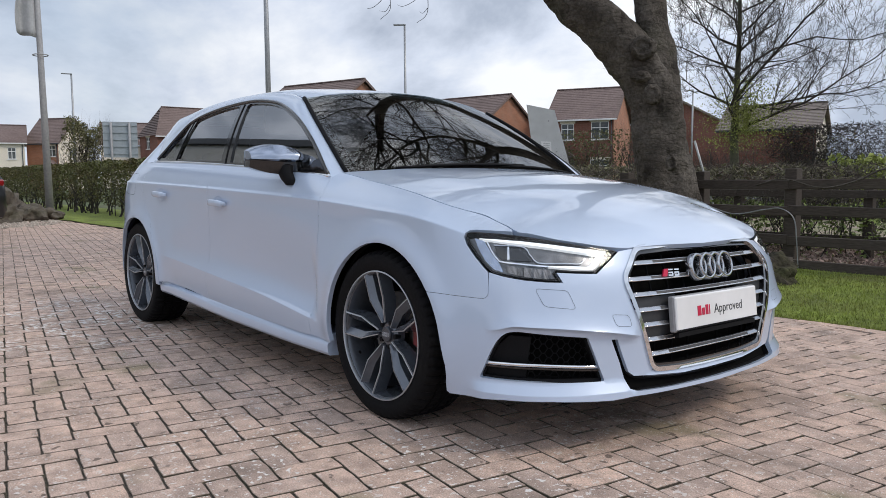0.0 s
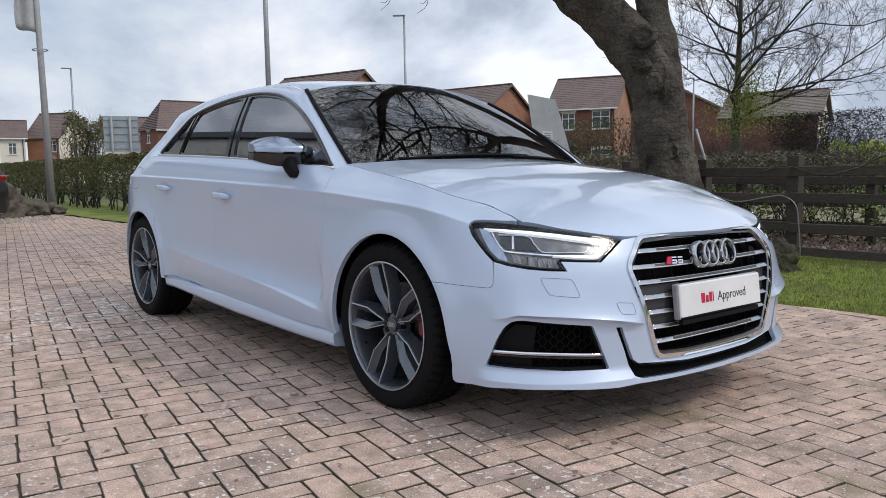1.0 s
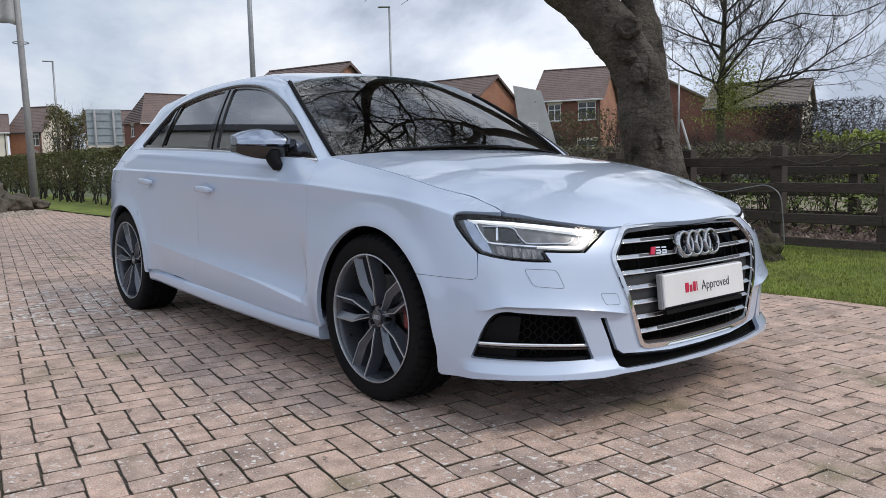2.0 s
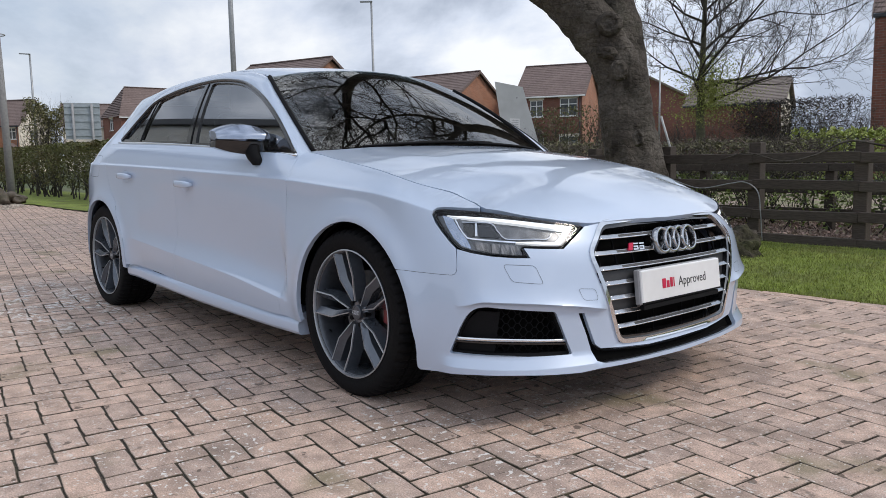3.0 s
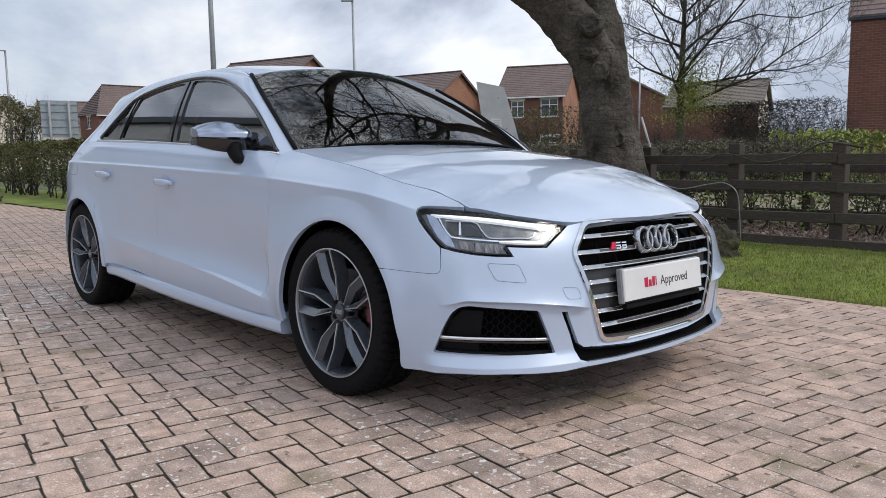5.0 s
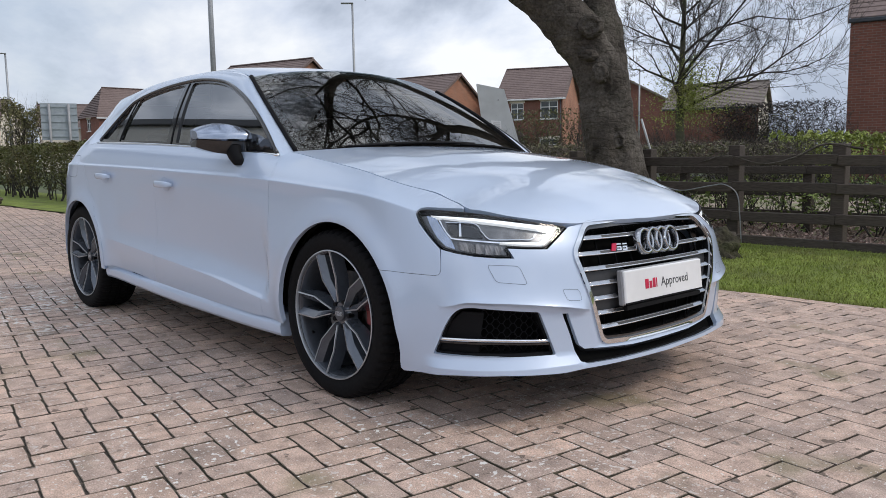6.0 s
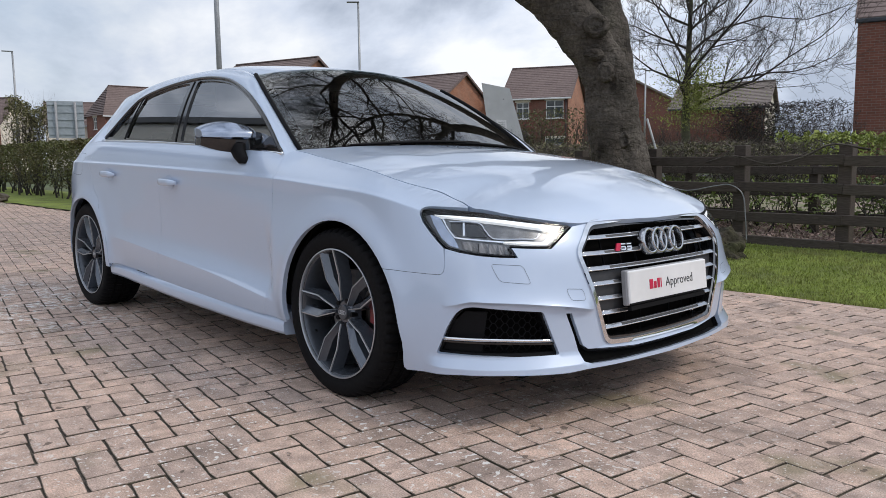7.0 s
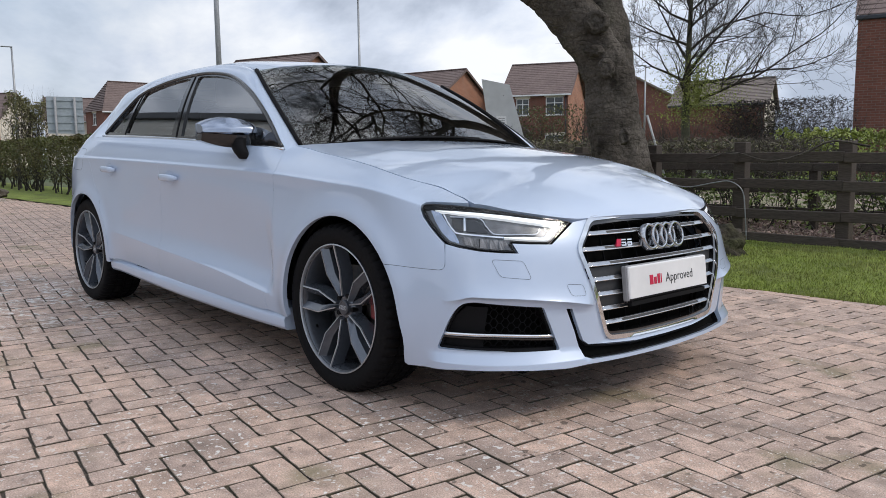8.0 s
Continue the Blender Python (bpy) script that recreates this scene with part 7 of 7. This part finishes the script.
def build_mirror(mir):
    """The door mirror: black foot and underside, satin cap with a raised centre band."""
    secs_cap, secs_low = [], []
    n = 14
    for k in range(n + 1):
        t = k / n                                   # 0 at the tip, 1 at the inner end
        y = -0.995 + 0.205 * t
        g = max(0.55, 0.55 + 0.45 * (1 - (1 - min(1, t / 0.6)) ** 2.0)) * (1.0 if t < 0.92 else 1 - 2.2 * (t - 0.92))
        xf = -0.765 + 0.085 * g - 0.05 * (1 - t)
        xr = -0.795 - 0.05 * (1 - t)
        top = 0.988 + 0.062 * (0.30 + 0.70 * math.sin(math.pi * min(1.0, 0.10 + 0.78 * t)) ** 0.8)
        low = 0.976 - 0.018 * g
        secs_cap.append([(xr, y, low + 0.01), (xr - 0.004, y, top - 0.006), (xr + 0.02, y, top), (xf - 0.032 * g, y, top - 0.008), (xf - 0.004, y, 1.004 + 0.004 * g), (xf + 0.003, y, 0.998), (xf + 0.003, y, 0.980), (xf - 0.005, y, low + 0.014), (xf - 0.02, y, low + 0.008)])
        secs_low.append([(xr, y, low + 0.012), (xf - 0.006, y, low + 0.012), (xf - 0.010, y, low - 0.012), (xf - 0.030 * g, y, low - 0.042 * g), (xr + 0.01, y, low - 0.038 * g), (xr, y, low - 0.020)])
    for secs in (secs_cap, secs_low):            # rounded tip
        c = [sum(q[i] for q in secs[0]) / len(secs[0]) for i in range(3)]
        secs.insert(0, [tuple(c[i] + (q[i] - c[i]) * 0.80 - (0.006 if i == 1 else 0) for i in range(3)) for q in secs[0]])
        secs.insert(0, [tuple(c[i] + (q[i] - c[i]) * 0.40 - (0.004 if i == 1 else 0) for i in range(3)) for q in secs[0]])
    cap = loft("mirror_cap", secs_cap, SATIN, car, "satin silver mirror cap", closed=True, caps=True, mirror=mir, angle=42)
    low = loft("mirror_base", secs_low, BLACK_GLOSS, cap, closed=True, caps=True, mirror=mir, angle=40)
    secs = []
    for (x, y, z), (wx, wy) in zip(((-0.745, -0.855, 0.955), (-0.725, -0.862, 0.925), (-0.700, -0.862, 0.895), (-0.685, -0.852, 0.868)), ((0.052, 0.035), (0.048, 0.028), (0.046, 0.026), (0.030, 0.024))):
        secs.append([(x + wx * math.cos(a), y + wy * math.sin(a), z) for a in (2 * math.pi * j / 12 for j in range(12))])
    loft("mirror_arm", secs, BLACK_MATT, cap, closed=True, caps=True, mirror=mir)


def tyre_mesh(name, parent, side):
    """Tyre with rounded walls, grooves round the tread and cut shoulder blocks."""
    prof = [(0.236, 0.094), (0.243, 0.104), (0.262, 0.1115), (0.285, 0.1125), (0.300, 0.108), (0.3105, 0.098), (0.3155, 0.085), (0.3172, 0.062), (0.3172, 0.058), (0.310, 0.056), (0.310, 0.048), (0.3178, 0.046),
            (0.318, 0.014), (0.311, 0.012), (0.311, 0.003), (0.318, 0.001)]
    prof += [(r, -o) for r, o in prof[::-1]]
    sides, v, f = 216, [], []
    for j, (r, o) in enumerate(prof):
        shoulder = 0.302 < r and abs(o) > 0.013
        for k in range(sides):
            a = 2 * math.pi * (k + (0.6 if o > 0 else 0) * (abs(o) / 0.1)) / sides
            rr = r - (0.0075 if shoulder and k % 4 == 0 else 0.0)
            v.append((rr * math.cos(a), side * o, rr * math.sin(a)))
    n = len(prof)
    f = [(j * sides + k, j * sides + (k + 1) % sides, (j + 1) * sides + (k + 1) % sides, (j + 1) * sides + k) for j in range(n - 1) for k in range(sides)]
    ob = from_lists(name, v, f, RUBBER, parent, "low-profile black tyre", True)
    ob.data.set_sharp_from_angle(angle=radians(32))
    return ob


def build_wheel(x, track, side, turn=0.0):
    """side -1: the car's right. The wheel's outer face looks along side * y."""
    w = lathe("wheel", [(0.243, side * 0.108), (0.2435, side * 0.100), (0.232, side * 0.094), (0.226, side * 0.080), (0.222, side * 0.03), (0.215, -side * 0.06), (0.23, -side * 0.095), (0.236, -side * 0.1)], RIM_BARREL, car, 72, label="grey five twin-spoke alloy wheel")
    w.matrix_local = Matrix.Translation((x, side * track / 2, HUB_Z))
    lathe("rim_lip", [(0.2425, side * 0.1095), (0.2382, side * 0.1105), (0.2366, side * 0.1075), (0.2366, side * 0.098), (0.2420, side * 0.098)], RIM_CUT, w, 72, label="bright machined rim edge")
    tyre_mesh("tyre", w, side)
    for k in range(5):
        a0 = radians((36 + 72 * k) if side < 0 else (144 + 72 * k)) + turn
        for sg in (-1, 1):
            def at(r, off):
                """A point at radius r, pushed off sideways by off, in the wheel's plane."""
                ca, sa = math.cos(a0), math.sin(a0)
                return (r * ca - off * sa, r * sa + off * ca)
            # the fork: out from the hub, then parallel to the rim
            cl = [(0.045, sg * 0.0045, 0.078), (0.090, sg * 0.0165, 0.087), (0.134, sg * 0.0305, 0.095), (0.185, sg * 0.0308, 0.100), (0.238, sg * 0.0312, 0.105)]
            hw = [0.0055, 0.0095, 0.0128, 0.0128, 0.0130]
            secs, cut_a = [], []
            for (r, o, d), hh in zip(cl, hw):
                q = []
                # a face that falls from the outer ridge towards the slot, and a sloping outer wall
                for off, dep in ((o - sg * hh, d - 0.021), (o - sg * (hh - 0.003), d - 0.019), (o + sg * (hh - 0.003), d - 0.001), (o + sg * hh, d - 0.002), (o + sg * (hh + 0.010), d - 0.052), (o - sg * (hh + 0.001), d - 0.055)):
                    px, pz = at(r, off)
                    q.append((px, side * dep, pz))
                secs.append(q)
                for store, lo, hi in ((cut_a, hh - 0.0030, hh + 0.0010),):
                    e = []
                    for off, dep in ((o + sg * lo, d + 0.0010), (o + sg * hi, d + 0.0002), (o + sg * hi, d - 0.005), (o + sg * lo, d - 0.005)):
                        px, pz = at(r, off)
                        e.append((px, side * dep, pz))
                    store.append(e)
            loft("spoke", secs, RIM_GREY, w, closed=True, caps=True, angle=25)
            loft("spoke_edge", cut_a, RIM_CUT, w, "machined edge", closed=True, caps=True, angle=25)
    lathe("hub", [(0, side * 0.064), (0.040, side * 0.064), (0.052, side * 0.055), (0.060, side * 0.03), (0, side * 0.03)], RIM_GREY, w, 30)
    cap = lathe("hub_cap", [(0, side * 0.0765), (0.026, side * 0.0758), (0.0285, side * 0.0735), (0.0285, side * 0.060)], RIM_BARREL, w, 28)
    for k in range(4):
        lathe("cap_ring", [(0.0064, side * 0.0763), (0.0074, side * 0.0772), (0.0084, side * 0.0763)], RIM_CUT, cap, 14, centre=(-0.0138 + 0.0092 * k, 0, 0))
    for k in range(5):
        a = radians(72 * k + (0 if side < 0 else 36)) + turn
        lathe("wheel_bolt", [(0, side * 0.070), (0.009, side * 0.070), (0.010, side * 0.045)], BLACK_MATT, w, 8, centre=(0.047 * math.cos(a), 0, 0.047 * math.sin(a)))
    lathe("brake_disc", [(0.06, side * 0.010), (0.155, side * 0.010), (0.158, side * 0.006), (0.158, -side * 0.016), (0.06, -side * 0.016)], DISC_STEEL, w, 48)
    secs = []
    for k in range(9):
        a = radians(-13 + 32 * k / 8)
        secs.append([(r * math.cos(a), side * d, r * math.sin(a)) for r, d in ((0.112, 0.030), (0.150, 0.033), (0.178, 0.020), (0.178, -0.035), (0.105, -0.035))])
    loft("brake_caliper", secs, CALIPER_RED, w, "red brake caliper", closed=True, caps=True)
    valve = radians(208)
    tube("valve", [(0.218 * math.cos(valve), side * 0.06, 0.218 * math.sin(valve)), (0.195 * math.cos(valve), side * 0.078, 0.195 * math.sin(valve))], 0.004, BLACK_MATT, w, 6)
    return w


def build_underside_and_cabin():
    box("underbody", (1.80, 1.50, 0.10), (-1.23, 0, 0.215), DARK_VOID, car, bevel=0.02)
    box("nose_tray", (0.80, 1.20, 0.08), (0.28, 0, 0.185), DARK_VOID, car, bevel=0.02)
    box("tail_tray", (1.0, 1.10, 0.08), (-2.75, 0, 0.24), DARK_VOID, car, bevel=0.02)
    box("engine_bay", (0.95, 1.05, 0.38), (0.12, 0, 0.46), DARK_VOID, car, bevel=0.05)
    box("floor_tub", (2.5, 1.30, 0.20), (-1.75, 0, 0.37), LINING, car, bevel=0.04)
    box("boot_floor", (0.62, 1.1, 0.5), (-3.0, 0, 0.52), LINING, car, bevel=0.04)
    # dashboard
    secs = []
    for k in range(17):
        y = -0.70 + 1.40 * k / 16
        p = y / 0.7
        xf = -0.50 + 0.16 * (1 - p * p)
        hood_up = 0.035 * math.exp(-((y + 0.36) / 0.17) ** 2)
        secs.append([(xf, y, 0.915), (xf - 0.22, y, 0.930 + 0.5 * hood_up), (xf - 0.40, y, 0.925 + hood_up), (xf - 0.46, y, 0.895 + hood_up * 0.6), (xf - 0.45, y, 0.70), (xf - 0.30, y, 0.50)])
    loft("dashboard", secs, LINING, car, "black dashboard")
    sw = [(-0.985 + 0.07 * math.cos(a), -0.36 + 0.185 * math.sin(a), 0.86 + 0.165 * math.cos(a)) for a in (2 * math.pi * k / 28 for k in range(28))]
    wheel = tube("steering_wheel", sw, 0.016, LINING, car, 8, True)
    box("steering_hub", (0.06, 0.16, 0.12), (-0.97, -0.36, 0.85), LINING, wheel, bevel=0.02)
    box("steering_spoke", (0.02, 0.34, 0.03), (-0.975, -0.36, 0.86), LINING, wheel, bevel=0.005)
    for x, ys in ((-1.42, (-0.36, 0.36)), (-2.30, (-0.36, 0.36))):
        for y in ys:
            seat = part("seat", bm_box(bmesh.new(), (0.50, 0.50, 0.16), (x + 0.22, y, 0.55), 0.05, None, 3), SEAT_CLOTH, car, "black leather sports seat", True, 60)
            part("seat_back", bm_box(bmesh.new(), (0.13, 0.48, 0.62 if x > -2 else 0.46), (x - 0.10, y, 0.84 if x > -2 else 0.74), 0.05, Matrix.Rotation(radians(-14), 4, "Y"), 3), SEAT_CLOTH, seat, "", True, 60)
            part("headrest", bm_box(bmesh.new(), (0.09, 0.26, 0.17 if x > -2 else 0.10), (x - 0.205, y, 1.22 if x > -2 else 1.02), 0.04, Matrix.Rotation(radians(-8), 4, "Y"), 3), SEAT_CLOTH, seat, "", True, 60)
    head = [[(x, y, roof(x, y)[2] - 0.03) for y in (-0.50 + 1.0 * j / 12 for j in range(13))] for x in (-1.08 - 1.5 * i / 10 for i in range(11))]
    loft("headlining", head, HEADLINING, car, "pale cloth headlining")
    im = part("interior_mirror", bm_box(bmesh.new(), (0.03, 0.24, 0.065), (-1.06, 0.0, 1.215), 0.012, None, 2), BLACK_MATT, car)
    box("mirror_stalk", (0.10, 0.03, 0.03), (-1.02, 0, 1.245), BLACK_MATT, im)
    for y in (-0.35, 0.35):
        box("sun_visor", (0.16, 0.42, 0.015), (-1.18, y, 1.305), HEADLINING, car, bevel=0.006, rot=Matrix.Rotation(radians(12), 4, "Y"))
    for y in (-0.725, 0.725):
        box("door_lining", (2.05, 0.03, 0.50), (-1.55, y, 0.68), LINING, car, bevel=0.01)
    box("firewall", (0.04, 1.3, 0.5), (-0.42, 0, 0.62), DARK_VOID, car)


build_bonnet()
build_front()
build_grille()
build_lamps()
build_sides()
build_tail()
build_cabin()
for x_axle, track in ((0.0, 1.535), (-WHEELBASE, 1.515)):
    for wheel_side in (-1, 1):
        build_wheel(x_axle, track, wheel_side, radians(-4 if x_axle == 0.0 else -11))
build_underside_and_cabin()

# ---- block paving: herringbone of 200 x 100 mm blocks ----
PITCH, PAVE_TURN, PAVE_ORIGIN = 0.102, radians(-10.3), (0.07, -0.986)
BLOCK_MAT = FAR_BLOCK_MAT = paving_mat()
JOINT_MAT = mat("dark_joint_sand", (0.078, 0.060, 0.046), 0.95, vary=0.7, scale=90, second=(0.060, 0.066, 0.026), second_scale=1.5)


ARRIS_MAT = mat("soiled_block_arris", (0.29, 0.22, 0.178), 0.9, vary=0.5, scale=120, second=(0.10, 0.085, 0.06), second_scale=9, second_amount=0.8)


def paved(x, y):
    return y < (verge_edge(x) - 0.09 if x > -8.5 else 2.03) and -25.9 < x < 5.9 and -5.9 < y


def sides_of(faces):
    """Material slots of a block's faces: clean top, worn and soiled arris, joint sand on the walls."""
    n = (len(faces) - 1) // 2
    return [0] + [2] * n + [1] * n


def plain_block(w, h):
    lo = [(-w / 2, -h / 2), (w / 2, -h / 2), (w / 2, h / 2), (-w / 2, h / 2)]
    v = [(x, y, -0.012) for x, y in lo] + [(x, y, -0.0014) for x, y in lo] + [(x * (1 - 0.0040 / w), y * (1 - 0.0040 / h), 0.0) for x, y in lo]
    return v, [(8, 9, 10, 11)] + [(a + i, a + (i + 1) % 4, a + 4 + (i + 1) % 4, a + 4 + i) for a in (0, 4) for i in range(4)]


def block_mesh(name, w, h, seed):
    """A worn block: soft arrises and a slightly uneven top."""
    rng = random.Random(seed)
    ring = []
    for sx, sy in ((-1, -1), (1, -1), (1, 1), (-1, 1)):            # each side broken once or twice, so the edge wanders
        nx, ny = (1, 0) if sy < 0 and sx < 0 else (0, 1) if sx > 0 and sy < 0 else (-1, 0) if sx > 0 else (0, -1)
        span = w if nx else h
        for t in (0.02, 0.35, 0.68) if nx else (0.04, 0.5):
            ring.append((sx * w / 2 + nx * span * t + rng.gauss(0, 0.0007), sy * h / 2 + ny * span * t + rng.gauss(0, 0.0007)))
    n = len(ring)
    v = [(x, y, -0.012) for x, y in ring] + [(x, y, -0.0014) for x, y in ring]
    v += [(x * (1 - 0.0040 / w), y * (1 - 0.0040 / h), rng.uniform(-0.0004, 0.0004)) for x, y in ring]
    f = [tuple(range(2 * n, 3 * n))]
    for a in (0, n):
        f += [(a + i, a + (i + 1) % n, a + n + (i + 1) % n, a + n + i) for i in range(n)]
    return v, f


def make_paving():
    base = sheet("pavement", -26, 6, -6, 2.72, 80, 60, lambda x, y: fall(x, y) - 0.0060, JOINT_MAT, "weathered pink grey herringbone block paving", "paving")
    cu, su = math.cos(PAVE_TURN), math.sin(PAVE_TURN)
    near, far = [], []
    for i in range(-270, 110):
        for j in range(-120, 120):
            k = (i + j) % 4
            if k == 0:
                cx, cy, flat = i + 1.0, j + 0.5, True
            elif k == 2:
                cx, cy, flat = i + 0.5, j + 1.0, False
            else:
                continue
            u, w = cx * PITCH, cy * PITCH
            x, y = PAVE_ORIGIN[0] + u * cu - w * su, PAVE_ORIGIN[1] + u * su + w * cu
            if not paved(x, y):
                continue
            d = math.hypot(x - 1.35, y + 1.55)
            (near if d < 1.42 else far).append((x, y, flat))
    near.sort(key=lambda q: math.hypot(q[0] - 1.35, q[1] + 1.55))
    far += near[300:]
    near = near[:300]
    rng = random.Random(21)
    meshes = []
    for k in range(10):
        v, f = block_mesh("paving_block", 2 * PITCH - 0.0050, PITCH - 0.0050, k)
        me = bpy.data.meshes.new("paving_block")
        me.from_pydata(v, [], f)
        for material in (BLOCK_MAT, ARRIS_MAT, JOINT_MAT):
            me.materials.append(material)
        me.polygons.foreach_set("material_index", sides_of(f))
        meshes.append(me)
    for x, y, flat in near:
        ob = new("paving_block", meshes[rng.randrange(10)])
        ob.parent = base
        ob.matrix_local = Matrix.Translation((x, y, fall(x, y) + rng.uniform(-0.0008, 0.0012))) @ Euler((rng.gauss(0, 0.003), rng.gauss(0, 0.003), PAVE_TURN + (0 if flat else math.pi / 2) + rng.gauss(0, 0.006))).to_matrix().to_4x4()
    v, f, slots = [], [], []
    shapes = [block_mesh("b", 2 * PITCH - 0.0050, PITCH - 0.0050, 40 + k) for k in range(8)]
    plain = plain_block(2 * PITCH - 0.0050, PITCH - 0.0050)
    for x, y, flat in far:
        sv, sf = shapes[rng.randrange(8)] if math.hypot(x - 1.35, y + 1.55) < 4.5 else plain
        a = PAVE_TURN + (0 if flat else math.pi / 2) + rng.gauss(0, 0.006)
        ca, sa, z, tx, ty = math.cos(a), math.sin(a), fall(x, y) + rng.uniform(-0.0008, 0.0012), rng.gauss(0, 0.003), rng.gauss(0, 0.003)
        b = len(v)
        slots += sides_of(sf)
        v += [(x + px * ca - py * sa, y + px * sa + py * ca, pz + z + tx * px + ty * py) for px, py, pz in sv]
        f += [tuple(q + b for q in face) for face in sf]
    rest = from_lists("paving_blocks", v, f, FAR_BLOCK_MAT, base)
    for material in (ARRIS_MAT, JOINT_MAT):
        rest.data.materials.append(material)
    rest.data.polygons.foreach_set("material_index", slots)
    rest["kind"] = "stuff"
    # kerb of blocks laid along the grass
    v, f = [], []
    x = -9.0
    while x < 4.5:
        y = verge_edge(x) - 0.045
        sv, sf = shapes[rng.randrange(8)]
        b = len(v)
        v += [(x + 0.1 + px, y + py, pz + fall(x, y) + 0.002) for px, py, pz in sv]
        f += [tuple(q + b for q in face) for face in sf]
        x += 0.204
    edge = from_lists("edging_blocks", v, f, FAR_BLOCK_MAT, base)
    edge["kind"] = "stuff"


make_paving()
for bx, by, turn, length in ((1.46, -1.06, 60, 0.055), (1.55, -1.30, 20, 0.035), (0.55, -1.75, 100, 0.05), (1.75, -1.05, 150, 0.03), (0.75, -1.62, 10, 0.03)):
    twig = tube("fallen_twig", spline([(-length / 2, 0, 0.004), (0, 0.006, 0.005), (length / 2, -0.004, 0.006)], 4), 0.0014, TWIG, sides=5)
    twig.matrix_world = pose(bx, by, fall(bx, by) + 0.0002, 0, 0, turn)
    tagged(twig, "short dark broken twig lying on the paving", "twig", "twigs on the paving")
